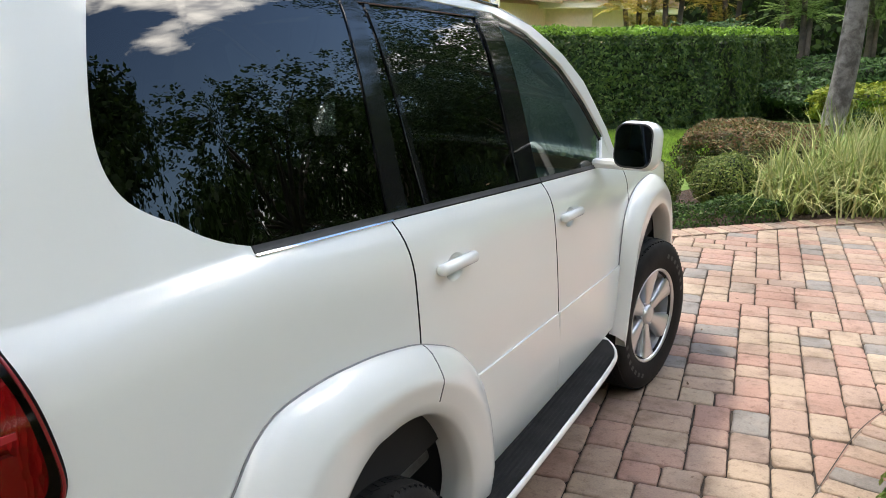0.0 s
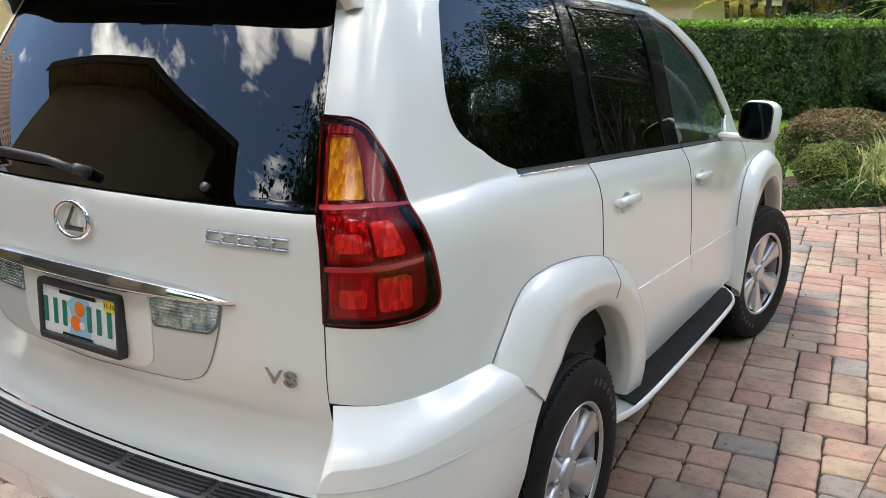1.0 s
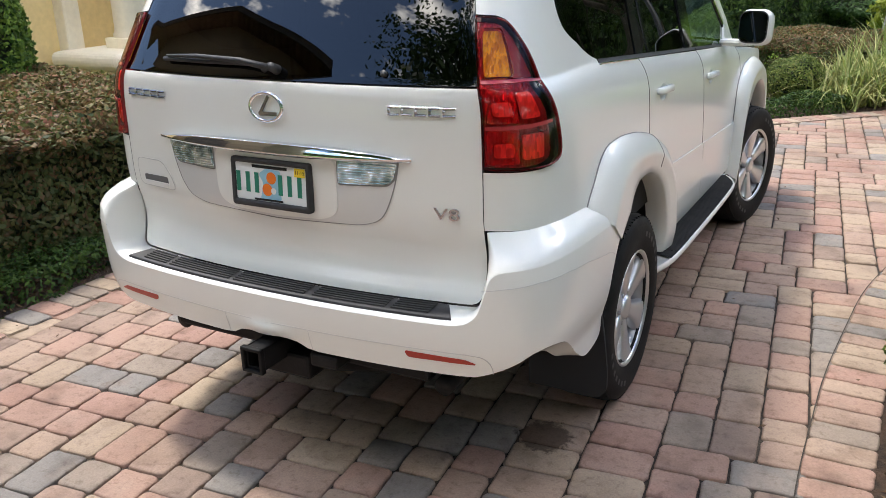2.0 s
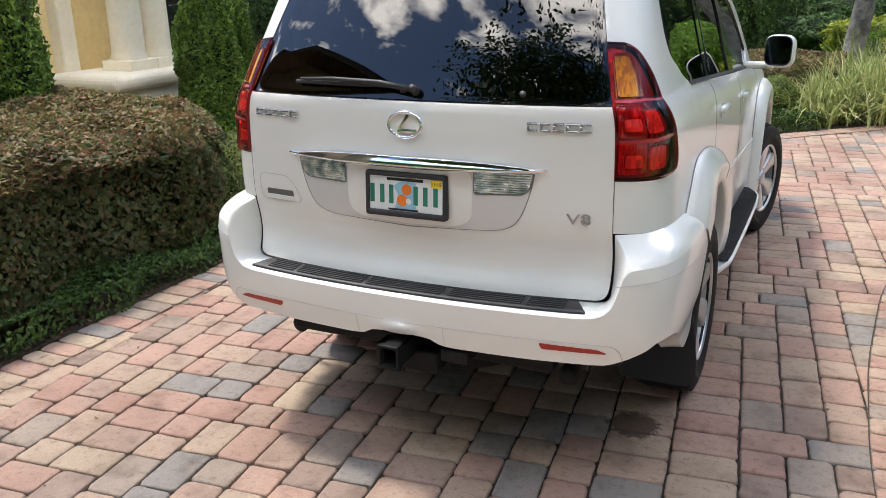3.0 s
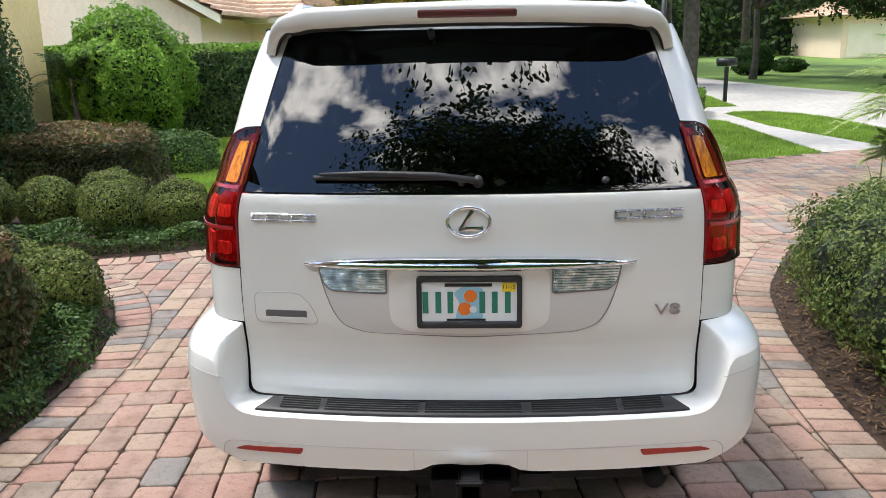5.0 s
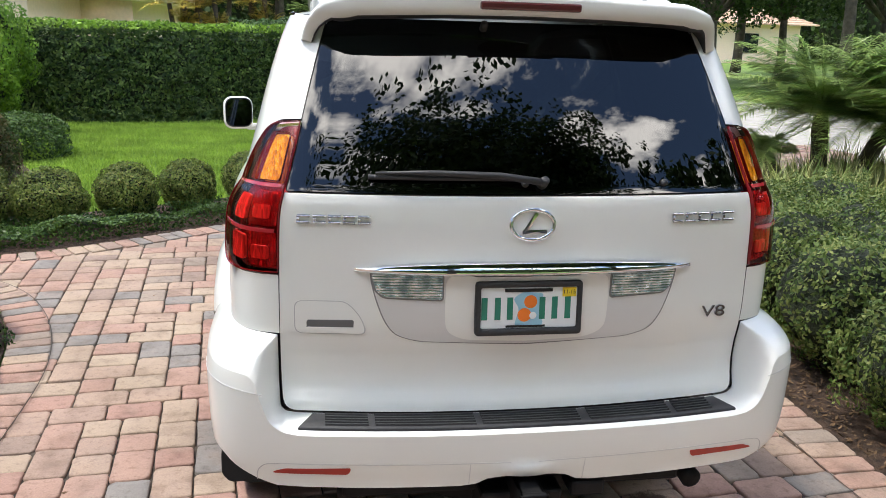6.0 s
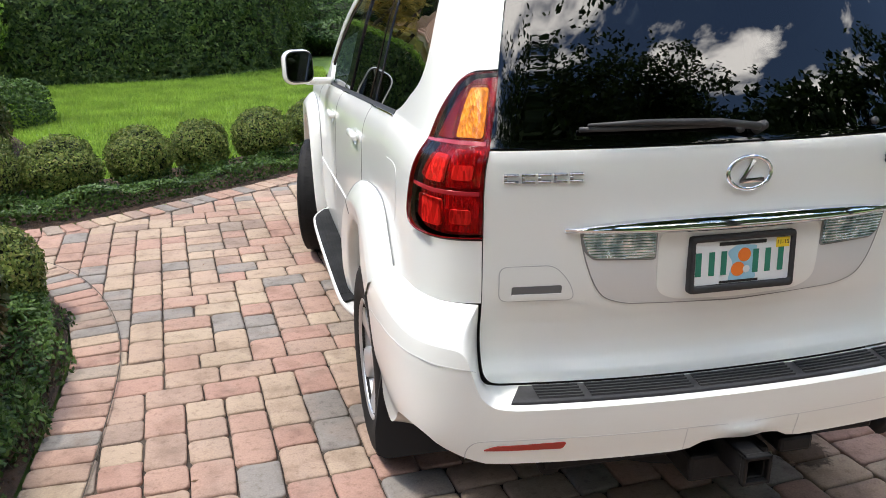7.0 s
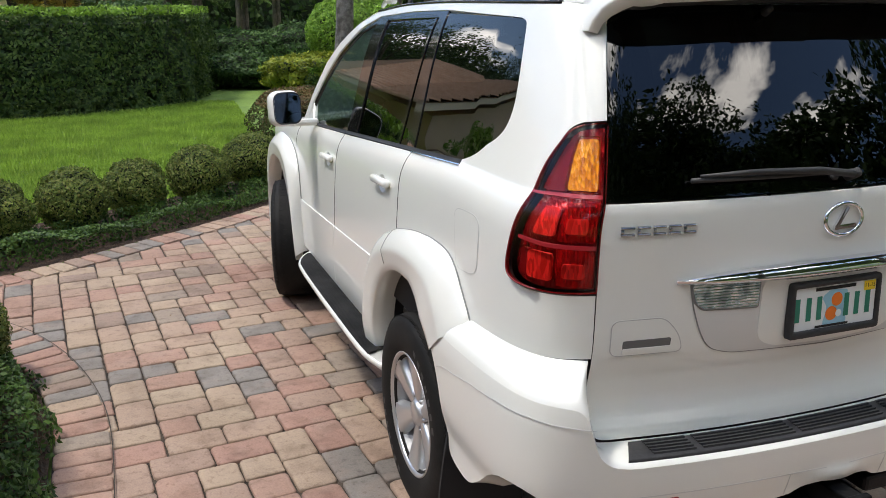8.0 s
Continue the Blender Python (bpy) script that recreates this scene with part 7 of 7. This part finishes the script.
# ---- pavers ----
def paver_material(name, joined_up):
    m = material(name, (.45, .33, .26), .88, spec=.25)
    src = node(m, "ShaderNodeNewGeometry").outputs["Random Per Island"] if joined_up else node(m, "ShaderNodeObjectInfo").outputs["Random"]
    col = ramp(m, src, [(0, (.345, .252, .192)), (.16, (.340, .222, .174)), (.34, (.325, .202, .160)), (.46, (.350, .268, .200)), (.62, (.312, .222, .174)), (.74, (.215, .196, .178)), (.84, (.265, .216, .176)), (.90, (.362, .285, .212)), (.96, (.252, .186, .150))], True)
    geo = node(m, "ShaderNodeNewGeometry")
    n5 = node(m, "ShaderNodeTexNoise", Scale=5.5, Detail=2.0)
    link(m, geo.outputs["Position"], n5.inputs["Vector"])
    col = mixed(m, col, (.29, .222, .180), ramp(m, n5.outputs["Fac"], [(.52, (0, 0, 0)), (.68, (.35, .35, .35))]))
    n1 = node(m, "ShaderNodeTexNoise", Scale=6.0, Detail=4.0)
    n2 = node(m, "ShaderNodeTexNoise", Scale=120.0, Detail=5.0, Roughness=.7)
    n3 = node(m, "ShaderNodeTexNoise", Scale=1.1, Detail=5.0)
    n4 = node(m, "ShaderNodeTexNoise", Scale=27.0, Detail=6.0, Roughness=.65)
    for n in (n1, n2, n3, n4):
        link(m, geo.outputs["Position"], n.inputs["Vector"])
    stain = ramp(m, n1.outputs["Fac"], [(.30, (.72, .69, .67)), (.48, (1.0, .99, .98)), (.66, (1.05, 1.04, 1.02))])
    grain = ramp(m, n2.outputs["Fac"], [(.3, (.82, .82, .82)), (.7, (1.10, 1.10, 1.10))])
    big = ramp(m, n3.outputs["Fac"], [(.32, (.77, .75, .73)), (.52, (1.0, 1.0, 1.0)), (.65, (1.06, 1.06, 1.06))])
    c = mixed(m, mixed(m, mixed(m, col, stain, 1.0, "MULTIPLY"), grain, 1.0, "MULTIPLY"), big, 1.0, "MULTIPLY")
    blot = ramp(m, n4.outputs["Fac"], [(.32, (.74, .71, .69)), (.46, (1.0, 1.0, 1.0)), (.68, (1.07, 1.06, 1.05))])
    c = mixed(m, c, blot, 1.0, "MULTIPLY")
    # one oily wet-looking spot behind the car
    far_ = node(m, "ShaderNodeVectorMath")
    far_.operation = "DISTANCE"
    far_.inputs[1].default_value = (.74, .52, 0)
    link(m, geo.outputs["Position"], far_.inputs[0])
    edge_ = node(m, "ShaderNodeMath")
    edge_.operation = "MULTIPLY_ADD"
    edge_.inputs[1].default_value = .16
    link(m, n4.outputs["Fac"], edge_.inputs[0])
    link(m, far_.outputs["Value"], edge_.inputs[2])
    c = mixed(m, c, ramp(m, edge_.outputs["Value"], [(.17, (.34, .32, .30)), (.20, (1, 1, 1))]), 1.0, "MULTIPLY")
    base(m, c)
    rough_ = mixed(m, n2.outputs["Color"], n4.outputs["Color"], .5)
    bump(m, rough_, .5, .004)
    return m


PAVER = paver_material("paver", False)
PAVER_STUFF = paver_material("paver_far", True)


def paver_shape(w, d, g):
    """A tumbled block with knocked corners and bowed sides: vertices and faces, top at z = 0."""
    j = lambda v: g.uniform(-v, v)
    hw, hd = w / 2 - .0033, d / 2 - .0033
    c = [.021 + j(.009) for _ in range(4)]
    rim = [(-hw + c[0], -hd), (j(.03), -hd + .001 + j(.0015)), (hw - c[1], -hd), (hw - c[1] * .3, -hd + c[1] * .3), (hw, -hd + c[1]), (hw - .001 + j(.0015), j(.03)), (hw, hd - c[2]), (hw - c[2] * .3, hd - c[2] * .3), (hw - c[2], hd), (j(.03), hd - .001 + j(.0015)), (-hw + c[3], hd), (-hw + c[3] * .3, hd - c[3] * .3), (-hw, hd - c[3]), (-hw + .001 + j(.0015), j(.03)), (-hw, -hd + c[0]), (-hw + c[0] * .3, -hd + c[0] * .3)]
    rim = [(x + j(.0020), y + j(.0020)) for x, y in rim]
    n = len(rim)
    vs = []
    for z, inset in ((-.03, 0), (-.007, .0003), (-.0026, .0028), (0, .010)):
        vs += [(x * (1 - 2 * inset / w), y * (1 - 2 * inset / d), z + (j(.0012) if z > -.004 else 0)) for x, y in rim]
    fs = [tuple(range(3 * n, 4 * n))]
    for r in (0, n, 2 * n):
        fs += [(r + i, r + (i + 1) % n, r + n + (i + 1) % n, r + n + i) for i in range(n)]
    return vs, fs


def cobbles(g, unit, cols, rows_):
    """Random ashlar of blocks 3 x 2, 2 x 3 and 2 x 2 units: column, row, width and depth in units."""
    full = np.zeros((rows_ + 5, cols + 4), bool)
    full[:, cols:] = True
    out = []
    for r in range(rows_):
        for c in range(cols):
            if full[r, c]:
                continue
            free = 1
            while free < 8 and not full[r, c + free]:
                free += 1
            fits = [(w, d) for w, d, n in ((3, 2, 6), (2, 3, 4), (2, 2, 4)) for _ in range(n) if w <= free and free - w != 1]
            w, d = g.choice(fits) if fits else (min(free, 3), 2)
            full[r:r + d, c:c + w] = True
            out.append((c, r, w, d))
    return out


def lay_pavers():
    g = random.Random(5)
    unit, skew = .0862, radians(5.3)
    field = []
    for c, r, w, d in cobbles(g, unit, 214, 234):
        x, y = (c + w / 2) * unit - 7.5, (r + d / 2) * unit - 6.5
        field.append((x * math.cos(skew) - y * math.sin(skew), x * math.sin(skew) + y * math.cos(skew), w * unit, d * unit))
    pts = np.array([(a, b) for a, b, w, d in field])
    keep = inside(DRIVE, pts)
    for k in range(4):
        keep &= inside(DRIVE, pts + np.array([((-1) ** (k % 2)) * .09, ((-1) ** (k // 2)) * .09]))
    field = [f for f, k in zip(field, keep) if k]
    # border of headers along the beds
    edge = []
    for line in ([(-2.28, -3.4)] + DRIVE[1:8], DRIVE[10:21], DRIVE[24:33]):
        p = even(rounded(line, .25, closed=False), 400)
        d = np.concatenate([[0], np.cumsum(np.hypot(*np.diff(p, axis=0).T))])
        t = .06
        while t < d[-1] - .06:
            w = g.uniform(.115, .14)
            c = np.array([np.interp(t + w / 2, d, p[:, 0]), np.interp(t + w / 2, d, p[:, 1])])
            c2 = np.array([np.interp(t + w / 2 + .02, d, p[:, 0]), np.interp(t + w / 2 + .02, d, p[:, 1])])
            tt = (c2 - c) / np.hypot(*(c2 - c))
            nn = np.array([tt[1], -tt[0]])
            edge.append((c + nn * .125, w, math.atan2(tt[1], tt[0])))
            t += w
    for line in ([(-2.28, -3.4)] + DRIVE[1:8], DRIVE[10:21], DRIVE[24:33]):
        p = even(rounded(line, .25, closed=False), 240)
        d = np.gradient(p, axis=0)
        d /= np.hypot(*d.T)[:, None]
        nn = np.stack([d[:, 1], -d[:, 0]], 1)
        rows = [[(*(q + m * off), .004) for q, m in zip(p, nn)] for off in (.2455, .2505)]
        part("border_joint", strip("border_joint", rows, GROUT, False), GROUT, driveway)
    ec = np.array([e[0] for e in edge])
    low = lambda p: -.007 if np.hypot(*(ec - np.array(p)).T).min() < .23 else 0
    near, far = [], []
    for f in field:
        (near if -2.2 < f[0] < 2.0 and (-.75 < f[1] < .0 or (f[1] < 2.9 and abs(f[0]) > .95)) else far).append((f[0], f[1], f[2], f[3], math.degrees(skew) + g.uniform(-1.2, 1.2)))
    for c, w, a in edge:
        far.append((c[0], c[1], w, .245, math.degrees(a), .004))
    g.shuffle(near)
    far += near[300:]
    shapes = {}
    for x, y, w, d, a in near[:300]:
        key = (round(w, 2), round(d, 2), g.randrange(3))
        if key not in shapes:
            shapes[key] = mesh_of("paver", *paver_shape(w, d, g), PAVER)
        ob = new("paver", shapes[key])
        ob.parent = driveway
        ob.matrix_basis = pose(x, y, g.uniform(-.002, .002) + low((x, y)), g.uniform(-.4, .4), g.uniform(-.4, .4), a)
    vs, fs = [], []
    for x, y, w, d, a, *up in far:
        v, f = paver_shape(w, d, g)
        m = pose(x, y, g.uniform(-.002, .002) + (up[0] if up else low((x, y))), g.uniform(-.4, .4), g.uniform(-.4, .4), a)
        n = len(vs)
        vs += [m @ Vector(p) for p in v]
        fs += [tuple(k + n for k in q) for q in f]
    rest = part("pavers", mesh_of("pavers", vs, fs, PAVER_STUFF), PAVER_STUFF, driveway)
    tagged(rest, kind="stuff")


lay_pavers()
